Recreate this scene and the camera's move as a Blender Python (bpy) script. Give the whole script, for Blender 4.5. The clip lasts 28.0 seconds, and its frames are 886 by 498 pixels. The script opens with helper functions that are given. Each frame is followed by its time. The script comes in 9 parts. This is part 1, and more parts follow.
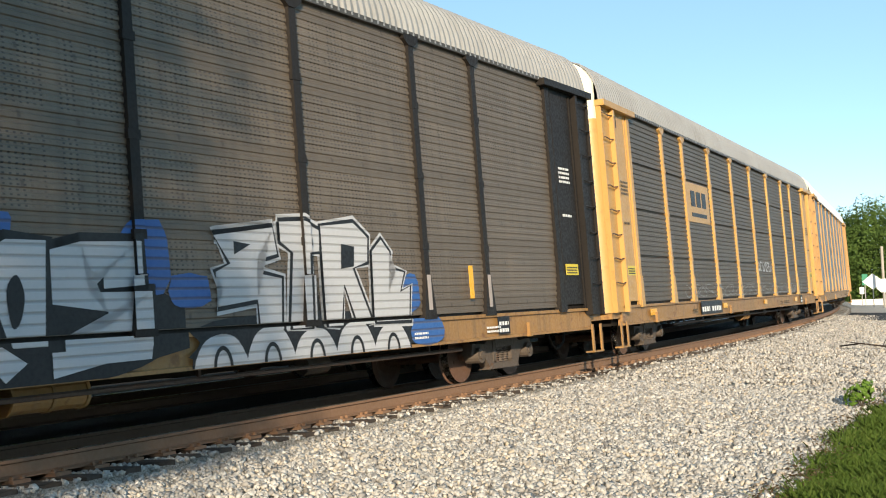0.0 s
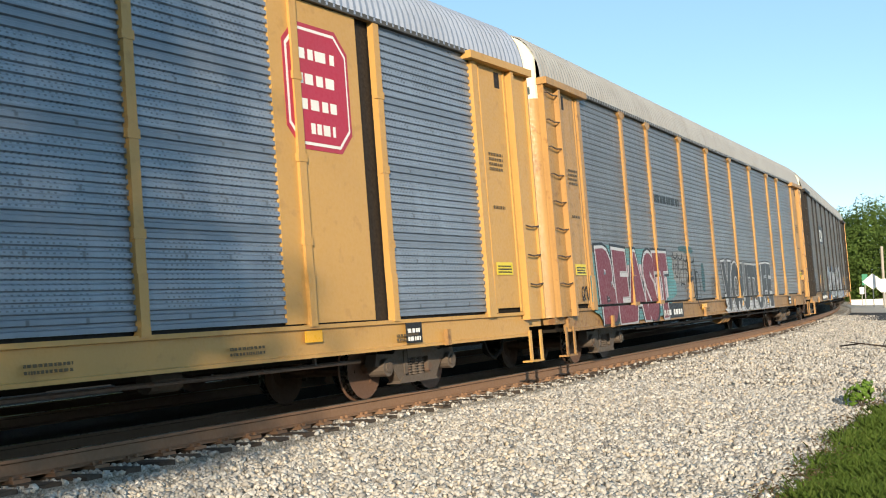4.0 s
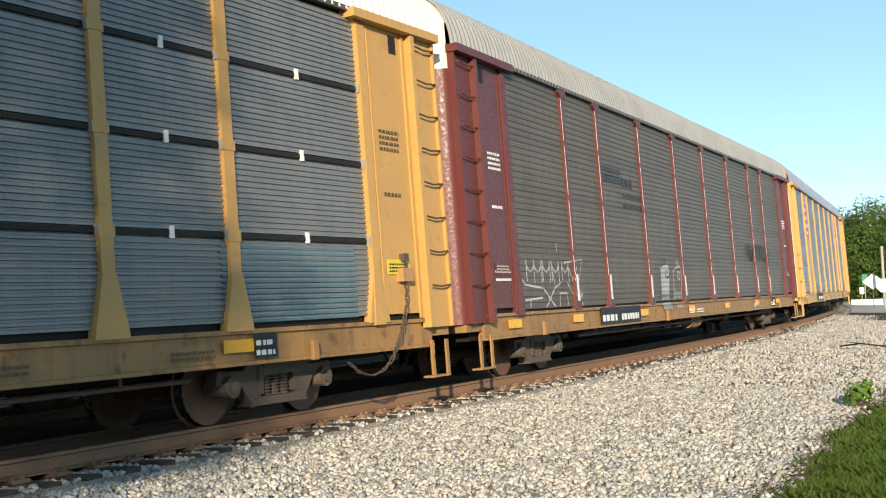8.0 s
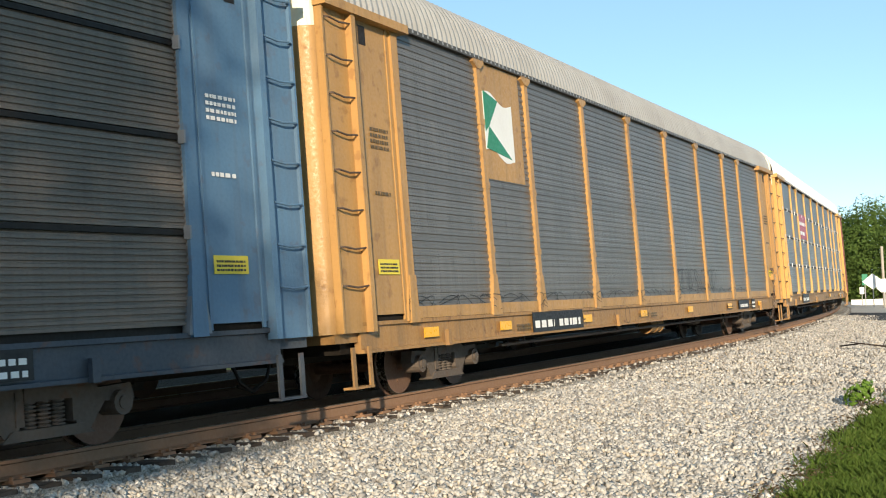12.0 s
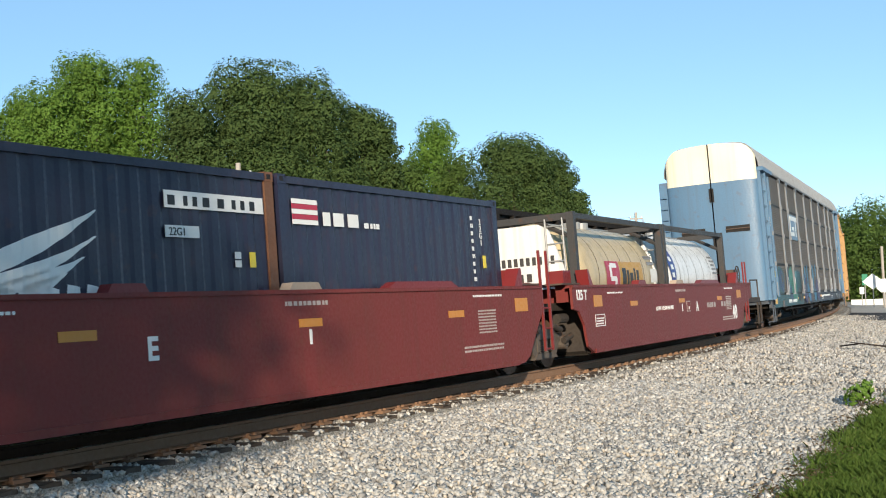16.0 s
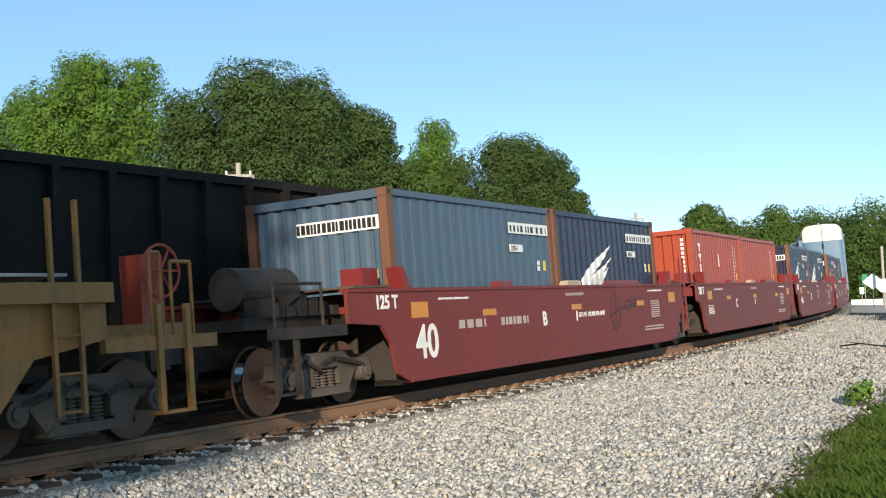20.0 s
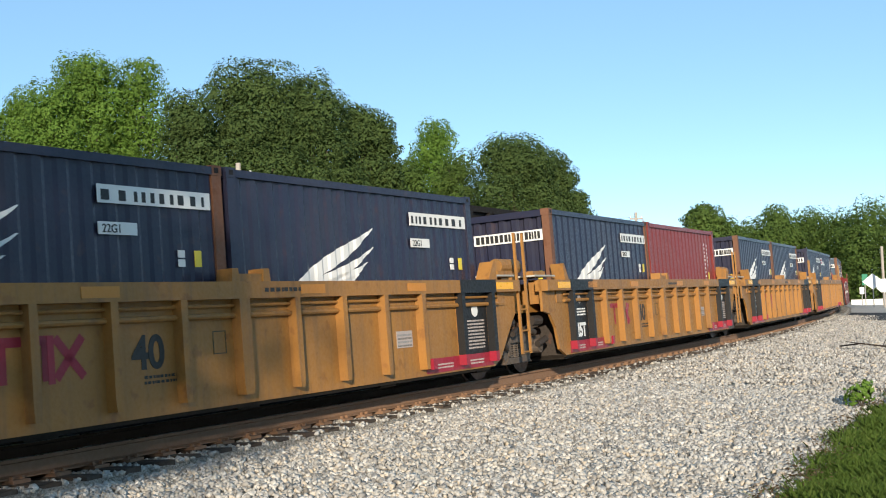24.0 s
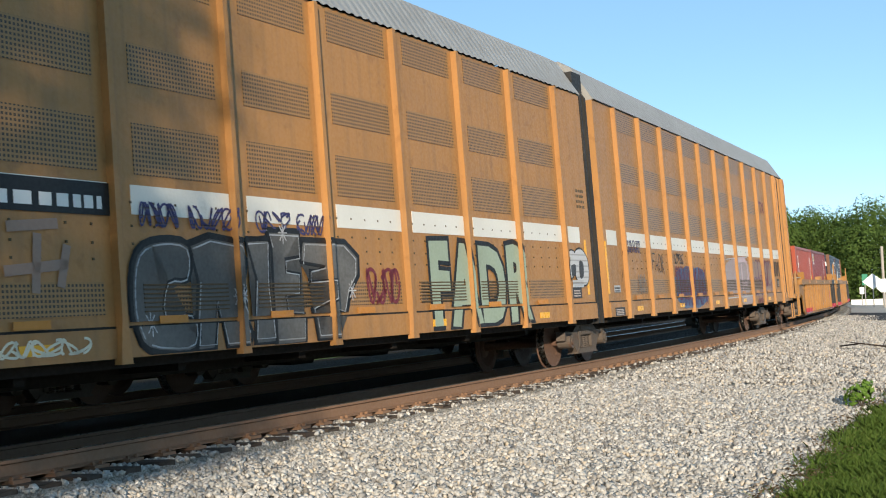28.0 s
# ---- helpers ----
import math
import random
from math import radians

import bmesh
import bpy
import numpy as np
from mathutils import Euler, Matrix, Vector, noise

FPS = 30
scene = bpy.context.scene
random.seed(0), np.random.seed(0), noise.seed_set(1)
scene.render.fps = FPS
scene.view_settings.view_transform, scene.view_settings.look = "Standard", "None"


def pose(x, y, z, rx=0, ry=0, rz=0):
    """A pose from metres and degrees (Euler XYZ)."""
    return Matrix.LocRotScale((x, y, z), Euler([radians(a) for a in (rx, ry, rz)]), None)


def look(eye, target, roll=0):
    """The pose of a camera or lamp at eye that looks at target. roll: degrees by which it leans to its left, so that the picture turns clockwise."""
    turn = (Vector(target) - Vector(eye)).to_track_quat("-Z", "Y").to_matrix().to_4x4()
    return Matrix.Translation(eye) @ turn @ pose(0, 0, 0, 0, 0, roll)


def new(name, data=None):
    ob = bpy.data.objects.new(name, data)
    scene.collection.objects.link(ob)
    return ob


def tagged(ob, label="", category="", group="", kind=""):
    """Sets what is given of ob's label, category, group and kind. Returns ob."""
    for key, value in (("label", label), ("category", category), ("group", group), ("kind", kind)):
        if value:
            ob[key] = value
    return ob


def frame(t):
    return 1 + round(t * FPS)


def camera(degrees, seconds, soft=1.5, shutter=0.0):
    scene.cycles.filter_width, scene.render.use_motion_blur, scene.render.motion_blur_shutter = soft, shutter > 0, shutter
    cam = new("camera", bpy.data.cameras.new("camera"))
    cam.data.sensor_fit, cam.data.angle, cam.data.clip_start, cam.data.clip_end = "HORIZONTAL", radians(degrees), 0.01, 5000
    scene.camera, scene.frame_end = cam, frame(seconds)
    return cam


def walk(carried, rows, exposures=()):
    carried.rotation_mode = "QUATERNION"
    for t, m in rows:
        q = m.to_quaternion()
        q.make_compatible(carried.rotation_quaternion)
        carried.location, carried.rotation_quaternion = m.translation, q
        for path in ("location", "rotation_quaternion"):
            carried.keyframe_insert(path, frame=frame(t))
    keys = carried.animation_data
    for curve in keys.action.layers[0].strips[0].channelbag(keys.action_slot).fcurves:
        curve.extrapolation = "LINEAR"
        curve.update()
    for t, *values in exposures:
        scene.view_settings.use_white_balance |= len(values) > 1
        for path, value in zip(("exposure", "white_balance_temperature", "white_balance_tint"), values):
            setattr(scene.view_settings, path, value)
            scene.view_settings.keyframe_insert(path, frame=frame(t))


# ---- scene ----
# ---------------------------------------------------------------- camera
RAIL_Z = 0.50            # top of the rail above the grass
EYE_Z = RAIL_Z + 1.386
cam = camera(40.9, 28.0, soft=1.05, shutter=0.03)
CAM_POSE = pose(0, 0, EYE_Z, 92.56) @ pose(0, 0, 0, 0, 0, -2.28)
walk(cam, [(0.0, CAM_POSE), (28.0, CAM_POSE)],
     exposures=[(0.0, 0.55, 7000, 10), (4.6, 0.52, 7000, 10), (5.6, 0.30, 6650, 10), (6.2, 0.30, 6650, 10), (7.0, 0.52, 7000, 10),
                (11.5, 0.52, 7000, 10), (13.4, 0.62, 7000, 10), (14.2, 0.62, 7000, 10), (15.4, 0.35, 6500, 10), (28.0, 0.35, 6500, 10)])

# ---------------------------------------------------------------- track line
TRACK_D, TRACK_PSI, TRACK_K, CANT = 9.869, 0.52865, 0.00246, 0.0432


def centre(s):
    """Point and heading (from +y towards +x) of the main track at s metres."""
    a0, a1, k = TRACK_PSI, TRACK_PSI - TRACK_K * s, TRACK_K
    x = (math.cos(a1) - math.cos(a0)) / k - TRACK_D * math.cos(a0)
    y = (math.sin(a0) - math.sin(a1)) / k + TRACK_D * math.sin(a0)
    return x, y, a1


def beside(s, l, z):
    """World place at s along the track, l metres to its right (the near side), at height z."""
    x, y, a = centre(s)
    return Vector((x + l * math.cos(a), y - l * math.sin(a), z))


def on_track(s, half=0.0, l=0.0, cant=CANT):
    """Pose of a vehicle whose trucks stand half a metres before and behind s."""
    if half:
        p, q = beside(s + half, l, 0), beside(s - half, l, 0)
    else:
        p, q = beside(s + 0.5, l, 0), beside(s - 0.5, l, 0)
    m = (p + q) / 2
    yaw = math.degrees(math.atan2(p.y - q.y, p.x - q.x))
    return pose(m.x, m.y, RAIL_Z, -math.degrees(cant), 0, yaw)


def run(t):
    """Metres that the train has gone at t seconds, counted from 14 s."""
    u = t - 14
    quicker = 0.352 * (u - 0.8 * (1 - math.exp(-u / 0.8))) - 0.0024 * u * u if u > 0 else 0.0
    return 13.2827 * u + 0.01803 * u * u + 0.00128 * u ** 3 - 0.0000122 * u ** 4 + 0.22 * max(0.0, 1 - t / 1.2) ** 2 + quicker


# ---------------------------------------------------------------- light
SUN_AZ, SUN_EL = 181.0, 16.0     # degrees; azimuth clockwise from +y
world = bpy.data.worlds.new("sky")
scene.world = world
world.use_nodes = True
wn = world.node_tree
sky = wn.nodes.new("ShaderNodeTexSky")
sky.sky_type = "NISHITA"
sky.sun_disc = False
sky.sun_elevation, sky.sun_rotation = radians(SUN_EL), radians(SUN_AZ)
sky.air_density, sky.dust_density, sky.ozone_density = 0.5, 0.05, 0.9
deep = wn.nodes.new("ShaderNodeHueSaturation")
deep.inputs["Saturation"].default_value, deep.inputs["Hue"].default_value = 1.05, 0.490
wn.links.new(sky.outputs[0], deep.inputs["Color"])
even = wn.nodes.new("ShaderNodeMix")
even.data_type = "RGBA"
even.inputs[0].default_value = 0.4
even.inputs[7].default_value = (1.85, 3.45, 4.9, 1)
wn.links.new(deep.outputs[0], even.inputs[6])
wn.links.new(even.outputs[2], wn.nodes["Background"].inputs[0])
wn.nodes["Background"].inputs[1].default_value = 0.16
sun_data = bpy.data.lights.new("sun", "SUN")
sun_data.energy, sun_data.angle, sun_data.color = 5.0, radians(0.8), (1.0, 0.87, 0.69)
sun = new("sun", sun_data)
az, el = radians(SUN_AZ), radians(SUN_EL)
SUN_DIR = Vector((math.sin(az) * math.cos(el), math.cos(az) * math.cos(el), math.sin(el)))
sun.matrix_world = look(SUN_DIR * 200, (0, 0, 0))

# ---------------------------------------------------------------- materials
MATS = {}


def nodes_of(name):
    m = bpy.data.materials.new(name)
    m.use_nodes = True
    return m, m.node_tree, m.node_tree.nodes, m.node_tree.links, m.node_tree.nodes["Principled BSDF"]


def own_coord(nd, ln):
    """Object coordinates, shifted by a chance amount for each object."""
    ad = nd.new("ShaderNodeVectorMath")
    ad.operation = "MULTIPLY_ADD"
    ad.inputs[1].default_value = (37.0, 0.0, 11.0)
    ln.new(nd.new("ShaderNodeObjectInfo").outputs["Random"], ad.inputs[0])
    ln.new(nd.new("ShaderNodeTexCoord").outputs["Object"], ad.inputs[2])
    return ad.outputs[0]


def noise_mask(nt, coord, scale, lo, hi, stretch=(1, 1, 1), detail=4.0):
    mp = nt.nodes.new("ShaderNodeMapping")
    mp.inputs["Scale"].default_value = stretch
    nt.links.new(coord, mp.inputs[0])
    n = nt.nodes.new("ShaderNodeTexNoise")
    n.inputs["Scale"].default_value, n.inputs["Detail"].default_value = scale, detail
    nt.links.new(mp.outputs[0], n.inputs["Vector"])
    r = nt.nodes.new("ShaderNodeMapRange")
    r.inputs[1].default_value, r.inputs[2].default_value = lo, hi
    nt.links.new(n.outputs["Fac"], r.inputs[0])
    return r.outputs[0]


def mix(nt, fac, a, b):
    """Colour mix; a and b are colours or sockets."""
    m = nt.nodes.new("ShaderNodeMix")
    m.data_type = "RGBA"
    if isinstance(fac, (int, float)):
        m.inputs[0].default_value = fac
    else:
        nt.links.new(fac, m.inputs[0])
    for i, c in ((6, a), (7, b)):
        if isinstance(c, tuple):
            m.inputs[i].default_value = (*c, 1) if len(c) == 3 else c
        else:
            nt.links.new(c, m.inputs[i])
    return m.outputs[2]


def times(nt, a, b):
    m = nt.nodes.new("ShaderNodeMath")
    m.operation = "MULTIPLY"
    for i, c in ((0, a), (1, b)):
        if isinstance(c, (int, float)):
            m.inputs[i].default_value = c
        else:
            nt.links.new(c, m.inputs[i])
    return m.outputs[0]


def paint(name, color, rough=0.5, dirt=0.5, dirt_color=(0.10, 0.075, 0.05), metal=0.0, bump=0.15, rust=0.0, streak=0.0, spec=0.4, ribs=0.0):
    """Weathered paint or metal: blotches, fine grain, streaks down the face, rust spots."""
    if name in MATS:
        return MATS[name]
    m, nt, nd, ln, bs = nodes_of(name)
    co = own_coord(nd, ln)
    big = noise_mask(nt, co, 0.9, 0.40, 0.80)
    fine = noise_mask(nt, co, 22.0, 0.35, 0.75, detail=6)
    c = mix(nt, times(nt, big, dirt * 0.55), color, dirt_color)
    c = mix(nt, times(nt, fine, dirt * 0.30), c, tuple(0.6 * v for v in color))
    if streak:
        st = noise_mask(nt, co, 2.2, 0.48, 0.75, stretch=(3.5, 3.5, 0.12))
        c = mix(nt, times(nt, st, streak), c, dirt_color)
    if rust:
        ru = noise_mask(nt, co, 5.0, 0.60, 0.68, detail=8)
        c = mix(nt, times(nt, ru, rust), c, (0.13, 0.05, 0.022))
    ln.new(c, bs.inputs["Base Color"])
    bs.inputs["Metallic"].default_value = metal
    bs.inputs["Specular IOR Level"].default_value = spec
    rr = nd.new("ShaderNodeMapRange")
    rr.inputs[3].default_value, rr.inputs[4].default_value = max(0.05, rough - 0.12), min(1, rough + 0.18)
    ln.new(fine, rr.inputs[0])
    ln.new(rr.outputs[0], bs.inputs["Roughness"])
    if bump:
        b = nd.new("ShaderNodeBump")
        b.inputs["Strength"].default_value, b.inputs["Distance"].default_value = bump, 0.01
        ln.new(fine, b.inputs["Height"])
        ln.new(b.outputs[0], bs.inputs["Normal"])
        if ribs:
            # paint that lies over level ribs of the sheet: relief, and groove shade darkened into the colour
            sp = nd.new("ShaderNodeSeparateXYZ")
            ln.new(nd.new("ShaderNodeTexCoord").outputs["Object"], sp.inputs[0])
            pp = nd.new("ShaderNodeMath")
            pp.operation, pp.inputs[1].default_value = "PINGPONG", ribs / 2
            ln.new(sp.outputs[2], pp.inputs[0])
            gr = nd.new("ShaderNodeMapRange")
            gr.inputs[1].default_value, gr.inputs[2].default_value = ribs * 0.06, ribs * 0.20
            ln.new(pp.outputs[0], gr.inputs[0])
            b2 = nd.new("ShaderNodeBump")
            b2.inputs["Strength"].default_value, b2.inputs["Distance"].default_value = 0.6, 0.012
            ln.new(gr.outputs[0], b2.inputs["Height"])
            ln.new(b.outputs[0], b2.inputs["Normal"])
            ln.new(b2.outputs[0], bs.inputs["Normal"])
            # groove shade painted in, mixed from dirt_color
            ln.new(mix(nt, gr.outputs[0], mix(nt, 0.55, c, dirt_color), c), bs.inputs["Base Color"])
    MATS[name] = m
    return m


def perforated(name, color, hole=(0.02, 0.02, 0.022), pitch=0.048, dirt=0.6, dirt_color=(0.07, 0.06, 0.05), rough=0.42, metal=0.35, amount=0.75, whole=False):
    """Galvanised sheet with rows of small punched holes and grime."""
    if name in MATS:
        return MATS[name]
    m, nt, nd, ln, bs = nodes_of(name)
    co = own_coord(nd, ln)
    sp = nd.new("ShaderNodeSeparateXYZ")
    ln.new(nd.new("ShaderNodeTexCoord").outputs["Object"], sp.inputs[0])

    def wave(sock, step):
        d = nd.new("ShaderNodeMath")
        d.operation = "PINGPONG"
        ln.new(sock, d.inputs[0])
        d.inputs[1].default_value = step / 2
        r = nd.new("ShaderNodeMapRange")
        r.inputs[1].default_value, r.inputs[2].default_value = step * (0.22 if whole else 0.14), step * (0.32 if whole else 0.24)
        r.inputs[3].default_value, r.inputs[4].default_value = 1, 0
        ln.new(d.outputs[0], r.inputs[0])
        return r.outputs[0]

    holes = times(nt, wave(sp.outputs[0], pitch if whole else pitch * 1.7), wave(sp.outputs[2], pitch * 1.0))
    # plain bands without holes, 0.23 m high every 0.95 m
    up = nd.new("ShaderNodeMath")
    up.operation = "ADD"
    up.inputs[1].default_value = -0.32
    ln.new(sp.outputs[2], up.inputs[0])
    rr = nd.new("ShaderNodeMath")
    rr.operation = "PINGPONG"
    ln.new(up.outputs[0], rr.inputs[0])
    rr.inputs[1].default_value = 0.475
    rm = nd.new("ShaderNodeMapRange")
    rm.inputs[1].default_value, rm.inputs[2].default_value = 0.108, 0.118
    ln.new(rr.outputs[0], rm.inputs[0])
    cols = noise_mask(nt, co, 5.0, 0.40, 0.50, stretch=(1.0, 0.1, 0.08), detail=2)
    if not whole:
        holes = times(nt, times(nt, holes, rm.outputs[0]), cols)
    streaks = noise_mask(nt, co, 7.0, 0.42, 0.68, stretch=(1.0, 0.1, 0.10), detail=3)
    # bolt heads with grime below them, about 0.7 by 0.62 m apart
    bolts = None
    for sock, step, rad in ((sp.outputs[0], 0.72, 0.030), (sp.outputs[2], 0.64, 0.045)):
        d = nd.new("ShaderNodeMath")
        d.operation = "PINGPONG"
        ln.new(sock, d.inputs[0])
        d.inputs[1].default_value = step / 2
        r = nd.new("ShaderNodeMapRange")
        r.inputs[1].default_value, r.inputs[2].default_value, r.inputs[3].default_value, r.inputs[4].default_value = rad * 0.4, rad, 1, 0
        ln.new(d.outputs[0], r.inputs[0])
        bolts = r.outputs[0] if bolts is None else times(nt, bolts, r.outputs[0])
    big = noise_mask(nt, co, 0.8, 0.38, 0.78)
    band = noise_mask(nt, co, 3.2, 0.40, 0.72, stretch=(0.10, 0.10, 1.0), detail=3)
    fine = noise_mask(nt, co, 26.0, 0.35, 0.75, detail=6)
    c = mix(nt, times(nt, big, dirt * 0.6), color, dirt_color)
    c = mix(nt, times(nt, band, dirt * 0.55), c, tuple(0.55 * v for v in color))
    c = mix(nt, times(nt, fine, 0.22), c, tuple(1.35 * v for v in color))
    if not whole and amount > 0.3:
        c = mix(nt, rm.outputs[0], tuple(0.78 * v for v in color), c)
    c = mix(nt, times(nt, streaks, dirt * 0.6), c, tuple(0.45 * v for v in color))
    c = mix(nt, times(nt, holes, amount), c, hole)
    c = mix(nt, times(nt, bolts, 0.55 if amount > 0.3 and not whole else 0.0), c, (0.035, 0.028, 0.022))
    ln.new(c, bs.inputs["Base Color"])
    bs.inputs["Metallic"].default_value = metal
    bs.inputs["Roughness"].default_value = rough
    b = nd.new("ShaderNodeBump")
    b.inputs["Strength"].default_value, b.inputs["Distance"].default_value = 0.2, 0.01
    ln.new(fine, b.inputs["Height"])
    ln.new(b.outputs[0], bs.inputs["Normal"])
    MATS[name] = m
    return m


def plain(name, color, rough=0.6, metal=0.0):
    return paint(name, color, rough, dirt=0.3, metal=metal, bump=0.05)


YELLOW = paint("railcar_yellow", (0.45, 0.250, 0.086), 0.5, dirt=0.45, rust=0.35, streak=0.35)
YELLOW_CLEAN = paint("bright_railcar_yellow", (0.52, 0.295, 0.092), 0.45, dirt=0.2, rust=0.15)
SILL_YELLOW = paint("worn_yellow_sill", (0.36, 0.195, 0.068), 0.55, dirt=0.65, rust=0.6, streak=0.5)
WELL_YELLOW = paint("well_car_yellow", (0.35, 0.163, 0.038), 0.55, dirt=0.55, rust=0.35, streak=0.45)
WELL_RED = paint("well_car_red", (0.175, 0.033, 0.029), 0.55, dirt=0.4, dirt_color=(0.10, 0.04, 0.025), rust=0.15, streak=0.35, spec=0.2)
BRIGHT_RED = paint("bright_red_steel", (0.18, 0.020, 0.020), 0.45, dirt=0.3)
MAROON = paint("maroon_paint", (0.125, 0.028, 0.025), 0.45, dirt=0.4)
BLACK = paint("black_paint", (0.020, 0.017, 0.015), 0.55, dirt=0.4, dirt_color=(0.05, 0.04, 0.032), spec=0.18)
UNDER = paint("underframe_grime", (0.018, 0.015, 0.012), 0.85, dirt=0.5, dirt_color=(0.04, 0.028, 0.02), spec=0.12)
TRUCK = paint("truck_cast_steel", (0.105, 0.082, 0.065), 0.75, dirt=0.6, rust=0.4)
WHEEL = paint("wheel_rusty_steel", (0.14, 0.075, 0.048), 0.7, dirt=0.4)
TREAD = paint("wheel_bright_tread", (0.45, 0.43, 0.41), 0.25, dirt=0.2, metal=1.0)
WHITE = paint("white_paint", (0.72, 0.70, 0.64), 0.5, dirt=0.25)
CREAM = paint("cream_paint", (0.78, 0.72, 0.55), 0.5, dirt=0.25, streak=0.2)
REFLECT = paint("yellow_reflective_tape", (0.85, 0.42, 0.02), 0.35, dirt=0.15)
REFLECT_OLD = paint("faded_orange_tape", (0.55, 0.22, 0.03), 0.45, dirt=0.3)
GT_BLUE = paint("faded_blue_paint", (0.095, 0.185, 0.285), 0.45, dirt=0.45, dirt_color=(0.10, 0.09, 0.09), rust=0.2, streak=0.25)
ROOF_GREY = paint("galvanised_roof", (0.36, 0.35, 0.33), 0.45, dirt=0.35, metal=0.25, streak=0.2)
ROOF_WHITE = paint("white_roof", (0.74, 0.73, 0.70), 0.5, dirt=0.2)
ROOF_BLUE = paint("blue_grey_roof", (0.30, 0.34, 0.42), 0.45, dirt=0.3, metal=0.25)
PANEL_GREY = perforated("grey_perforated_panel", (0.225, 0.227, 0.235))
PANEL_DARK = perforated("soot_dark_panel", (0.19, 0.150, 0.112), dirt=0.55, metal=0.2, rough=0.5)
PANEL_BROWN = perforated("brown_soot_panel", (0.165, 0.135, 0.104), dirt=0.6, metal=0.2, rough=0.5)
PANEL_BLUE = perforated("blue_galvanised_panel", (0.275, 0.320, 0.385), dirt=0.35, amount=0.5)
PANEL_SLAT = perforated("grey_slat_panel", (0.235, 0.235, 0.232), dirt=0.35, amount=0.15)
PANEL_NEUTRAL = perforated("neutral_grey_panel", (0.165, 0.156, 0.145), dirt=0.6, metal=0.2)
PANEL_TAN = perforated("weathered_tan_slats", (0.185, 0.150, 0.122), dirt=0.5, amount=0.15, metal=0.05, rough=0.65)
STEEL = paint("dark_rusty_steel", (0.09, 0.06, 0.045), 0.7, dirt=0.5, rust=0.4)


# ---------------------------------------------------------------- mesh helpers
def box(bm, x0, x1, y0, y1, z0, z1):
    v = [bm.verts.new(p) for p in ((x0, y0, z0), (x1, y0, z0), (x1, y1, z0), (x0, y1, z0),
                                   (x0, y0, z1), (x1, y0, z1), (x1, y1, z1), (x0, y1, z1))]
    for f in ((0, 3, 2, 1), (4, 5, 6, 7), (0, 1, 5, 4), (1, 2, 6, 5), (2, 3, 7, 6), (3, 0, 4, 7)):
        bm.faces.new([v[i] for i in f])


def slab(bm, pts, y0, y1):
    """Prism of a polygon in the x-z plane between y0 and y1 (y0 < y1, polygon anticlockwise as seen from -y)."""
    a = [bm.verts.new((x, y0, z)) for x, z in pts]
    b = [bm.verts.new((x, y1, z)) for x, z in pts]
    n = len(pts)
    bm.faces.new(a)
    bm.faces.new(b[::-1])
    for i in range(n):
        j = (i + 1) % n
        bm.faces.new((a[j], a[i], b[i], b[j]))


def prism_x(bm, pts, x0, x1):
    """Prism of a polygon in the y-z plane between x0 and x1."""
    a = [bm.verts.new((x0, y, z)) for y, z in pts]
    b = [bm.verts.new((x1, y, z)) for y, z in pts]
    n = len(pts)
    bm.faces.new(a[::-1])
    bm.faces.new(b)
    for i in range(n):
        j = (i + 1) % n
        bm.faces.new((a[i], a[j], b[j], b[i]))


def rod(bm, p, q, r, n=8):
    """Round bar from p to q."""
    p, q = Vector(p), Vector(q)
    d = (q - p).normalized()
    u = d.orthogonal().normalized()
    w = d.cross(u)
    ring = []
    for c in (p, q):
        ring.append([bm.verts.new(c + r * (math.cos(2 * math.pi * i / n) * u + math.sin(2 * math.pi * i / n) * w)) for i in range(n)])
    bm.faces.new(ring[0][::-1])
    bm.faces.new(ring[1])
    for i in range(n):
        j = (i + 1) % n
        bm.faces.new((ring[0][i], ring[0][j], ring[1][j], ring[1][i]))


def lathe_y(bm, cx, cz, prof, n=28):
    """Turned body about an axis along y; prof is a list of (y, radius)."""
    rings = []
    for y, r in prof:
        rings.append([bm.verts.new((cx + r * math.cos(2 * math.pi * i / n), y, cz + r * math.sin(2 * math.pi * i / n))) for i in range(n)])
    bm.faces.new(rings[0])
    bm.faces.new(rings[-1][::-1])
    for a, b in zip(rings, rings[1:]):
        for i in range(n):
            j = (i + 1) % n
            bm.faces.new((a[j], a[i], b[i], b[j]))


def made(name, bm, material, smooth=False):
    me = bpy.data.meshes.new(name)
    bmesh.ops.recalc_face_normals(bm, faces=bm.faces[:])
    bm.to_mesh(me)
    bm.free()
    me.materials.append(material)
    if smooth:
        me.shade_smooth()
    return me


def part(name, bm, material, parent, label="", smooth=False, at=None):
    """Links a bmesh (or a ready mesh) as one mesh object under a thing or a part."""
    me = made(name, bm, material, smooth) if isinstance(bm, bmesh.types.BMesh) else bm
    ob = new(name, me)
    ob.parent = parent
    if at is not None:
        ob.matrix_basis = at if isinstance(at, Matrix) else Matrix.Translation(at)
    if label:
        ob["label"] = label
    return ob


def thing(name, label, category, group="", kind=""):
    return tagged(new(name), label, category, group, kind)


def boxes(*dims):
    bm = bmesh.new()
    for d in dims:
        box(bm, *d)
    return bm


TEXTS = {}


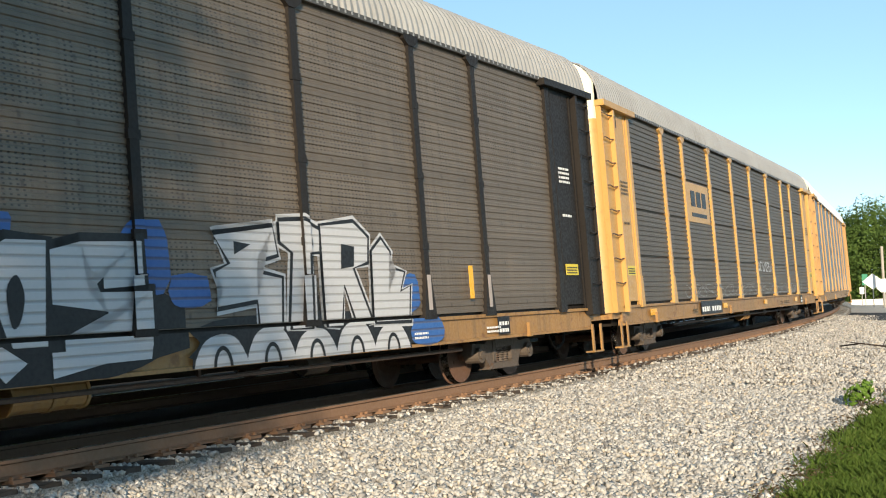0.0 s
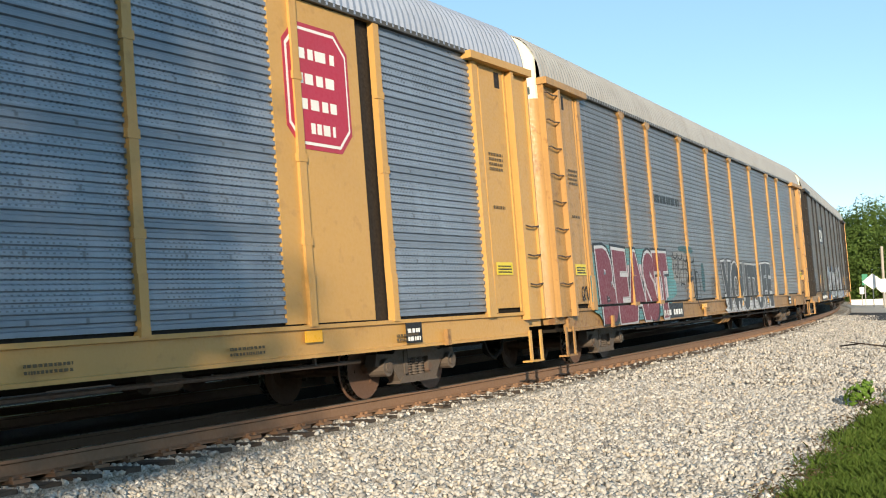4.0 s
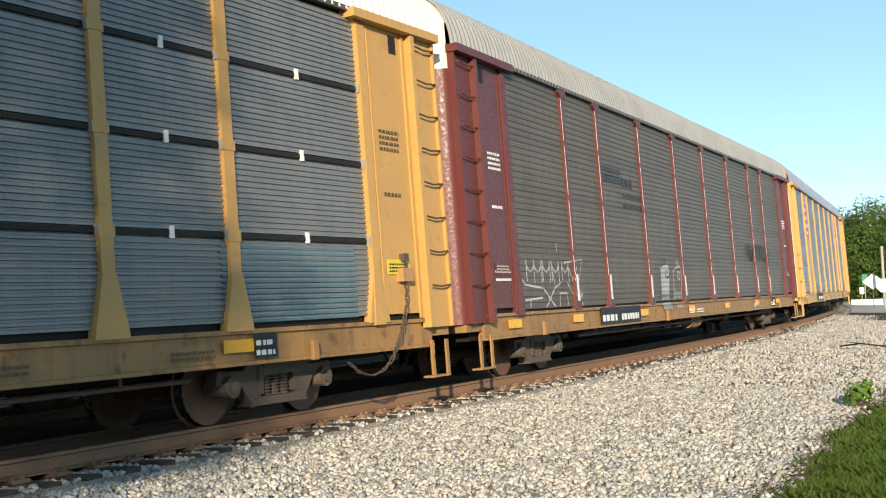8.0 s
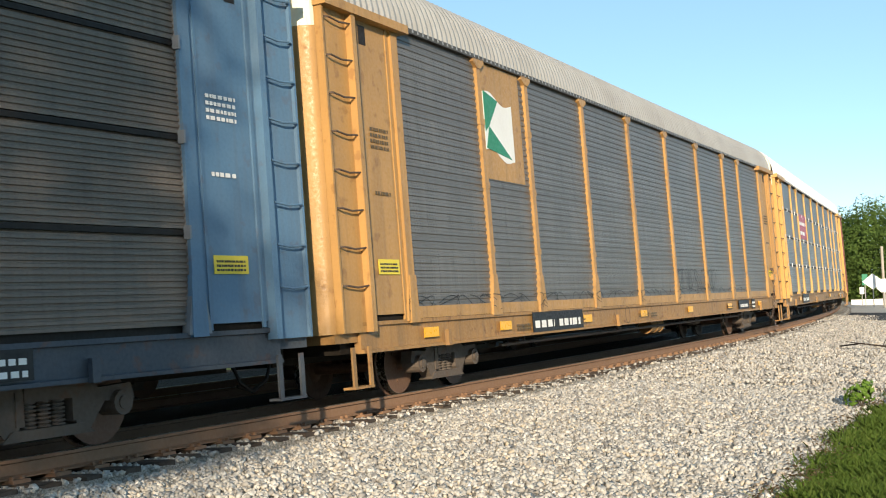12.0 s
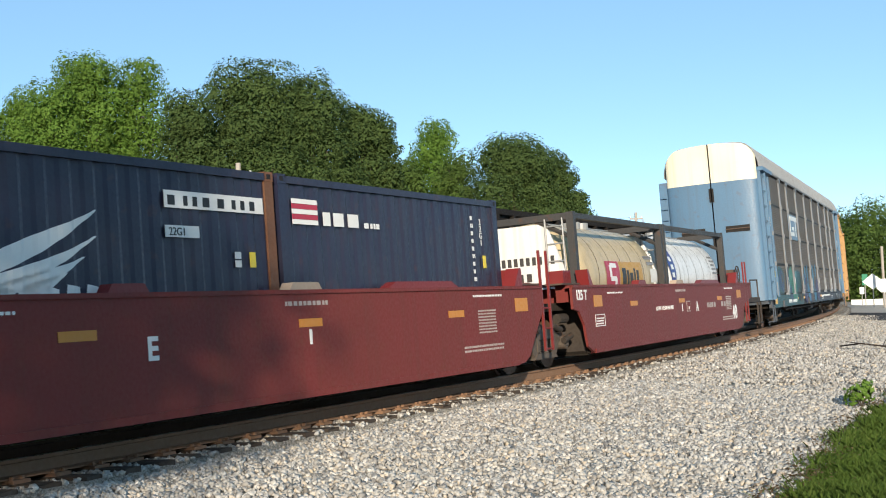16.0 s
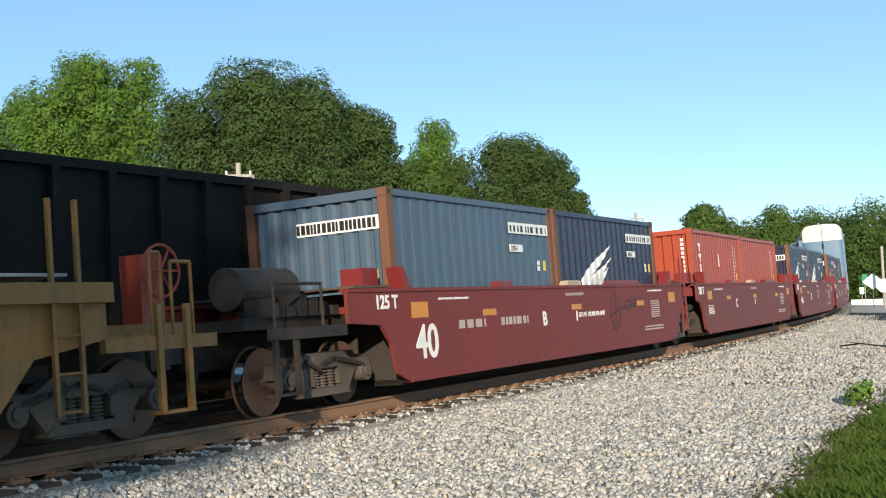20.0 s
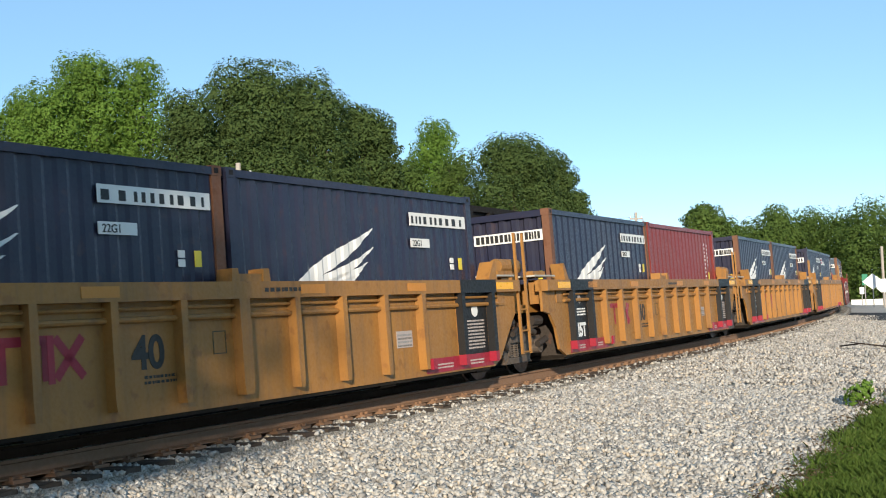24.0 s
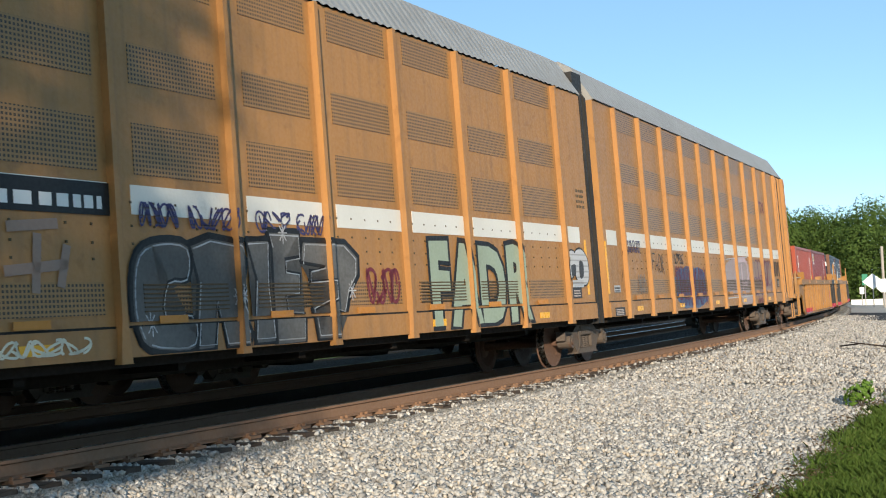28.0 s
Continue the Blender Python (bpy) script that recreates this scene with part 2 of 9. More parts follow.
def words(name, text, size, material, parent, x, z, y, label="", bold=0.0, squeeze=1.0, upright=False):
    """Lettering on a face that looks to -y: left end at x, foot at z."""
    key = (text, size, material.name, bold, squeeze, upright)
    if key not in TEXTS:
        cu = bpy.data.curves.new("lettering", "FONT")
        cu.body = "\n".join(text) if upright else text
        if upright:
            cu.align_x = "CENTER"
            cu.space_line = 0.8
        cu.size, cu.extrude, cu.offset = size, 0.003, bold
        ob = bpy.data.objects.new("lettering", cu)
        scene.collection.objects.link(ob)
        me = bpy.data.meshes.new_from_object(ob.evaluated_get(bpy.context.evaluated_depsgraph_get()))
        bpy.data.objects.remove(ob)
        me.materials.clear()
        me.materials.append(material)
        TEXTS[key] = me
    m = pose(x, y, z, 90) @ Matrix.Diagonal((squeeze, 1, 1, 1))
    return part(name, TEXTS[key], material, parent, label, at=m)


def bars(name, rows, material, parent, x, z, y, w, h, seed=0, label="", fill=0.70):
    """Unreadable lettering: rows of short bars in a field w by h, lower left corner at x, z."""
    rnd = random.Random(seed)
    bm = bmesh.new()
    step = h / rows
    for r in range(rows):
        u = 0.0
        while u < w - 0.02:
            k = min(rnd.uniform(0.5, 1.4) * step * 0.9, w - u)
            box(bm, x + u, x + u + k * fill, y - 0.003, y, z + r * step, z + r * step + step * 0.52)
            u += k
    return tagged(part(name, bm, material, parent, label), kind="stuff")
# ---------------------------------------------------------------- trucks (bogies)
MOVERS = []          # (thing, train place, half truck spacing)
WHEELS = {-1: [], 1: []}
SLOW_WHEELS = {-1: [], 1: []}
AXLE = 0.89
RAIL_UP = 0.05       # rail head above the line's own level


def wheelset_mesh(r):
    bm = bmesh.new()
    for sgn in (-1, 1):
        y = 0.70 * sgn
        o = sgn
        lathe_y(bm, 0, 0, [(y + 0.07 * o, r * 0.30), (y + 0.075 * o, r * 0.80), (y + 0.07 * o, r * 0.985), (y + 0.01 * o, r), (y - 0.05 * o, r * 1.01),
                           (y - 0.06 * o, r + 0.028), (y - 0.075 * o, r + 0.026), (y - 0.08 * o, r * 0.8), (y - 0.03 * o, r * 0.45), (y - 0.06 * o, r * 0.2)], 32)
        for k in range(3):
            a = k * 2 * math.pi / 3
            rod(bm, (0.55 * r * math.cos(a), y + 0.06 * o, 0.55 * r * math.sin(a)), (0.55 * r * math.cos(a), y + 0.085 * o, 0.55 * r * math.sin(a)), 0.03, 8)
    rod(bm, (0, -1.05, 0), (0, 1.05, 0), 0.075, 12)
    me = made("wheelset", bm, WHEEL)
    me.materials.append(TREAD)
    for f in me.polygons:
        c = f.center
        d = math.hypot(c.x, c.z)
        if abs(c.y) > 0.64 and abs(c.y) < 0.76 and d > r * 0.975 and abs(f.normal.y) < 0.5:
            f.material_index = 1
    return me


def truck_meshes(r):
    a = AXLE
    fr = bmesh.new()
    for sgn in (-1, 1):
        y0, y1 = sorted((0.93 * sgn, 1.10 * sgn))
        # side frame: pedestal jaws, arched top member, lower truss
        slab(fr, [(-a - 0.22, r + 0.02), (-a - 0.17, r + 0.19), (-a + 0.25, r + 0.17), (-0.42, r + 0.30), (0.42, r + 0.30), (a - 0.25, r + 0.17),
                  (a + 0.17, r + 0.19), (a + 0.22, r + 0.02), (a - 0.15, r + 0.03), (0.36, r + 0.15), (-0.36, r + 0.15), (-a + 0.15, r + 0.03)], y0, y1)
        slab(fr, [(-a + 0.16, r + 0.06), (-0.36, r + 0.16), (-0.30, r + 0.16), (-0.30, r - 0.02), (-0.36, r - 0.22), (-0.50, r - 0.22)], y0, y1)
        slab(fr, [(a - 0.16, r + 0.06), (0.50, r - 0.22), (0.36, r - 0.22), (0.30, r - 0.02), (0.30, r + 0.16), (0.36, r + 0.16)], y0, y1)
        slab(fr, [(-0.55, r - 0.25), (0.55, r - 0.25), (0.42, r - 0.15), (-0.42, r - 0.15)], y0 - 0.02, y1 + 0.02)
        for e in (-1, 1):
            rod(fr, (e * a, 0.9 * sgn, r), (e * a, 1.17 * sgn, r), 0.125, 14)
            rod(fr, (e * a, 1.17 * sgn, r), (e * a, 1.19 * sgn, r), 0.07, 10)
            box(fr, e * 0.33 - 0.045, e * 0.33 + 0.045, y0 - 0.015, y1 + 0.015, r - 0.12, r + 0.2)
    box(fr, -0.28, 0.28, -1.12, 1.12, r + 0.10, r + 0.26)
    box(fr, -0.2, 0.2, -0.35, 0.35, r + 0.24, r + 0.42)
    for e in (-1, 1):
        rod(fr, (e * 0.42, -0.85, r - 0.02), (e * 0.42, 0.85, r - 0.02), 0.05, 8)
        for sgn in (-1, 1):
            box(fr, e * 0.43 - 0.03, e * 0.43 + 0.05, 0.62 * sgn - 0.06, 0.62 * sgn + 0.06, r - 0.14, r + 0.1)
    frame_me = made("truck_frame", fr, TRUCK)
    sp = bmesh.new()
    n, rings = 12, []
    for k in range(7):
        z = -0.15 + k * 0.038
        for dz, rr in ((0.0, 0.052), (0.006, 0.077), (0.024, 0.077), (0.030, 0.052)):
            rings.append([sp.verts.new((rr * math.cos(2 * math.pi * i / n), rr * math.sin(2 * math.pi * i / n), z + dz)) for i in range(n)])
    for ra, rb in zip(rings, rings[1:]):
        for i in range(n):
            sp.faces.new((ra[i], ra[(i + 1) % n], rb[(i + 1) % n], rb[i]))
    spring_me = made("spring", sp, TRUCK)
    return frame_me, spring_me, wheelset_mesh(r)


TRUCK_SETS = {0.42: truck_meshes(0.42), 0.457: truck_meshes(0.457)}


def add_truck(parent, x, r=0.42, lots=WHEELS):
    fm, sm, wm = TRUCK_SETS[r]
    tr = part("truck", fm, TRUCK, parent, "cast steel railway truck brown with dust", at=(x, 0, RAIL_UP))
    for xs in (-0.17, 0.0, 0.17):
        part("spring", sm, TRUCK, tr, "coil spring", at=(xs, -1.02, r))
    for e in (-1, 1):
        w = part("wheelset", wm, WHEEL, tr, "rusty wheels with bright treads", at=(e * AXLE, 0, r))
        lots[e].append((w, r))
    return tr


def add_coupler(parent, x, sgn, z=0.86):
    bm = bmesh.new()
    box(bm, min(x, x + sgn * 0.55), max(x, x + sgn * 0.55), -0.09, 0.09, z - 0.09, z + 0.09)
    slab(bm, [(x + sgn * 0.5, z - 0.14), (x + sgn * 0.72, z - 0.14), (x + sgn * 0.72, z + 0.14), (x + sgn * 0.5, z + 0.14)][::sgn], -0.16, 0.12)
    part("coupler", bm, STEEL, parent)
    bm = bmesh.new()
    pts = [Vector((x + sgn * 0.1, -0.35, z - 0.1)), Vector((x + sgn * 0.25, -0.36, z - 0.38)), Vector((x + sgn * 0.5, -0.33, z - 0.5)), Vector((x + sgn * 0.75, -0.28, z - 0.42))]
    for p, q in zip(pts, pts[1:]):
        rod(bm, p, q, 0.025, 6)
    part("air_hose", bm, BLACK, parent, "black rubber brake hose")


# ---------------------------------------------------------------- autoracks
POSTS = [0.0, 2.80, 4.75, 7.61, 10.48, 13.34, 16.21, 19.07, 20.96, 23.76]
PANEL_X0 = -11.88
EAVE, DECK, SILL_B, SIDE_Y, ROOF_T = 5.20, 1.11, 0.71, 1.47, 6.12


EAVE_DARK = paint("grimy_eave_strip", (0.07, 0.066, 0.06), 0.6, dirt=0.4)


def roof_profile(y):
    """Height of the roof skin at distance y from the middle."""
    y = abs(y)
    if y < 0.85:
        return ROOF_T - 0.05 * (y / 0.85) ** 2
    u = min(1.0, (y - 0.85) / (1.50 - 0.85))
    return EAVE + (ROOF_T - 0.05 - EAVE) * math.sqrt(max(0.0, 1 - u ** 2.2))


def roof_mesh(name, x0, x1, material, rib=0.16):
    ys = [-1.50, -1.49, -1.46, -1.40, -1.30, -1.15, -0.98, -0.8, -0.4, 0.0, 0.4, 0.8, 0.98, 1.15, 1.30, 1.40, 1.46, 1.49, 1.50]
    n = int((x1 - x0) / (rib / 4))
    vs, fs = [], []
    for i in range(n + 1):
        x = x0 + (x1 - x0) * i / n
        up = (0.0, 0.022, 0.022, 0.0)[i % 4]
        for y in ys:
            vs.append((x, y * (1 + up), roof_profile(y) + (up if abs(y) < 1.45 else 0.0)))
    m = len(ys)
    for i in range(n):
        for j in range(m - 1):
            a = i * m + j
            fs.append((a, a + m, a + m + 1, a + 1))
    me = bpy.data.meshes.new(name)
    me.from_pydata(vs, [], fs)
    me.materials.append(material)
    return me


def corrugated(width, material, tiers=4, z0=DECK + 0.04, z1=EAVE - 0.03, rib=0.105, depth=0.022, gap=0.018):
    """A wall bay of stacked sheets with level ribs and sunk joints; origin at its lower left corner, outer face to -y."""
    vs, fs, pts = [], [], []
    th = (z1 - z0) / tiers
    for t in range(tiers):
        b, e = z0 + t * th + gap, z0 + (t + 1) * th - gap
        n = max(2, int(round((e - b) / rib)))
        st = (e - b) / n
        pts += [(0.05, b), (0.0, b)]
        for i in range(n):
            z = b + i * st
            pts += [(0.0, z + st * 0.46), (depth, z + st * 0.58), (depth, z + st * 0.88), (0.0, z + st)]
        pts += [(0.05, e)]
    for y, z in pts:
        vs += [(0.012, y, z), (width - 0.012, y, z)]
    for i in range(len(pts) - 1):
        fs.append((2 * i, 2 * i + 1, 2 * i + 3, 2 * i + 2))
    me = bpy.data.meshes.new("side_panel")
    me.from_pydata(vs, [], fs)
    me.materials.append(material)
    return me


def post_mesh(material, flare=True, cap=True, w=0.07):
    bm = bmesh.new()
    f = w if not flare else 0.17 if flare is True else flare
    w = w if flare in (True, False) else 0.088
    slab(bm, [(-f, DECK - 0.02), (f, DECK - 0.02), (f * 0.9, DECK + 0.12), (w, DECK + 0.62), (-w, DECK + 0.62), (-f * 0.9, DECK + 0.12)], -0.058, 0.05)
    box(bm, -w, w, -0.045, 0.05, DECK + 0.62, EAVE - 0.02)
    if cap:
        slab(bm, [(-w, EAVE - 0.16), (w, EAVE - 0.16), (0.20, EAVE - 0.07), (0.20, EAVE + 0.01), (-0.20, EAVE + 0.01), (-0.20, EAVE - 0.07)], -0.06, 0.04)
    for k in range(1, 4):
        z = DECK + k * (EAVE - DECK) / 4
        box(bm, -w - 0.02, w + 0.02, -0.052, 0.0, z - 0.05, z + 0.05)
    return made("post", bm, material)


def end_door(parent, sgn, material, top_material, label):
    """Two curved clamshell leaves across one end of an autorack, with an upper cap."""
    def xs(y):
        return 13.78 + 0.20 * math.sqrt(max(0.0, 1 - (abs(y) / 1.44) ** 4))

    for side in (-1, 1):
        bm = bmesh.new()
        ys = [0.02, 0.3, 0.6, 0.85, 1.05, 1.2, 1.31, 1.38, 1.42, 1.44]
        lo = [bm.verts.new((sgn * xs(y), side * y, 0.98)) for y in ys]
        mi = [bm.verts.new((sgn * xs(y), side * y, 4.85)) for y in ys]
        for i in range(len(ys) - 1):
            bm.faces.new((lo[i], lo[i + 1], mi[i + 1], mi[i]))
        leaf = part("end_door", bm, material, parent, label, smooth=True)
        # recessed handle slot and riveted edge strip
        s0 = 0.35 if side < 0 else 0.30
        bm = boxes((sgn * xs(0.5) - 0.012, sgn * xs(0.5) + 0.012, *sorted((side * s0, side * (s0 + 0.75))), 3.22, 3.42))
        part("handle_slot", bm, BLACK, leaf, "dark handle slot")
        bm = bmesh.new()
        rod(bm, (sgn * (xs(0.5) + 0.03), side * s0, 3.32), (sgn * (xs(0.5) + 0.03), side * (s0 + 0.75), 3.32), 0.02, 6)
        part("handle", bm, STEEL, leaf)
        for z in (1.9, 3.0, 4.45):
            part("hinge_bar", boxes((*sorted((sgn * (xs(0) - 0.02), sgn * (xs(0) + 0.035))), *sorted((side * 0.02, side * 0.07)), z - 0.22, z + 0.22)), BLACK, leaf)
        bm = bmesh.new()
        top = [bm.verts.new((sgn * (xs(y) + 0.004), side * y, max(4.86, roof_profile(y) - 0.02))) for y in ys]
        low = [bm.verts.new((sgn * (xs(y) + 0.004), side * y, 4.85)) for y in ys]
        bk = [bm.verts.new((sgn * 13.20, side * y, max(4.86, roof_profile(y) - 0.02))) for y in ys]
        for i in range(len(ys) - 1):
            bm.faces.new((low[i], low[i + 1], top[i + 1], top[i]))
            bm.faces.new((top[i], top[i + 1], bk[i + 1], bk[i]))
        part("upper_end_panel", bm, top_material, leaf, "pale upper end panel", smooth=False)


def ladder(parent, x, material, y=-1.57, z0=0.98, z1=EAVE - 0.1, w=0.66, rungs=8, inner=1):
    """Channel shaped corner column with bent rod rungs standing off it; inner: the side of the flange nearer the car's middle."""
    part("corner_plate", boxes((x, x + w, -1.50, -1.43, z0, z1)), material, parent)
    fx = x + w if inner > 0 else x
    part("corner_flange", boxes((fx - 0.05, fx + 0.05, -1.60, -1.44, z0, z1)), material, parent)
    ox = x if inner > 0 else x + w
    part("corner_flange", boxes((ox - 0.02, ox + 0.02, -1.545, -1.43, z0, z1)), material, parent)
    a, b = x + 0.06, x + w - 0.02
    bm = bmesh.new()
    pts = ((a, -1.50, 0.0), (a + 0.03, y, 0.0), ((a + b) / 2, y, -0.025), (b - 0.03, y, 0.0), (b, -1.50, 0.0))
    for p, q in zip(pts, pts[1:]):
        rod(bm, p, q, 0.013, 6)
    rm = made("rung", bm, STEEL if material in (YELLOW_CLEAN, YELLOW) else material)
    for k in range(rungs):
        part("rung", rm, material, parent, at=(0, 0, 1.57 + 0.485 * k))


def sill_step(parent, x, material):
    bm = bmesh.new()
    for e in (-0.2, 0.2):
        box(bm, x + e - 0.035, x + e + 0.035, -1.53, -1.50, 0.30, 0.80)
    box(bm, x - 0.235, x + 0.235, -1.54, -1.36, 0.28, 0.31)
    part("sill_step", bm, material, parent)


PANEL_CACHE, POST_CACHE, ROOF_CACHE = {}, {}, {}


def autorack(label, place, body, panel, sill, roof, post=None, door=None, top=None, tiers=1, bays=None, flare=True, cap=True, rib=0.105, depth=0.013, gap=0.004, end_panel=None, climb=4.75):
    """A bilevel autorack on its flat car. bays: which bays hold plain body sheet in place of a panel."""
    post, door, top, end_panel = post or body, door or body, top or CREAM, end_panel or body
    car = thing("autorack_railcar", label, "railcar", "autorack railcars")
    # frame of the flat car
    for sgn in (-1, 1):
        bm = bmesh.new()
        c = [(1.36, SILL_B), (1.50, SILL_B), (1.50, SILL_B + 0.04), (1.46, SILL_B + 0.05), (1.46, DECK - 0.06), (1.50, DECK - 0.05), (1.50, DECK), (1.36, DECK)]
        prism_x(bm, [(sgn * y, z) for y, z in c][::sgn], -13.25, 13.25)
        part("side_sill", bm, sill, car, "flat car side sill, grimy")
    bm = boxes((-13.2, 13.2, -1.33, 1.33, 0.95, 1.10), (-13.6, 13.6, -0.33, 0.33, 0.62, 0.95))
    for x in (-8, -5, -2, 1, 4, 7):
        part("crossbearer", boxes((x - 0.08, x + 0.08, -1.3, 1.3, 0.70, 0.947)), UNDER, car)
    for e in (-1, 1):
        box(bm, *sorted((e * 12.6, e * 13.5)), -1.30, 1.30, 0.72, 1.02)
    part("underframe", bm, UNDER, car)
    bm = bmesh.new()
    rod(bm, (-8.5, -1.25, 0.60), (8.5, -1.25, 0.60), 0.03, 6)
    for x in (-7.5, -2.5, 2.5, 7.5):
        box(bm, x - 0.02, x + 0.02, -1.27, -1.23, 0.58, 0.72)
    part("brake_pipe", bm, STEEL, car)
    bm = bmesh.new()
    rod(bm, (0.0, -1.08, 0.60), (0.95, -1.08, 0.60), 0.15, 14)
    for x in (0.02, 0.5, 0.93):
        rod(bm, (x - 0.02, -1.08, 0.60), (x + 0.02, -1.08, 0.60), 0.165, 14)
    part("air_reservoir", bm, sill, car, "dusty air reservoir under the sill")
    bm = bmesh.new()
    rod(bm, (5.0, -0.8, 0.60), (5.5, -0.8, 0.60), 0.12, 12)
    part("brake_cylinder", bm, TRUCK, car)
    # dark inner lining that closes the body
    bm = bmesh.new()
    box(bm, -13.55, 13.55, -1.40, 1.45, DECK, EAVE)
    part("body", bm, BLACK, car)
    key = roof.name
    if key not in ROOF_CACHE:
        ROOF_CACHE[key] = roof_mesh("roof", -13.75, 13.75, roof)
    part("roof", ROOF_CACHE[key], roof, car, "ribbed sheet steel roof")
    for sgn in (-1, 1):
        part("eave_rail", boxes((-13.6, 13.6, *sorted((sgn * 1.44, sgn * 1.53)), EAVE - 0.02, EAVE + 0.05)), EAVE_DARK, car)
    # posts and bays
    pk = (post.name, flare, cap)
    if pk not in POST_CACHE:
        POST_CACHE[pk] = post_mesh(post, flare, cap)
    for i, x in enumerate(POSTS):
        part("post", POST_CACHE[pk], post, car, at=(PANEL_X0 + x, -SIDE_Y, 0))
    for i, (a, b) in enumerate(zip(POSTS, POSTS[1:])):
        if bays and i in bays:
            continue
        w = round(b - a, 3)
        k = (w, panel.name, tiers, rib, gap, depth)
        if k not in PANEL_CACHE:
            PANEL_CACHE[k] = corrugated(w, panel, tiers, rib=rib, gap=gap, depth=depth)
        part("side_panel", PANEL_CACHE[k], panel, car, at=(PANEL_X0 + a, -SIDE_Y, 0))
    # ends
    for e in (-1, 1):
        x0, x1 = sorted((e * 11.96, e * 13.06))
        part("end_panel", boxes((x0, x1, -SIDE_Y - 0.02, -1.40, 1.19, EAVE - 0.05)), end_panel, car, "flat corner panel of the rack")
        part("panel_foot", boxes((x0, x1, -SIDE_Y + 0.03, -1.40, 1.0, 1.185)), UNDER, car)
        for a, b, d in ((11.80, 11.98, 0.06), (12.06, 12.10, 0.035), (12.92, 12.97, 0.045)):
            part("corner_bar", boxes((*sorted((e * a, e * b)), -SIDE_Y - d, -SIDE_Y - 0.018, 1.12, EAVE - 0.06)), end_panel, car)
        part("corner_gap", boxes((*sorted((e * 12.99, e * 13.09)), -1.46, -1.41, 1.0, EAVE - 0.1)), BLACK, car)
        bm = bmesh.new()
        slab(bm, [(min(e * 11.75, e * 11.99), DECK - 0.05), (max(e * 11.75, e * 11.99), DECK - 0.05), (e * 11.87 + 0.09, DECK + 0.6), (e * 11.87 - 0.09, DECK + 0.6)], -1.542, -1.48)
        part("post_foot", bm, end_panel, car)
        bm = bmesh.new()
        bx0, bx1 = sorted((e * 11.62, e * 13.80))
        slab(bm, [(bx0, EAVE - 0.10), (bx1, EAVE - 0.10), (bx1, EAVE + 0.02), (bx0, EAVE + 0.02)], -1.63, -1.40)
        part("eave_bracket", bm, end_panel, car)
        part("vent_slot", boxes((*sorted((e * 12.62, e * 12.80)), -1.494, -1.485, EAVE - 0.42, EAVE - 0.16)), BLACK, car, "dark slot at the top of the corner panel")
        part("end_sill", boxes((*sorted((e * 13.25, e * 13.80)), -1.42, 1.42, 0.86, 1.08)), sill, car, "end sill under the doors")
        end_door(car, e, door, top, "curved end door of the autorack")
        ladder(car, min(e * 13.09, e * 13.75), end_panel, rungs=8 if climb > 4 else 3, inner=-e)
        sill_step(car, e * 13.35, sill)
        bm = boxes((*sorted((e * 13.70, e * 13.74)), 1.42, 1.72, 1.0, 5.05))
        for k in range(10):
            rod(bm, (e * 13.82, 1.46, 1.3 + 0.36 * k), (e * 13.82, 1.70, 1.3 + 0.36 * k), 0.014, 6)
            rod(bm, (e * 13.82, 1.58, 1.3 + 0.36 * k), (e * 13.72, 1.58, 1.3 + 0.36 * k), 0.014, 6)
        part("end_ladder", bm, end_panel, car, "far corner plate with ladder rungs")
        add_truck(car, e * 10.2)
        add_coupler(car, e * 13.55, e)
    MOVERS.append((car, place, 10.2))
    return car


def patch(name, parent, material, x0, x1, z0, z1, y=-1.50, label="", thick=0.006):
    return part(name, boxes((x0, x1, y - thick, y, z0, z1)), material, parent, label)


# ---------------------------------------------------------------- well cars
WELL_TOP = 1.54
RIBS = {}
DARK_GEAR = paint("grimy_dark_brake_gear", (0.035, 0.027, 0.022), 0.75, dirt=0.6, rust=0.4)
ORANGE_RED = paint("orange_red_housing", (0.42, 0.06, 0.03), 0.45, dirt=0.3)
TAN_PAD = paint("tan_pad", (0.42, 0.32, 0.24), 0.6)
POST_PALE = paint("pale_grating", (0.45, 0.44, 0.40), 0.6, dirt=0.5)


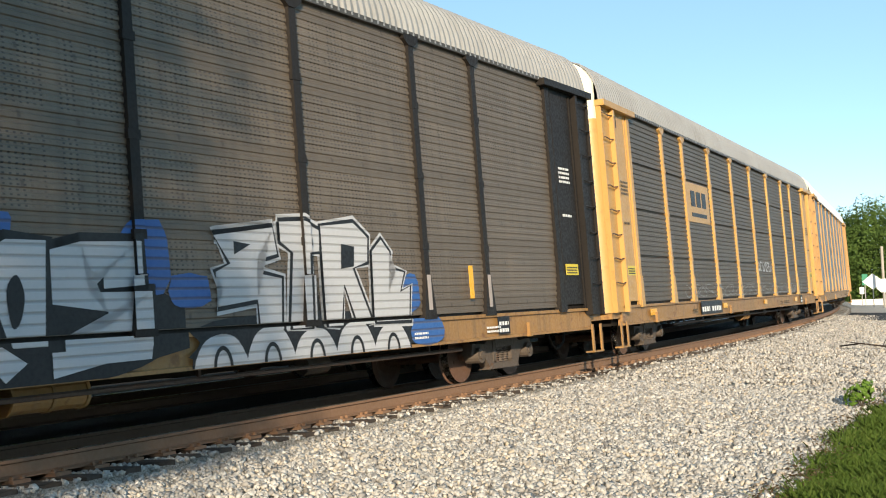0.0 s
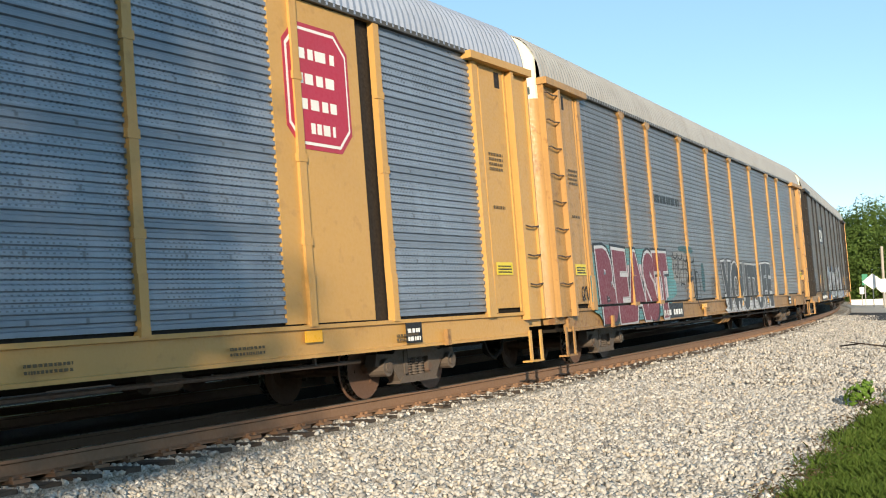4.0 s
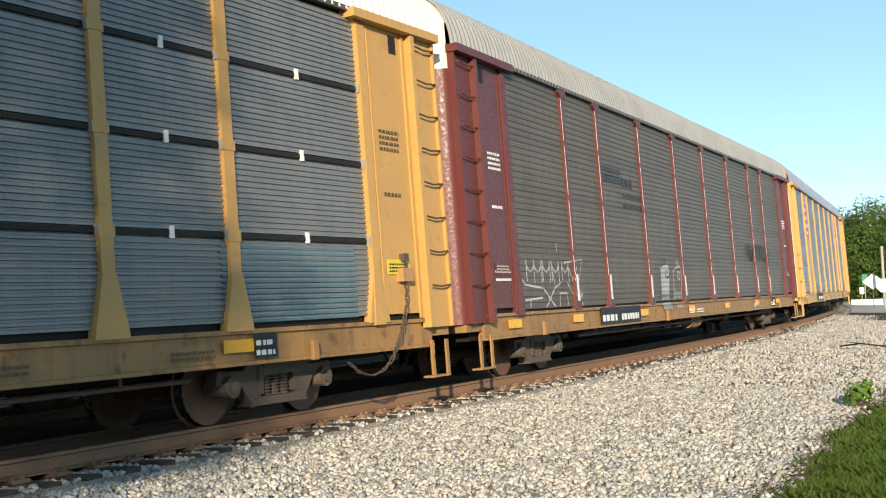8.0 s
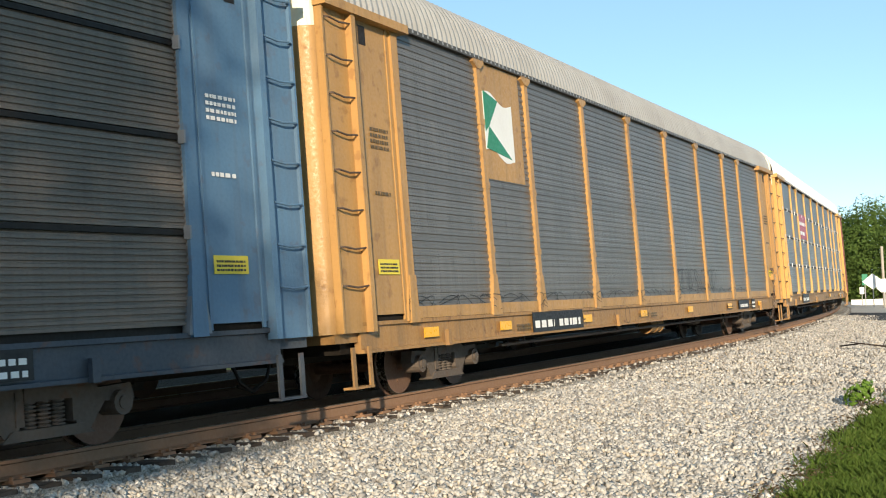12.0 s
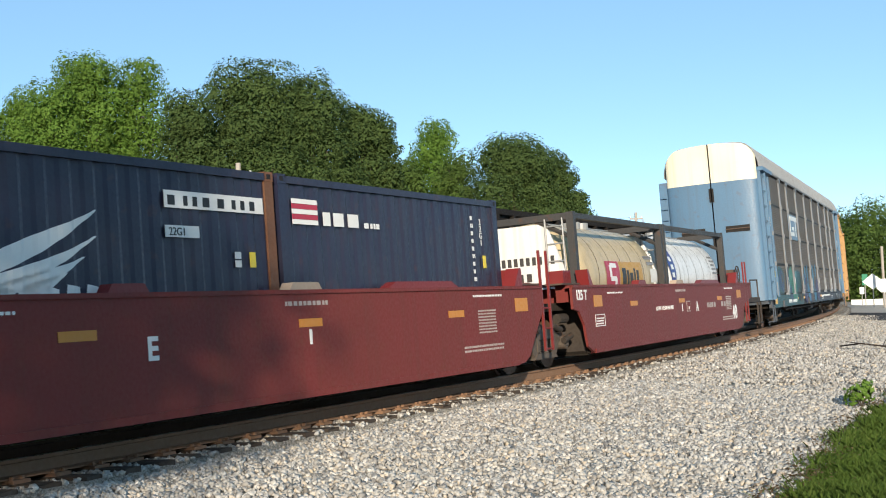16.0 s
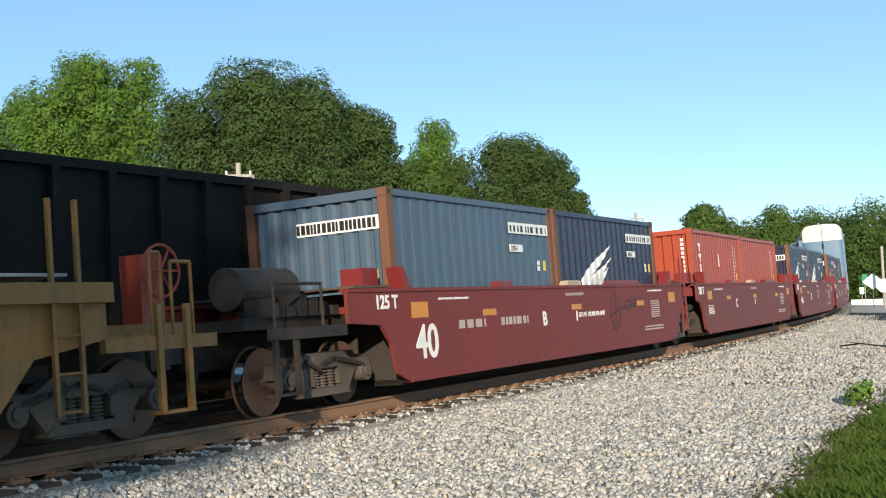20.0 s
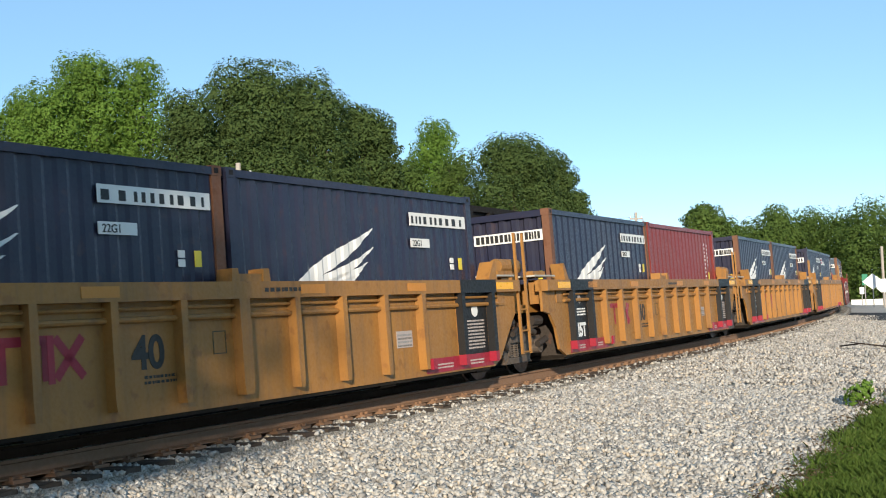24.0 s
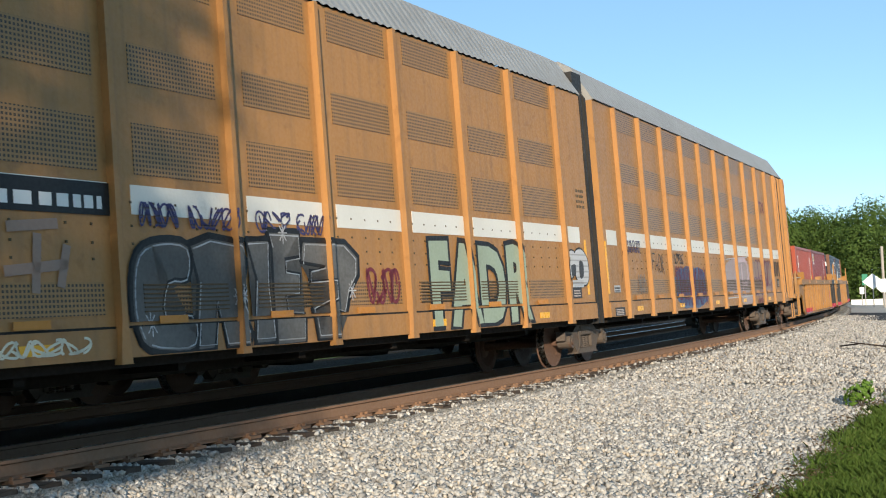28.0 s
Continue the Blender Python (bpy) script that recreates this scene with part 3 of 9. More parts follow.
def well_unit(place, colour, red, end_front=False, end_rear=False):
    """One well of an articulated container car; trucks half under its ends."""
    unit = thing("container_well_car", ("dark red" if red else "yellow ribbed") + " steel well car unit carrying two containers", "railcar",
                 "red well car units" if red else "yellow well car units")
    top = WELL_TOP if red else 1.64
    yo = 1.50 if red else 1.42
    bot = 0.27 if red else 0.29
    fx, rx = (7.75 if end_front else 7.02), (7.75 if end_rear else 7.25)
    for sgn in (-1, 1):
        bm = bmesh.new()
        y0, y1 = sorted((sgn * (yo - 0.05), sgn * yo))
        slab(bm, [(-6.60, bot + 0.12), (-6.30, bot), (6.12, bot), (6.36, bot + 0.10), (6.86, 0.95), (fx, 1.10), (fx, top), (-rx, top), (-rx, 1.10), (-6.95, 1.05), (-6.72, 0.80)], y0, y1)
        part("side_wall", bm, colour, unit, "side wall cut away round the wheels")
        y0, y1 = sorted((sgn * (yo - 0.12), sgn * (yo + (0.02 if red else 0.12))))
        part("top_chord", boxes((-rx, fx, y0, y1, top - (0.05 if red else 0.19), top)), colour, unit)
        if red:
            part("bottom_chord", boxes((-6.25, 5.9, y0, y1, bot - 0.02, bot + 0.06)), colour, unit)
    if not red:
        for i in range(-6, 7):
            w = 0.09 if i == 0 else 0.05
            if w not in RIBS:
                bm = bmesh.new()
                slab(bm, [(-w * 0.8, bot + 0.10), (w * 0.8, bot + 0.10), (w, bot + 0.24), (w, top - 0.19), (-w, top - 0.19), (-w, bot + 0.24)], -1.545, -1.40)
                RIBS[w] = made("rib", bm, colour)
            part("rib", RIBS[w], colour, unit, at=(i * 1.0 - (0.18 if abs(i) < 5 else 0.0), 0, 0))
        for sgn in (-1, 1):
            y0, y1 = sorted((sgn * 1.30, sgn * 1.52))
            bm = bmesh.new()
            for x in (-0.28, 0.28):
                slab(bm, sorted_quad(x - 0.07, x + 0.07, top, x - 0.05, x + 0.05, top + 0.15), y0, y1)
            box(bm, -0.24, 0.24, y0 + 0.02, y1 - 0.02, top, top + 0.09)
            part("container_guide", bm, colour, unit, "low container guide on the middle of the chord")
        for z, r in ((1.38, 0.020), (1.27, 0.032)):
            bm = bmesh.new()
            rod(bm, (-6.3, -1.455, z), (6.3, -1.455, z), r, 8)
            part("pipe", bm, colour, unit)
    else:
        for x, w, m in ((0.1, 0.35, TAN_PAD), (-2.9, 0.30, BRIGHT_RED), (3.0, 1.05, BRIGHT_RED)):
            bm = bmesh.new()
            slab(bm, sorted_quad(x - w, x + w, top - 0.02, x - w * 0.75, x + w * 0.75, top + 0.09), -1.50, -1.34)
            part("side_pad", bm, m, unit)
    for y0, y1 in ((-1.40, -0.9), (0.9, 1.40)):
        part("well_floor", boxes((-6.3, 6.0, y0, y1, 0.25, 0.30)), UNDER, unit)
    for x in (-6.1, -3, 0, 3, 5.8):
        part("floor_beam", boxes((x - 0.2, x + 0.2, -1.36, 1.36, 0.22, 0.28)), UNDER, unit)
    guide = BRIGHT_RED if red else WELL_YELLOW
    for e, final in ((1, end_front), (-1, end_rear)):
        x1 = 9.3 if final else 7.76
        deck_paint = DARK_GEAR if red else colour
        part("end_platform", boxes((*sorted((e * 6.35, e * x1)), -1.05, 1.05, 1.10, 1.24)), deck_paint, unit)
        part("draft_sill", boxes((*sorted((e * 6.4, e * x1)), -0.3, 0.3, 0.66, 1.08)), DARK_GEAR, unit)
        if not final:
            for k, (x, z, r) in enumerate(((6.75, 0.62, 0.06), (7.0, 0.95, 0.09), (7.25, 0.75, 0.05))):
                bm = bmesh.new()
                rod(bm, (e * x, -1.22, z), (e * (x + 0.3), -1.18, z + 0.08 * (k - 1)), r, 10)
                part("brake_gear", bm, DARK_GEAR, unit)
        part("end_bulkhead", boxes((*sorted((e * 6.26, e * 6.32)), -1.37, 1.37, 0.30, 1.24)), DARK_GEAR, unit, "grimy plate that closes the well")
        if not red and not final:
            bm = bmesh.new()
            rod(bm, (e * 7.30, -0.98, top + 0.27), (e * 7.70, -0.98, top + 0.27), 0.13, 14)
            part("joint_housing", bm, colour, unit, "round yellow housing over the joint")
            part("housing_foot", boxes((*sorted((e * 7.36, e * 7.64)), -1.05, -0.90, 1.24, top + 0.18)), colour, unit)
            part("joint_bracket", boxes((*sorted((e * 6.72, e * 7.28)), -1.30, -1.12, top + 0.06, top + 0.17)), colour, unit)
        part("cross_beam", boxes((*sorted((e * 6.35, e * 6.62)), -1.44, 1.44, 1.24, top - 0.02)), colour, unit)
        part("grating", boxes((*sorted((e * 6.40, e * 7.35)), -1.36, 1.30, top + (0.02 if red else 0.07), top + (0.05 if red else 0.10))), STEEL if red else POST_PALE, unit, "steel walkway grating")
        part("end_post", boxes((*sorted((e * 6.75, e * 7.05)), -1.34, -1.10, 1.24, top + 0.02)), colour, unit)
        for sgn in (-1, 1):
            bm = bmesh.new()
            y0, y1 = sorted((sgn * 1.24, sgn * 1.48))
            gx = e * 6.27
            slab(bm, [(gx - 0.05 * e - 0.2 * (e > 0) , top), (gx + 0.25 if e < 0 else gx + 0.05, top), (gx + 0.05 if e < 0 else gx + 0.03, top + 0.30), (gx - 0.03 if e < 0 else gx - 0.05, top + 0.30)], y0, y1)
            part("container_guide", bm, guide, unit, "raised container guide")
        if red:
            part("guide_box", boxes((*sorted((e * 6.45, e * 6.85)), -1.20, -0.85, top + 0.05, top + 0.30)), BRIGHT_RED, unit)
        lx = e * 7.05
        zt = 2.15 if red else 2.42
        for k in ((0.0, 0.32) if e > 0 else ()):
            part("grab_post", boxes((lx + k * e - 0.022, lx + k * e + 0.022, -1.50, -1.46, 0.42, zt)), guide if not red else BRIGHT_RED, unit)
        bm = bmesh.new()
        for z in (0.45, 0.80, 1.15):
            rod(bm, (lx, -1.475, z), (lx + 0.32 * e, -1.475, z), 0.016, 6)
        if e > 0:
            part("rungs", bm, guide, unit)
        if final:
            gear = DARK_GEAR if red else colour
            if not red or e > 0:
                bx = 8.4 if red else 8.95
                part("brake_housing", boxes((e * bx - 0.24, e * bx + 0.10, -0.95, -0.66, 1.24, 1.98)), STEEL if red else ORANGE_RED, unit, "hand brake housing")
                bm = bmesh.new()
                n = 18
                cc = Vector((e * bx, -1.02, 1.80))
                for i in range(n):
                    a0, a1 = 2 * math.pi * i / n, 2 * math.pi * (i + 1) / n
                    rod(bm, cc + 0.28 * Vector((math.cos(a0), 0, math.sin(a0))), cc + 0.28 * Vector((math.cos(a1), 0, math.sin(a1))), 0.016, 6)
                    if i % 3 == 0:
                        rod(bm, cc, cc + 0.28 * Vector((math.cos(a0), 0, math.sin(a0))), 0.012, 6)
                part("hand_brake_wheel", bm, DARK_GEAR if red else ORANGE_RED, unit, "round hand brake wheel")
            else:
                bm = bmesh.new()
                rod(bm, (e * 7.7, -0.5, 1.62), (e * 8.9, -0.5, 1.62), 0.27, 18)
                part("air_reservoir", bm, DARK_GEAR, unit, "grimy black air reservoir")
                for k in range(7):
                    x = e * (7.5 + 0.24 * k)
                    part("valve", boxes((x - 0.07, x + 0.07, -1.16, -0.84, 1.24, 1.36 + 0.05 * ((k * 5) % 4))), DARK_GEAR, unit)
            part("side_beam", boxes((*sorted((e * 7.7, e * 9.3)), -1.44, -1.36, 0.96, 1.10)), gear, unit)
            s0 = 8.85 if red else 8.42
            for xx in (e * s0, e * (s0 + 0.42)):
                part("corner_step", boxes((xx - 0.035, xx + 0.035, -1.47, -1.42, 0.33, 1.42 if not red else 0.95)), gear, unit)
            part("corner_step", boxes((*sorted((e * (s0 - 0.03), e * (s0 + 0.45))), -1.48, -1.30, 0.31, 0.34)), gear, unit)
            for r0, r1, zt in (((s0 - 0.05, s0 + 0.10, 1.95), (s0 + 0.25, s0 + 0.55, 1.86)) if not red else ((8.2, 9.2, 1.62),)):
                bm = bmesh.new()
                for a, b in (((r0, 1.10), (r0, zt)), ((r0, zt), (r1, zt)), ((r1, zt), (r1, 1.10))):
                    rod(bm, (e * a[0], -1.41, a[1]), (e * b[0], -1.41, b[1]), 0.02, 6)
                part("handrail", bm, gear, unit)
            bm = bmesh.new()
            rod(bm, (e * 7.3, -0.2, 1.42), (e * 8.1, -0.2, 1.42), 0.19, 14)
            part("air_reservoir", bm, DARK_GEAR, unit)
            for k in range(5):
                x = e * (6.9 + 0.35 * k)
                bm = bmesh.new()
                rod(bm, (x, -1.15, 0.55 + 0.07 * (k % 3)), (x + 0.3 * e, -1.15, 0.62 + 0.05 * (k % 2)), 0.03, 6)
                part("brake_rod", bm, DARK_GEAR, unit)
            add_truck(unit, e * 7.75, 0.42)
            add_coupler(unit, e * 9.2, e)
        elif e < 0:
            bm = bmesh.new()
            rod(bm, (-7.3, -0.35, 1.52), (-6.5, -0.35, 1.52), 0.16, 14)
            part("air_reservoir", bm, colour, unit)
            add_truck(unit, e * 7.79, 0.457)
    MOVERS.append((unit, place, 7.57))
    return unit


def sorted_quad(a0, a1, z0, b0, b1, z1):
    """Trapezium in the x-z plane."""
    return [(a0, z0), (a1, z0), (b1, z1), (b0, z1)]


# ---------------------------------------------------------------- containers
CL, CW, CH, C_Z = 6.058, 1.219, 2.591, 0.40


def container(label, place, slot, colour, corner=None, up=0.0):
    """A twenty-foot dry container with corrugated walls. slot: -1 rear, 1 front place of the well."""
    corner = corner or colour
    c = thing("shipping_container", label, "container", "containers on the well cars")
    h = CL / 2
    rib = []
    n = 18
    w = (CL - 0.36) / n
    for i in range(n):
        x = -h + 0.18 + i * w
        rib += [(x, 0.0), (x + w * 0.26, 0.0), (x + w * 0.42, 0.018), (x + w * 0.74, 0.018), (x + w * 0.90, 0.0)]
    rib.append((h - 0.18, 0.0))
    for sgn in (-1, 1):
        bm = bmesh.new()
        a = [bm.verts.new((x, sgn * (CW - 0.03 - d), 0.14)) for x, d in rib]
        b = [bm.verts.new((x, sgn * (CW - 0.03 - d), CH - 0.10)) for x, d in rib]
        for i in range(len(rib) - 1):
            bm.faces.new((a[i], a[i + 1], b[i + 1], b[i]))
        part("side_wall", bm, colour, c)
        part("side_rail", boxes((-h + 0.16, h - 0.16, *sorted((sgn * (CW - 0.06), sgn * CW)), CH - 0.11, CH - 0.02)), colour, c)
        part("side_rail", boxes((-h + 0.16, h - 0.16, *sorted((sgn * (CW - 0.1), sgn * CW)), 0.0, 0.15)), colour, c)
    for e in (-1, 1):
        ny = 8
        wy = (2 * CW - 0.36) / ny
        prof = []
        for i in range(ny):
            y = -CW + 0.18 + i * wy
            prof += [(y, 0.0), (y + wy * 0.30, 0.0), (y + wy * 0.45, 0.045), (y + wy * 0.75, 0.045), (y + wy * 0.92, 0.0)]
        prof.append((CW - 0.18, 0.0))
        bm = bmesh.new()
        a = [bm.verts.new((e * (h - 0.05 - d), y, 0.14)) for y, d in prof]
        b = [bm.verts.new((e * (h - 0.05 - d), y, CH - 0.12)) for y, d in prof]
        for i in range(len(prof) - 1):
            bm.faces.new((a[i], a[i + 1], b[i + 1], b[i]))
        part("end_wall", bm, colour, c)
        part("end_rail", boxes((*sorted((e * (h - 0.09), e * h)), -CW + 0.16, CW - 0.16, CH - 0.13, CH - 0.01)), colour, c)
        part("end_rail", boxes((*sorted((e * (h - 0.1), e * h)), -CW + 0.16, CW - 0.16, 0.0, 0.15)), colour, c)
        for sgn in (-1, 1):
            bm = boxes((*sorted((e * (h - 0.17), e * (h - 0.01))), *sorted((sgn * (CW - 0.15), sgn * (CW - 0.005))), 0.118, CH - 0.118))
            part("corner_post", bm, corner, c)
            for z in (0.0, CH - 0.118):
                bm = boxes((*sorted((e * (h - 0.178), e * h)), *sorted((sgn * (CW - 0.162), sgn * CW)), z, z + 0.118))
                part("corner_casting", bm, corner, c)
                bm = boxes((e * (h - 0.09) - 0.035, e * (h - 0.09) + 0.035, *sorted((sgn * (CW - 0.01), sgn * (CW + 0.003))), z + 0.03, z + 0.09))
                part("casting_hole", bm, BLACK, c)
    part("roof", boxes((-h + 0.1, h - 0.1, -CW + 0.03, CW - 0.03, CH - 0.045, CH - 0.02)), colour, c)
    part("floor", boxes((-h + 0.1, h - 0.1, -CW + 0.1, CW - 0.1, 0.1, 0.14)), UNDER, c)
    MOVERS.append((c, place + slot * 3.07, 0.0, C_Z + up, place, slot * 3.07))
    return c
# ---------------------------------------------------------------- ground and track
def coloured_ground(name, colours, scales, rough=0.95, bump=0.6, dist=0.03):
    m, nt, nd, ln, bs = nodes_of(name)
    co = nd.new("ShaderNodeTexCoord").outputs["Object"]
    c = colours[0]
    for col, (sc, lo, hi) in zip(colours[1:], scales):
        c = mix(nt, noise_mask(nt, co, sc, lo, hi, detail=6), c, col)
    ln.new(c, bs.inputs["Base Color"])
    bs.inputs["Roughness"].default_value, bs.inputs["Specular IOR Level"].default_value = rough, 0.15
    b = nd.new("ShaderNodeBump")
    b.inputs["Strength"].default_value, b.inputs["Distance"].default_value = bump, dist
    ln.new(noise_mask(nt, co, scales[-1][0] * 2, 0.2, 0.8, detail=6), b.inputs["Height"])
    ln.new(b.outputs[0], bs.inputs["Normal"])
    return m


GRASS_GROUND = coloured_ground("grass_ground", [(0.070, 0.108, 0.026), (0.095, 0.115, 0.038), (0.042, 0.07, 0.019)], [(0.25, 0.4, 0.65), (9.0, 0.4, 0.7)])
GRAVEL_BED = coloured_ground("gravel_bed", [(0.42, 0.385, 0.33), (0.24, 0.215, 0.18), (0.52, 0.48, 0.42)], [(30.0, 0.45, 0.6), (55.0, 0.5, 0.62)], bump=1.0)
ASPHALT = coloured_ground("asphalt", [(0.055, 0.055, 0.057), (0.075, 0.073, 0.07), (0.04, 0.04, 0.042)], [(0.8, 0.4, 0.7), (60.0, 0.4, 0.7)], bump=0.2)
CONCRETE = coloured_ground("pale_concrete", [(0.40, 0.38, 0.34), (0.32, 0.30, 0.27), (0.46, 0.44, 0.40)], [(0.7, 0.4, 0.7), (40.0, 0.4, 0.7)], bump=0.2)
BED_Z = RAIL_Z - 0.22


def grid_mesh(name, vs, n, m, material, smooth=False):
    fs = [(i * m + j, i * m + j + 1, (i + 1) * m + j + 1, (i + 1) * m + j) for i in range(n - 1) for j in range(m - 1)]
    me = bpy.data.meshes.new(name)
    me.from_pydata(vs, [], fs)
    me.materials.append(material)
    if smooth:
        me.shade_smooth()
    return me


def bed_height(l):
    """Height of the gravel beside the track, l metres to the right of its middle."""
    if l < 1.36:
        return BED_Z + 0.030 + l * math.sin(CANT) * 0.6
    if l < 1.75:
        return BED_Z - 0.045 + l * math.sin(CANT) * 0.6
    e = BED_Z - 0.045 + 1.75 * math.sin(CANT) * 0.6
    if l < 6.6:
        return e + (0.03 - e) * ((l - 1.75) / 4.85) ** 0.9
    return 0.03


def grass_edge(s):
    """How far beside the track the gravel gives way to grass."""
    return min(7.3, max(6.75, 7.1 - 0.05 * (s - 11.0)))


# the ground: one sheet to the horizon
gs = 3000.0
ground = tagged(new("ground", grid_mesh("ground", [(x, y, 0.0) for x in (-gs, -200, 0, 200, gs) for y in (-gs, -200, 0, 200, gs)], 5, 5, GRASS_GROUND)),
                "green lawn and open ground beside the railway", "ground", kind="structure")
# the gravel bed: profile swept along the track
LS = [-8.6, -7.4, -6.0, -4.3, -2.6, -1.75, -1.3, 0.0, 0.8, 1.34, 1.37, 1.75, 2.4, 3.2, 4.0, 4.8, 5.6, 6.2, 6.6, 6.9]
SS = [i * 1.0 for i in range(-45, 151)]
vs = []
for s in SS:
    for l in LS:
        z = bed_height(l) if l > -1.75 else BED_Z - 0.05
        if l < -7.0:
            z = 0.02 if l > -8 else -0.05
        if l > 6.7:
            z = -0.05
        u = l
        if l > 4.0:
            e = grass_edge(s) + 0.06 * math.sin(s * 2.3 + 1)
            u = 4.0 + (l - 4.0) * (e - 4.0) / 2.7
            z = max(0.03, bed_height(u)) if l < 6.7 else -0.05
        vs.append(beside(s, u, z))
ballast = tagged(new("ballast", grid_mesh("ballast", vs, len(SS), len(LS), GRAVEL_BED)), "pale grey crushed stone ballast under the tracks", "ballast", kind="structure")

# near-black bed under both tracks; shade beneath the trains put into its colour
SHADE_BED = coloured_ground("shade_dark_ballast", [(0.030, 0.023, 0.018), (0.018, 0.014, 0.011), (0.045, 0.036, 0.027)], [(25.0, 0.45, 0.6), (50.0, 0.5, 0.62)], bump=1.0)
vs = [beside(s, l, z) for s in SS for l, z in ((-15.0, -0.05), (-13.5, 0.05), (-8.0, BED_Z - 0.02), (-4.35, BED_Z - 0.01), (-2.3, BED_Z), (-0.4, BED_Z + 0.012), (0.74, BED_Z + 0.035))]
tagged(new("shaded_bed", grid_mesh("shaded_bed", vs, len(SS), 7, SHADE_BED)), "old ballast round the tracks, colour darkened for the shade under the trains", "ballast", kind="structure")

# rails, ties
RAIL_MAT = paint("rail_rust", (0.235, 0.135, 0.080), 0.8, dirt=0.4)
RAIL_TOP = paint("rail_head", (0.38, 0.34, 0.30), 0.35, dirt=0.3, metal=0.8)
TIE_MAT = paint("tie_wood", (0.060, 0.043, 0.032), 0.9, dirt=0.5, dirt_color=(0.16, 0.14, 0.11), streak=0.0)


def rail_mesh(y, s0, s1, l0):
    prof = [(-0.075, -0.172), (0.075, -0.172), (0.075, -0.16), (0.012, -0.140), (0.009, -0.045), (0.036, -0.034), (0.036, -0.006), (0.028, 0.0), (-0.028, 0.0), (-0.036, -0.006), (-0.036, -0.034), (-0.009, -0.045), (-0.012, -0.140), (-0.075, -0.16)]
    n = int((s1 - s0) / 1.0)
    vs, fs, mi = [], [], []
    k = len(prof)
    for i in range(n + 1):
        m = on_track(s0 + (s1 - s0) * i / n, 0, l0, CANT if l0 == 0 else 0.0)
        for a, b in prof:
            vs.append(m @ Vector((0, y + a, RAIL_UP + 1.076 * b)))
    for i in range(n):
        for j in range(k):
            jj = (j + 1) % k
            fs.append((i * k + j, i * k + jj, (i + 1) * k + jj, (i + 1) * k + j))
            mi.append(1 if j in (6, 7, 8) else 0)
    me = bpy.data.meshes.new("rail")
    me.from_pydata(vs, [], fs)
    me.materials.append(RAIL_MAT)
    me.materials.append(RAIL_TOP)
    me.polygons.foreach_set("material_index", mi)
    return me


TRACK2_L = -4.35


def build_track(label, l0, s0, s1, ties):
    tr = thing("railway_track", label, "track", kind="structure")
    for y in (-0.7535, 0.7535):
        part("rail", rail_mesh(y, s0, s1, l0), RAIL_MAT, tr, "brown rusted steel rail with worn head")
    rnd = random.Random(5)
    tie_meshes = []
    for k in range(6):
        bm = bmesh.new()
        ch = 0.012
        a = 0.115 + rnd.uniform(-0.01, 0.01)
        prof = [(-a, -0.36), (a, -0.36), (a, -0.170 - ch), (a - ch, -0.170), (-a + ch, -0.170), (-a, -0.170 - ch)]
        e0, e1 = -1.30 + rnd.uniform(-0.05, 0.05), 1.30
        va = [bm.verts.new((x + rnd.uniform(-.006, .006), e0 + rnd.uniform(-.02, .02), z)) for x, z in prof]
        vb = [bm.verts.new((x, e1, z)) for x, z in prof]
        bm.faces.new(va)
        bm.faces.new(vb[::-1])
        for i in range(6):
            bm.faces.new((va[(i + 1) % 6], va[i], vb[i], vb[(i + 1) % 6]))
        tie_meshes.append(made("tie", bm, TIE_MAT))
    pl = bmesh.new()
    for i in range(ties):
        s = s0 + 0.25 + i * 0.495
        if l0 == 0 and s > 55:
            break
        m = on_track(s, 0, l0, CANT if l0 == 0 else 0.0) @ pose(0, 0, 0, 0, 0, rnd.uniform(-1.2, 1.2))
        part("tie", tie_meshes[i % 6], TIE_MAT, tr, at=m)
        for y in (-0.7535, 0.7535):
            n0 = len(pl.verts)
            box(pl, -0.10, 0.10, y - 0.17, y + 0.17, -0.172, -0.136)
            for dx, dy in ((-0.06, -0.10), (0.06, -0.10), (0.05, 0.10)):
                box(pl, dx - 0.012, dx + 0.012, y + dy - 0.02, y + dy + 0.02, -0.137, -0.105)
            pl.verts.ensure_lookup_table()
            for v in pl.verts[n0:]:
                v.co = m @ v.co
    tagged(part("tie_plates_and_spikes", pl, RAIL_MAT, tr), kind="stuff")
    return tr


# ---------------------------------------------------------------- foliage
def leaf_material(name, a, b, c):
    m, nt, nd, ln, bs = nodes_of(name)
    g = nd.new("ShaderNodeNewGeometry").outputs["Random Per Island"]
    rp = nd.new("ShaderNodeValToRGB")
    rp.color_ramp.elements[0].color, rp.color_ramp.elements[1].color = (*a, 1), (*c, 1)
    e = rp.color_ramp.elements.new(0.5)
    e.color = (*b, 1)
    ln.new(g, rp.inputs[0])
    co = nd.new("ShaderNodeTexCoord").outputs["Object"]
    col = mix(nt, noise_mask(nt, co, 0.35, 0.35, 0.7), rp.outputs[0], tuple(0.72 * v for v in b))
    ln.new(col, bs.inputs["Base Color"])
    bs.inputs["Roughness"].default_value = 0.7
    bs.inputs["Specular IOR Level"].default_value = 0.12
    tl = nd.new("ShaderNodeBsdfTranslucent")
    ln.new(col, tl.inputs[0])
    ms = nd.new("ShaderNodeMixShader")
    ms.inputs[0].default_value = 0.28
    ln.new(bs.outputs[0], ms.inputs[1])
    ln.new(tl.outputs[0], ms.inputs[2])
    ln.new(ms.outputs[0], nd["Material Output"].inputs[0])
    return m


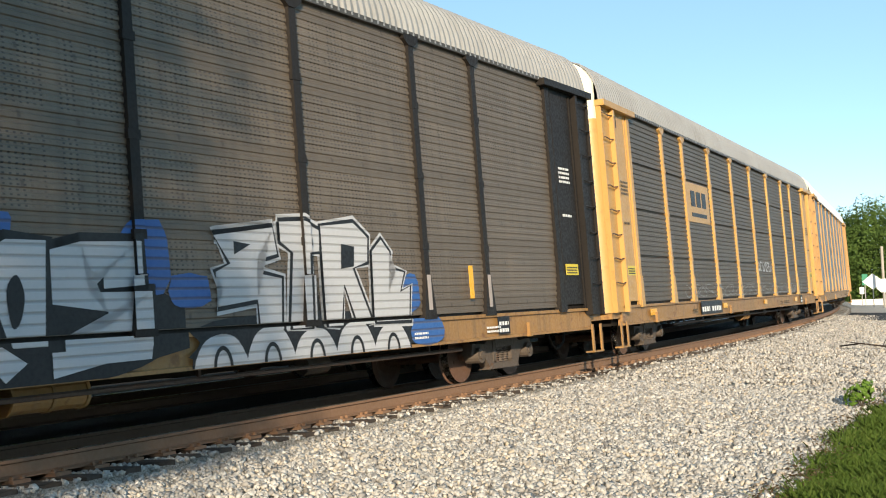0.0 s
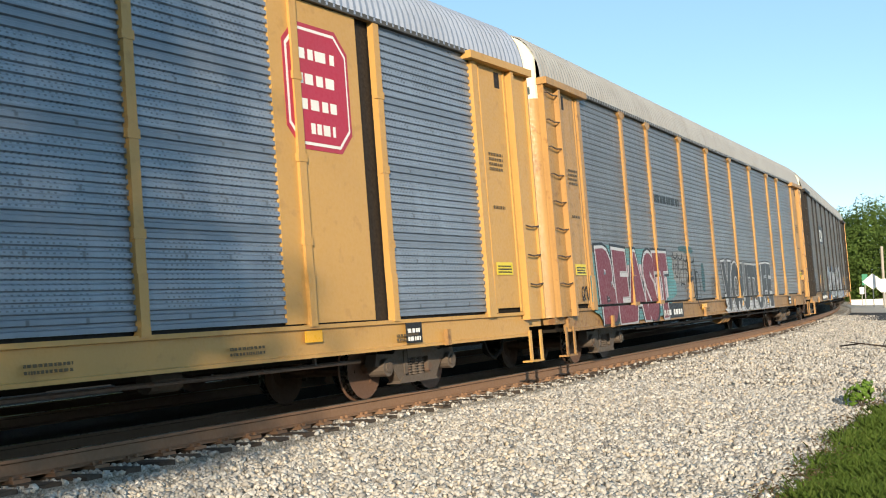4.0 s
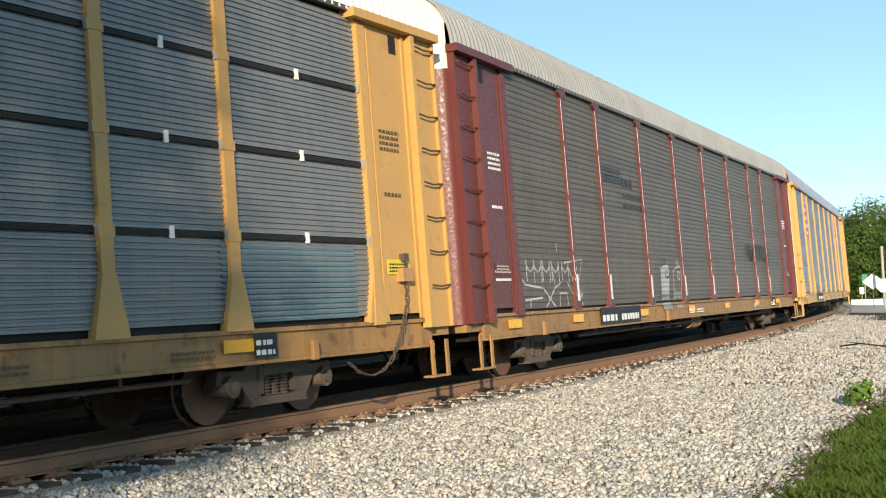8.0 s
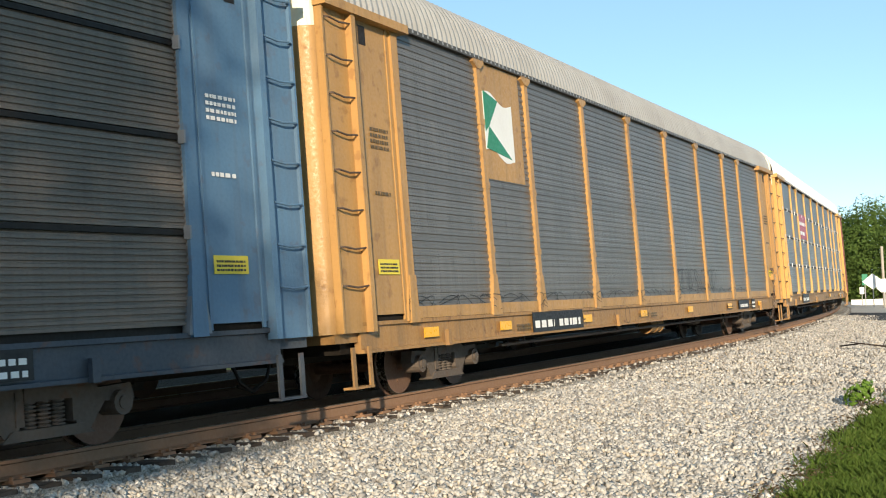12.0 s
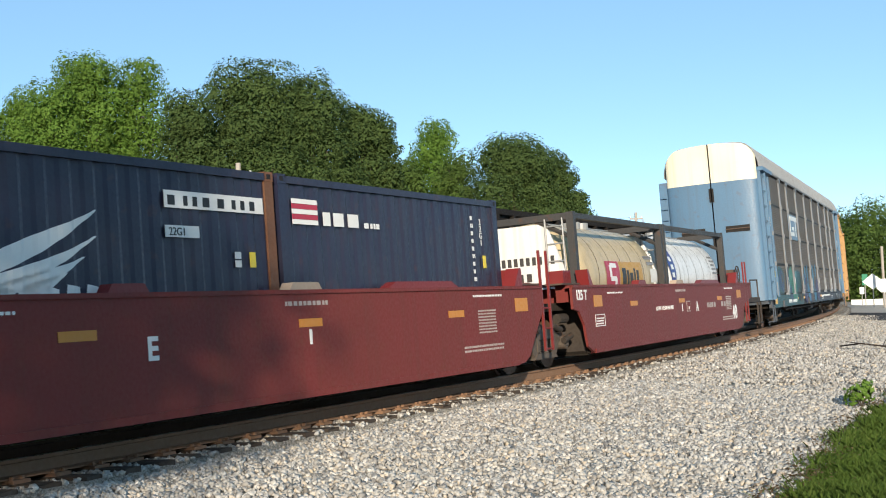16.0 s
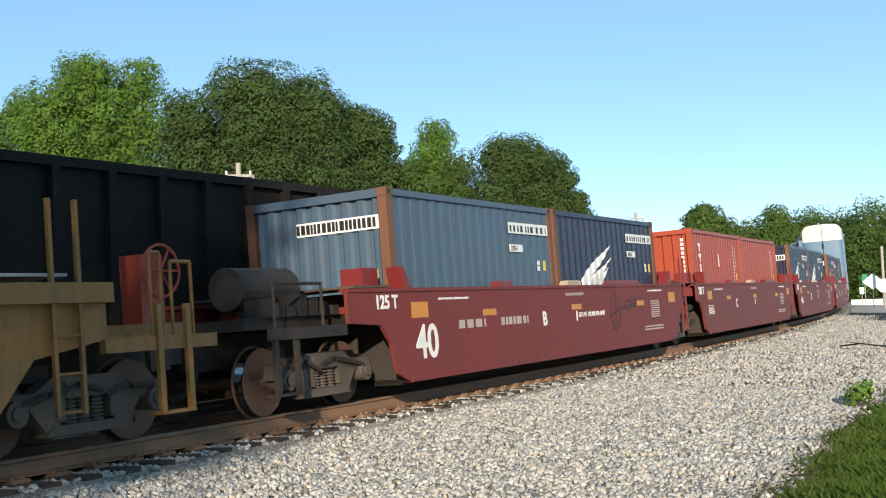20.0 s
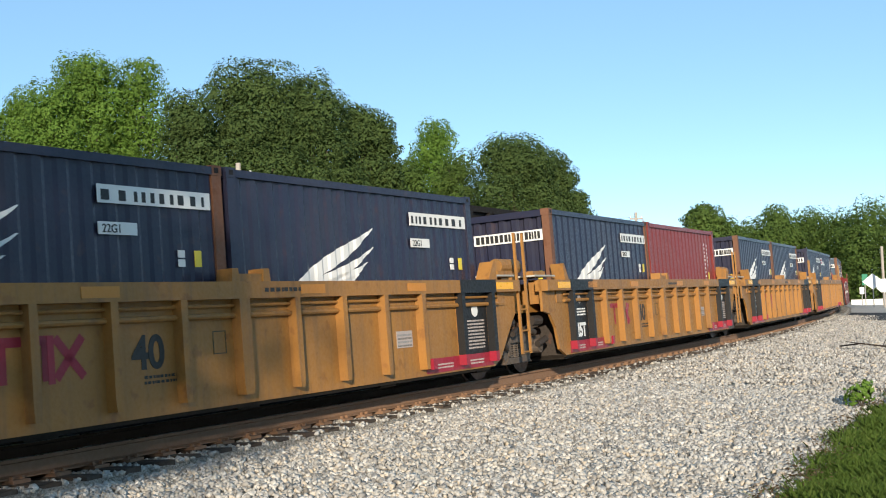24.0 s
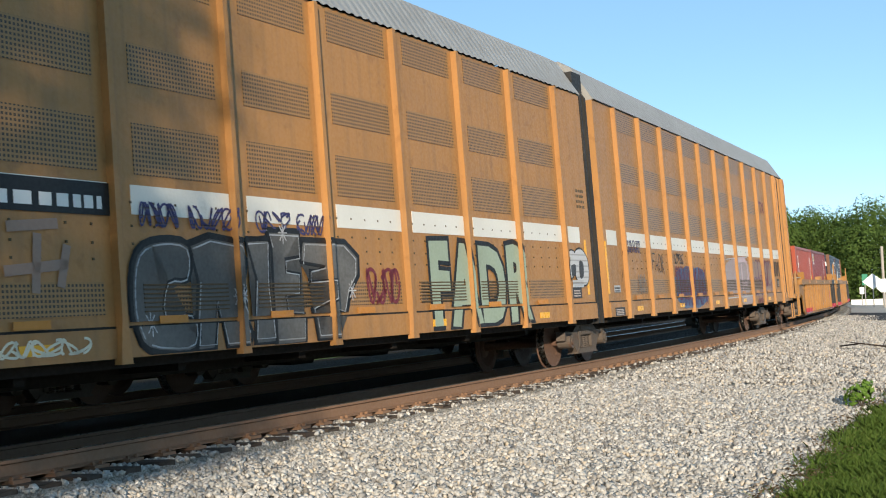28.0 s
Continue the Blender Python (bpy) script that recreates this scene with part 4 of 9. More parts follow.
LEAF_BRIGHT = leaf_material("bright_leaves", (0.10, 0.19, 0.028), (0.135, 0.235, 0.04), (0.17, 0.28, 0.055))
LEAF_DARK = leaf_material("dark_leaves", (0.055, 0.092, 0.028), (0.082, 0.128, 0.038), (0.110, 0.160, 0.048))
LEAF_MID = leaf_material("mid_leaves", (0.07, 0.12, 0.026), (0.10, 0.16, 0.036), (0.13, 0.20, 0.048))
BARK = paint("bark", (0.10, 0.08, 0.06), 0.9, dirt=0.5, bump=0.5)


def leaf_cloud(name, blobs, count, size, material, seed, droop=0.3, fine=False):
    """Many small leaf sprays on and in a set of lumps (x, y, z, rx, ry, rz)."""
    rng = np.random.default_rng(seed)
    bl = np.array(blobs, float)
    area = (bl[:, 3] * bl[:, 4] + bl[:, 4] * bl[:, 5] + bl[:, 3] * bl[:, 5])
    pick = rng.choice(len(bl), count, p=area / area.sum())
    d = rng.normal(size=(count, 3))
    d /= np.linalg.norm(d, axis=1)[:, None]
    amp = 0.7 if fine else 1.0
    lump = 1 + amp * 0.16 * np.sin(5 * d[:, 0] + 3 * pick) + amp * 0.13 * np.sin(7 * d[:, 1] - 2 * pick) + amp * 0.10 * np.sin(9 * d[:, 2] + pick)
    rad = np.where(rng.random(count) < 0.78, rng.uniform(0.82, 1.05, count), rng.uniform(0.35, 0.9, count)) * lump
    c = bl[pick, :3] + d * bl[pick, 3:] * rad[:, None]
    nrm = d * 1.2 + rng.normal(size=(count, 3)) * 0.42
    nrm[:, 2] += droop
    nrm /= np.linalg.norm(nrm, axis=1)[:, None]
    u = np.cross(nrm, rng.normal(size=(count, 3)))
    u /= np.linalg.norm(u, axis=1)[:, None]
    w = np.cross(nrm, u)
    sz = size * rng.uniform(0.55, 1.35, count)[:, None]
    if fine:
        vs = np.stack([c - u * sz, c + u * sz * 0.9 + w * sz * 0.55, c + u * sz * 0.7 - w * sz * 0.65], 1).reshape(-1, 3)
        k = 3
    else:
        q0, q1 = c + w * sz * 0.55 + nrm * sz * 0.18, c - w * sz * 0.55 + nrm * sz * 0.10
        vs = np.stack([c - u * sz, q1, c + u * sz, q0], 1).reshape(-1, 3)
        k = 4
    me = bpy.data.meshes.new(name)
    me.vertices.add(len(vs))
    me.vertices.foreach_set("co", vs.ravel())
    me.loops.add(count * k)
    me.loops.foreach_set("vertex_index", np.arange(count * k))
    me.polygons.add(count)
    me.polygons.foreach_set("loop_start", np.arange(count) * k)
    me.update(calc_edges=True)
    me.materials.append(material)
    return me


def tree(label, x, y, height, width, material, seed, lumps=22, leaves=9000, leaf=0.22, crown_from=0.18, shape=0.5, girth=0.022, fine=False, clump=1.0):
    """Tapered trunk, limbs, and a crown of lumps filled with leaf sprays."""
    rnd = random.Random(seed)
    t = thing("tree", label, "tree", "trees behind the railway")
    t.matrix_basis = Matrix.Translation((x, y, 0))
    bm = bmesh.new()
    r0 = girth * height
    knots = [Vector((0, 0, -0.2))]
    for k in range(1, 7):
        knots.append(Vector((rnd.uniform(-0.2, 0.2), rnd.uniform(-0.2, 0.2), height * 0.13 * k)))
    for k, (p, q) in enumerate(zip(knots, knots[1:])):
        rod(bm, p, q, r0 * (1 - k / 7.5), 9)
    blobs = []
    for k in range(lumps):
        f = (k + 0.5) / lumps
        z = height * (crown_from + (0.93 - crown_from) * f)
        prof = math.sin(math.pi * min(1.0, (f * 0.86 + 0.10)) ** shape) ** 0.75
        a = k * 2.4 + rnd.uniform(-0.5, 0.5)
        rr = width / 2 * prof * rnd.uniform(0.35, 0.82)
        c = Vector((rr * math.cos(a), rr * math.sin(a), z + rnd.uniform(-0.4, 0.4)))
        s = clump * width * rnd.uniform(0.12, 0.21)
        blobs.append((c.x, c.y, c.z, s, s, s * rnd.uniform(0.65, 0.95)))
        b = knots[min(5, 1 + int(f * 5))]
        rod(bm, b, c, r0 * 0.25 * (1.1 - f), 6)
    blobs.append((0, 0, height * (crown_from + 1) / 2, width * 0.26, width * 0.26, height * (0.93 - crown_from) * 0.34))
    part("trunk", bm, BARK, t, "grey brown trunk and limbs")
    part("crown", leaf_cloud("crown", blobs, leaves, leaf, material, seed, fine=fine), material, t, "leafy crown")
    return t


def by_bearing(px, dist):
    """Ground place dist metres off in the direction that lies px along the view's width (0 to 1568)."""
    k = 784 / math.tan(radians(40.9 / 2))
    return (px - 784) / k * dist, dist
# ---------------------------------------------------------------- loose stones of the ballast
def stones(name, s0, s1, l0, l1, per_m2, size, seed, fine=True):
    rng = np.random.default_rng(seed)
    n = int((s1 - s0) * (l1 - l0) * per_m2)
    ss, ll = rng.uniform(s0, s1, n), rng.uniform(l0, l1, n)
    keep = ll < np.array([grass_edge(v) for v in ss]) + 0.10 * rng.normal(size=n) - 0.05
    away = np.abs((ss + 13.75 + 0.2475) % 0.495 - 0.2475)
    keep &= (np.abs(ll) > 1.36) | (away > 0.125) | (l0 < 0)
    ss, ll = ss[keep], ll[keep]
    n = len(ss)
    if fine:
        # broken stone: a skewed block with its corners knocked about
        base = np.array([(x, y, z) for x in (-0.75, 0.75) for y in (-0.75, 0.75) for z in (-0.75, 0.75)], float)
        tri = np.array([(0, 1, 3), (0, 3, 2), (4, 6, 7), (4, 7, 5), (0, 4, 5), (0, 5, 1), (2, 3, 7), (2, 7, 6), (0, 2, 6), (0, 6, 4), (1, 5, 7), (1, 7, 3)])
    else:
        base = np.array([(1, 0, 0), (-1, 0, 0), (0, 1, 0), (0, -1, 0), (0, 0, 1), (0, 0, -1)], float)
        tri = np.array([(0, 2, 4), (2, 1, 4), (1, 3, 4), (3, 0, 4), (2, 0, 5), (1, 2, 5), (3, 1, 5), (0, 3, 5)])
    k = len(base)
    v = base[None] * (1 + rng.uniform(-0.42, 0.30, (n, k, 3)))
    v = v * rng.uniform(0.55, 1.25, (n, 1, 3))
    q = rng.normal(size=(n, 4))
    q /= np.linalg.norm(q, axis=1)[:, None]
    w, x, y, z = q.T
    rot = np.stack([1 - 2 * (y * y + z * z), 2 * (x * y - z * w), 2 * (x * z + y * w), 2 * (x * y + z * w), 1 - 2 * (x * x + z * z), 2 * (y * z - x * w),
                    2 * (x * z - y * w), 2 * (y * z + x * w), 1 - 2 * (x * x + y * y)], 1).reshape(n, 3, 3)
    d = size * rng.uniform(0.55, 1.3, n) / 2
    v = np.einsum("nij,nkj->nki", rot, v) * d[:, None, None]
    a1 = TRACK_PSI - TRACK_K * ss
    cx = (np.cos(a1) - math.cos(TRACK_PSI)) / TRACK_K - TRACK_D * math.cos(TRACK_PSI) + ll * np.cos(a1)
    cy = (math.sin(TRACK_PSI) - np.sin(a1)) / TRACK_K + TRACK_D * math.sin(TRACK_PSI) - ll * np.sin(a1)
    cz = np.array([bed_height(u) for u in ll]) + d * rng.uniform(0.0, 0.7, n) + 0.02 * np.sin(3.1 * ss) * np.sin(2.7 * ll)
    v += np.stack([cx, cy, cz], 1)[:, None]
    f = (tri[None] + (np.arange(n) * k)[:, None, None]).reshape(-1)
    me = bpy.data.meshes.new(name)
    me.vertices.add(n * k)
    me.vertices.foreach_set("co", v.ravel())
    me.loops.add(len(f))
    me.loops.foreach_set("vertex_index", f)
    me.polygons.add(len(f) // 3)
    me.polygons.foreach_set("loop_start", np.arange(len(f) // 3) * 3)
    me.update(calc_edges=True)
    return me


def stone_material():
    m, nt, nd, ln, bs = nodes_of("ballast_stone")
    rp = nd.new("ShaderNodeValToRGB")
    for pos, col in ((0.0, (0.17, 0.16, 0.15)), (0.22, (0.33, 0.315, 0.29)), (0.45, (0.47, 0.445, 0.40)), (0.62, (0.41, 0.40, 0.38)), (0.80, (0.59, 0.56, 0.51)), (0.93, (0.50, 0.41, 0.30))):
        e = rp.color_ramp.elements.new(pos)
        e.color = (*col, 1)
    rp.color_ramp.elements[-1].color = (0.74, 0.71, 0.66, 1)
    rp.color_ramp.elements[0].color = (0.16, 0.145, 0.125, 1)
    ln.new(nd.new("ShaderNodeNewGeometry").outputs["Random Per Island"], rp.inputs[0])
    co = nd.new("ShaderNodeTexCoord").outputs["Object"]
    c = mix(nt, times(nt, noise_mask(nt, co, 60.0, 0.4, 0.7), 0.35), rp.outputs[0], (0.24, 0.21, 0.17))
    c = mix(nt, times(nt, noise_mask(nt, co, 0.5, 0.45, 0.75), 0.15), c, (0.34, 0.29, 0.22))
    ln.new(c, bs.inputs["Base Color"])
    bs.inputs["Roughness"].default_value = 0.85
    return m


STONE = stone_material()
for nm, args, lab in (("ballast_stones", (2.5, 21.0, 0.85, 7.3, 470, 0.056, 21, True), "loose pale grey and tan crushed stones beside the rail"),
                      ("ballast_stones", (21.0, 66.0, 0.9, 7.0, 140, 0.085, 22, False), "loose pale crushed stones further down the line"),
                      ("ballast_stones", (-4.0, 40.0, -0.65, 0.65, 130, 0.075, 23, False), "dusty crushed stones between the rails, darkened for the shade under the cars")):
    me = stones(nm, *args)
    # stones between the rails get the bed colour darkened for shade under the cars
    me.materials.append(SHADE_BED if args[2] < 0 else STONE)
    tagged(new(nm, me), lab, "gravel", kind="stuff")

# brown dead leaves and dirt along the edge of the grass
rng = np.random.default_rng(77)
n = 9000
ss = rng.uniform(2, 30, n)
ll = np.array([grass_edge(v) for v in ss]) + rng.normal(size=n) * 0.16 - 0.02
a1 = TRACK_PSI - TRACK_K * ss
c = np.stack([(np.cos(a1) - math.cos(TRACK_PSI)) / TRACK_K - TRACK_D * math.cos(TRACK_PSI) + ll * np.cos(a1),
              (math.sin(TRACK_PSI) - np.sin(a1)) / TRACK_K + TRACK_D * math.sin(TRACK_PSI) - ll * np.sin(a1), 0.045 + 0.035 * rng.random(n)], 1)
a = rng.uniform(0, 6.283, n)
u = np.stack([np.cos(a), np.sin(a), rng.normal(size=n) * 0.25], 1) * rng.uniform(0.012, 0.035, n)[:, None]
w = np.stack([-np.sin(a), np.cos(a), rng.normal(size=n) * 0.3], 1) * rng.uniform(0.006, 0.018, n)[:, None]
me = bpy.data.meshes.new("leaf_litter")
me.from_pydata(np.stack([c - u, c - w, c + u, c + w], 1).reshape(-1, 3).tolist(), [], (np.arange(n)[:, None] * 4 + np.arange(4)).tolist())
me.materials.append(leaf_material("dead_leaves", (0.10, 0.06, 0.03), (0.17, 0.11, 0.06), (0.26, 0.18, 0.10)))
tagged(new("leaf_litter", me), "brown dead leaves and dirt at the grass edge", "litter", kind="stuff")

build_track("main line track with wooden ties in pale ballast", 0.0, -14.0, 140.0, 150)
build_track("second track behind the main line", TRACK2_L, -60.0, 130.0, 0)

# ---------------------------------------------------------------- grass, weed, litter
GRASS_BLADE = leaf_material("grass_blades", (0.07, 0.118, 0.02), (0.10, 0.165, 0.03), (0.145, 0.185, 0.045))


def grass_field(count, seed):
    rng = np.random.default_rng(seed)
    Y = rng.uniform(9.0, 30.0, count * 4)
    X = Y * rng.uniform(0.22, 0.46, count * 4)
    l = X * math.cos(TRACK_PSI) - Y * math.sin(TRACK_PSI) + TRACK_D
    sdist = X * math.sin(TRACK_PSI) + Y * math.cos(TRACK_PSI)
    l = l + TRACK_K / 2 * sdist ** 2
    edge = np.clip(7.1 - 0.05 * (sdist - 11.0), 6.75, 7.3) + 0.06 * np.sin(sdist * 2.3 + 1) + 0.10 * rng.normal(size=len(Y)) + 0.04
    ok = np.nonzero(l > edge)[0][:count]
    X, Y, n = X[ok], Y[ok], len(ok)
    h = rng.uniform(0.05, 0.14, n) * (1 + 0.4 * np.sin(X * 3.1) * np.sin(Y * 2.3))
    a = rng.uniform(0, 2 * math.pi, n)
    wd = 0.006 + 0.004 * rng.random(n)
    lean = rng.normal(size=(n, 2)) * 0.5 * h[:, None]
    c = np.stack([X, Y, np.zeros(n)], 1)
    u = np.stack([np.cos(a) * wd, np.sin(a) * wd, np.zeros(n)], 1)
    m = c + np.concatenate([lean * 0.35, (h * 0.6)[:, None]], 1)
    t = c + np.concatenate([lean, h[:, None]], 1)
    vs = np.stack([c - u, c + u, m + u * 0.8, t, m - u * 0.8], 1).reshape(-1, 3)
    me = bpy.data.meshes.new("grass")
    me.vertices.add(n * 5)
    me.vertices.foreach_set("co", vs.ravel())
    me.loops.add(n * 5)
    me.loops.foreach_set("vertex_index", np.arange(n * 5))
    me.polygons.add(n)
    me.polygons.foreach_set("loop_start", np.arange(n) * 5)
    me.update(calc_edges=True)
    me.materials.append(GRASS_BLADE)
    return me


tagged(new("grass", grass_field(60000, 31)), "short green lawn grass at the gravel's edge", "grass", kind="stuff")
weed = thing("weed", "leafy green weed at the edge of the gravel", "weed")
weed.matrix_basis = Matrix.Translation((6.27, 18.2, 0.03)) @ Matrix.Scale(1.15, 4)
bm = bmesh.new()
for k in range(9):
    a = k * 0.7
    rod(bm, (0, 0, 0), (0.14 * math.cos(a), 0.12 * math.sin(a), 0.22 + 0.03 * (k % 3)), 0.006, 5)
part("stem", bm, BARK, weed)
part("leaves", leaf_cloud("leaves", [(0, 0, 0.20, 0.17, 0.15, 0.14), (-0.12, 0, 0.12, 0.1, 0.1, 0.09), (0.08, 0.02, 0.28, 0.09, 0.09, 0.08)], 260, 0.04, LEAF_BRIGHT, 41), LEAF_BRIGHT, weed, "fresh green leaves")
DARKWOOD = paint("dark_wood", (0.03, 0.022, 0.018), 0.85, dirt=0.3)
bm = bmesh.new()
rod(bm, (0, 0, -0.03), (0.012, 0, 0.13), 0.012, 6)
rod(bm, (0.01, 0, 0.04), (-0.07, 0.0, 0.075), 0.010, 6)
twig = tagged(new("stick", made("stick", bm, DARKWOOD)), "short dark broken stick standing in the dirt", "stick")
twig.matrix_basis = Matrix.Translation((4.86, 14.75, 0.04))
bm = bmesh.new()
pts = [Vector((-0.9, 0.5, 0.10)), Vector((-0.4, 0.25, 0.16)), Vector((0.1, 0.0, 0.08)), Vector((0.45, -0.35, 0.05)), Vector((0.9, -0.5, 0.03))]
for p, q in zip(pts, pts[1:]):
    rod(bm, p, q, 0.022, 6)
rod(bm, pts[1], (-0.9, 0.0, 0.24), 0.012, 5)
rod(bm, pts[2], (0.3, 0.35, 0.22), 0.012, 5)
branch = tagged(new("branch", made("branch", bm, DARKWOOD)), "dry fallen branch lying on the gravel", "branch")
branch.matrix_basis = Matrix.Translation((11.6, 32.0, 0.16))
bm = bmesh.new()
for k in range(5):
    box(bm, -0.12 + 0.06 * k, -0.05 + 0.06 * k, -0.05, 0.05, 0.01 * (k % 2), 0.04 + 0.02 * (k % 3))
scrap = tagged(new("plastic_scrap", made("plastic_scrap", bm, paint("blue_plastic", (0.22, 0.36, 0.55), 0.4))), "crumpled pale blue plastic scrap in the grass", "litter")
scrap.matrix_basis = Matrix.Translation((6.95, 18.75, 0.03))

# ---------------------------------------------------------------- trees
for px, top, dist, wd, mat, sd, lv, lab in (
        (38, 140, 62, 5.4, LEAF_BRIGHT, 1, 16000, "bright green broadleaf tree with loose crown"),
        (-60, 150, 62, 7.0, LEAF_BRIGHT, 18, 12000, "bright green broadleaf tree with loose crown"),
        (160, 80, 60, 6.8, LEAF_BRIGHT, 2, 26000, "tall bright green broadleaf tree"),
        (98, 118, 58, 5.4, LEAF_BRIGHT, 19, 13000, "small bright green broadleaf tree"),
        (250, 80, 61, 6.2, LEAF_BRIGHT, 3, 15000, "slim bright green broadleaf tree"),
        (452, 104, 57, 9.4, LEAF_DARK, 4, 42000, "big dense dark green oak tree"),
        (338, 150, 54, 5.0, LEAF_DARK, 14, 15000, "low dark green tree with dense crown"),
        (556, 114, 58, 7.6, LEAF_DARK, 20, 24000, "dark green oak tree with dense crown"),
        (640, 158, 60, 5.2, LEAF_DARK, 5, 18000, "dark green oak tree with dense crown"),
        (682, 200, 60, 3.4, LEAF_DARK, 24, 9000, "small dark green tree at the end of the row"),
        (775, 204, 78, 6.2, LEAF_BRIGHT, 6, 16000, "bright green broadleaf tree behind darker ones"),
        (725, 270, 72, 4.5, LEAF_MID, 7, 9000, "green broadleaf tree beside taller ones"),
        (815, 262, 74, 5.0, LEAF_MID, 15, 9000, "green broadleaf tree beside taller ones"),
        (912, 226, 72, 7.8, LEAF_DARK, 8, 26000, "broad dark green tree with dense crown"),
        (985, 262, 74, 5.2, LEAF_DARK, 25, 14000, "dark green tree with dense crown"),
        (1024, 318, 73, 3.2, LEAF_DARK, 26, 6000, "small dark green tree at the row's end"),
        (1250, 356, 120, 5.2, LEAF_MID, 9, 9000, "mid green tree beyond the bend"),
        (1290, 392, 122, 4.5, LEAF_MID, 16, 6000, "mid green tree beyond the bend"),
        (1330, 395, 150, 6.5, LEAF_MID, 27, 6000, "mid green tree in the far tree line"),
        (1378, 362, 150, 7.0, LEAF_MID, 10, 9000, "mid green tree in the far tree line"),
        (1435, 376, 155, 8.0, LEAF_MID, 11, 8000, "mid green tree in the far tree line"),
        (1490, 380, 150, 8.0, LEAF_MID, 12, 8000, "mid green tree in the far tree line"),
        (1550, 364, 145, 9.5, LEAF_MID, 13, 10000, "mid green tree in the far tree line"),
        (1625, 370, 140, 11.0, LEAF_MID, 17, 8000, "mid green tree in the far tree line")):
    x, y = by_bearing(px, dist)
    hor = 441 + 94 - 0.0398 * (px - 784)
    tree(lab, x, y, ((hor - top) / 2103 * dist + EYE_Z) * 0.985, wd * (1.34 if dist < 100 else 1.5), mat, sd, fine=True, leaves=int(lv * (3.2 if dist < 100 else 2.2)), leaf=0.056 + 0.0004 * dist if dist < 100 else 0.17, crown_from=0.10 if dist < 100 else 0.04, lumps=64 if dist < 100 else 34, clump=0.72 if dist < 100 else 1.0)
# a tree behind the camera that shades the near end of the line
for x, y, h, w, sd, lv, cf in ((-5.0, -9.0, 14.4, 6.8, 50, 10000, 0.465), (-13.5, -11.0, 15.0, 9.0, 52, 9000, 0.35), (-24.0, -6.0, 17.0, 11.0, 53, 9000, 0.30)):
    t = tree("leafy green shade tree beside the railway", x, y, h, w, LEAF_MID, sd, girth=0.012, leaves=lv, leaf=0.13, crown_from=cf, lumps=50)
    t["group"] = "shade trees"
# unseen rows added beyond the lawn, to hold back low sky light
for x, y, h, w, sd in ((-34.0, -36.0, 9.0, 12.0, 54), (-17.0, -40.0, 9.5, 13.0, 55), (0.0, -43.0, 9.0, 13.0, 56), (17.0, -44.0, 9.5, 13.0, 57), (34.0, -40.0, 9.0, 12.0, 58),
                       (46.0, -18.0, 12.0, 13.0, 59), (-36.0, -16.0, 18.0, 16.0, 60), (-46.0, 2.0, 18.0, 15.0, 61)):
    t = tree("unseen leafy green tree added beyond the lawn to block low sky light", x, y, h, w, LEAF_MID, sd, leaves=9000, leaf=0.36, crown_from=0.08, lumps=30)
    t["group"] = "shade trees"

# ---------------------------------------------------------------- road crossing, signs, poles
def strip(name, s0, s1, l0, l1, z, material, label, category):
    vs = [beside(s, l, h) for s in (s0, (s0 + s1) / 2, s1) for l, h in ((l0, z), (l0 + 7, 0.08), (l1, 0.05))]
    return tagged(new(name, grid_mesh(name, vs, 3, 3, material)), label, category, kind="structure")


strip("road", 58.0, 73.0, 1.6, 60.0, 0.30, ASPHALT, "dark asphalt approach to the level crossing", "road")
strip("pavement", 73.0, 104.0, 1.6, 70.0, 0.31, CONCRETE, "pale concrete paving beyond the crossing", "pavement")
bm = bmesh.new()
for k in range(10):
    p, q = beside(104, 2.2 + 4.0 * k, 0), beside(104, 6.1 + 4.0 * k, 0)
    d = (q - p).normalized()
    nrm = Vector((-d.y, d.x, 0)) * 0.12
    vv = [bm.verts.new(c + Vector((0, 0, z))) for z in (0.05, 0.72) for c in (p - nrm, q - nrm, q + nrm, p + nrm)]
    for f in ((0, 3, 2, 1), (4, 5, 6, 7), (0, 1, 5, 4), (1, 2, 6, 5), (2, 3, 7, 6), (3, 0, 4, 7)):
        bm.faces.new([vv[i] for i in f])
tagged(new("barrier_wall", made("barrier_wall", bm, WHITE)), "low white painted concrete barrier beside the road", "barrier", kind="structure")
GREEN_SIGN = paint("green_sign_face", (0.02, 0.22, 0.12), 0.4, dirt=0.2)
SIGN_BACK = paint("pale_sign_face", (0.75, 0.76, 0.76), 0.4, dirt=0.15)
POST_GREY = paint("galvanised_post", (0.36, 0.36, 0.35), 0.5, dirt=0.3, metal=0.3)
POLE_WOOD = paint("weathered_pole", (0.42, 0.38, 0.33), 0.85, dirt=0.4, streak=0.4)


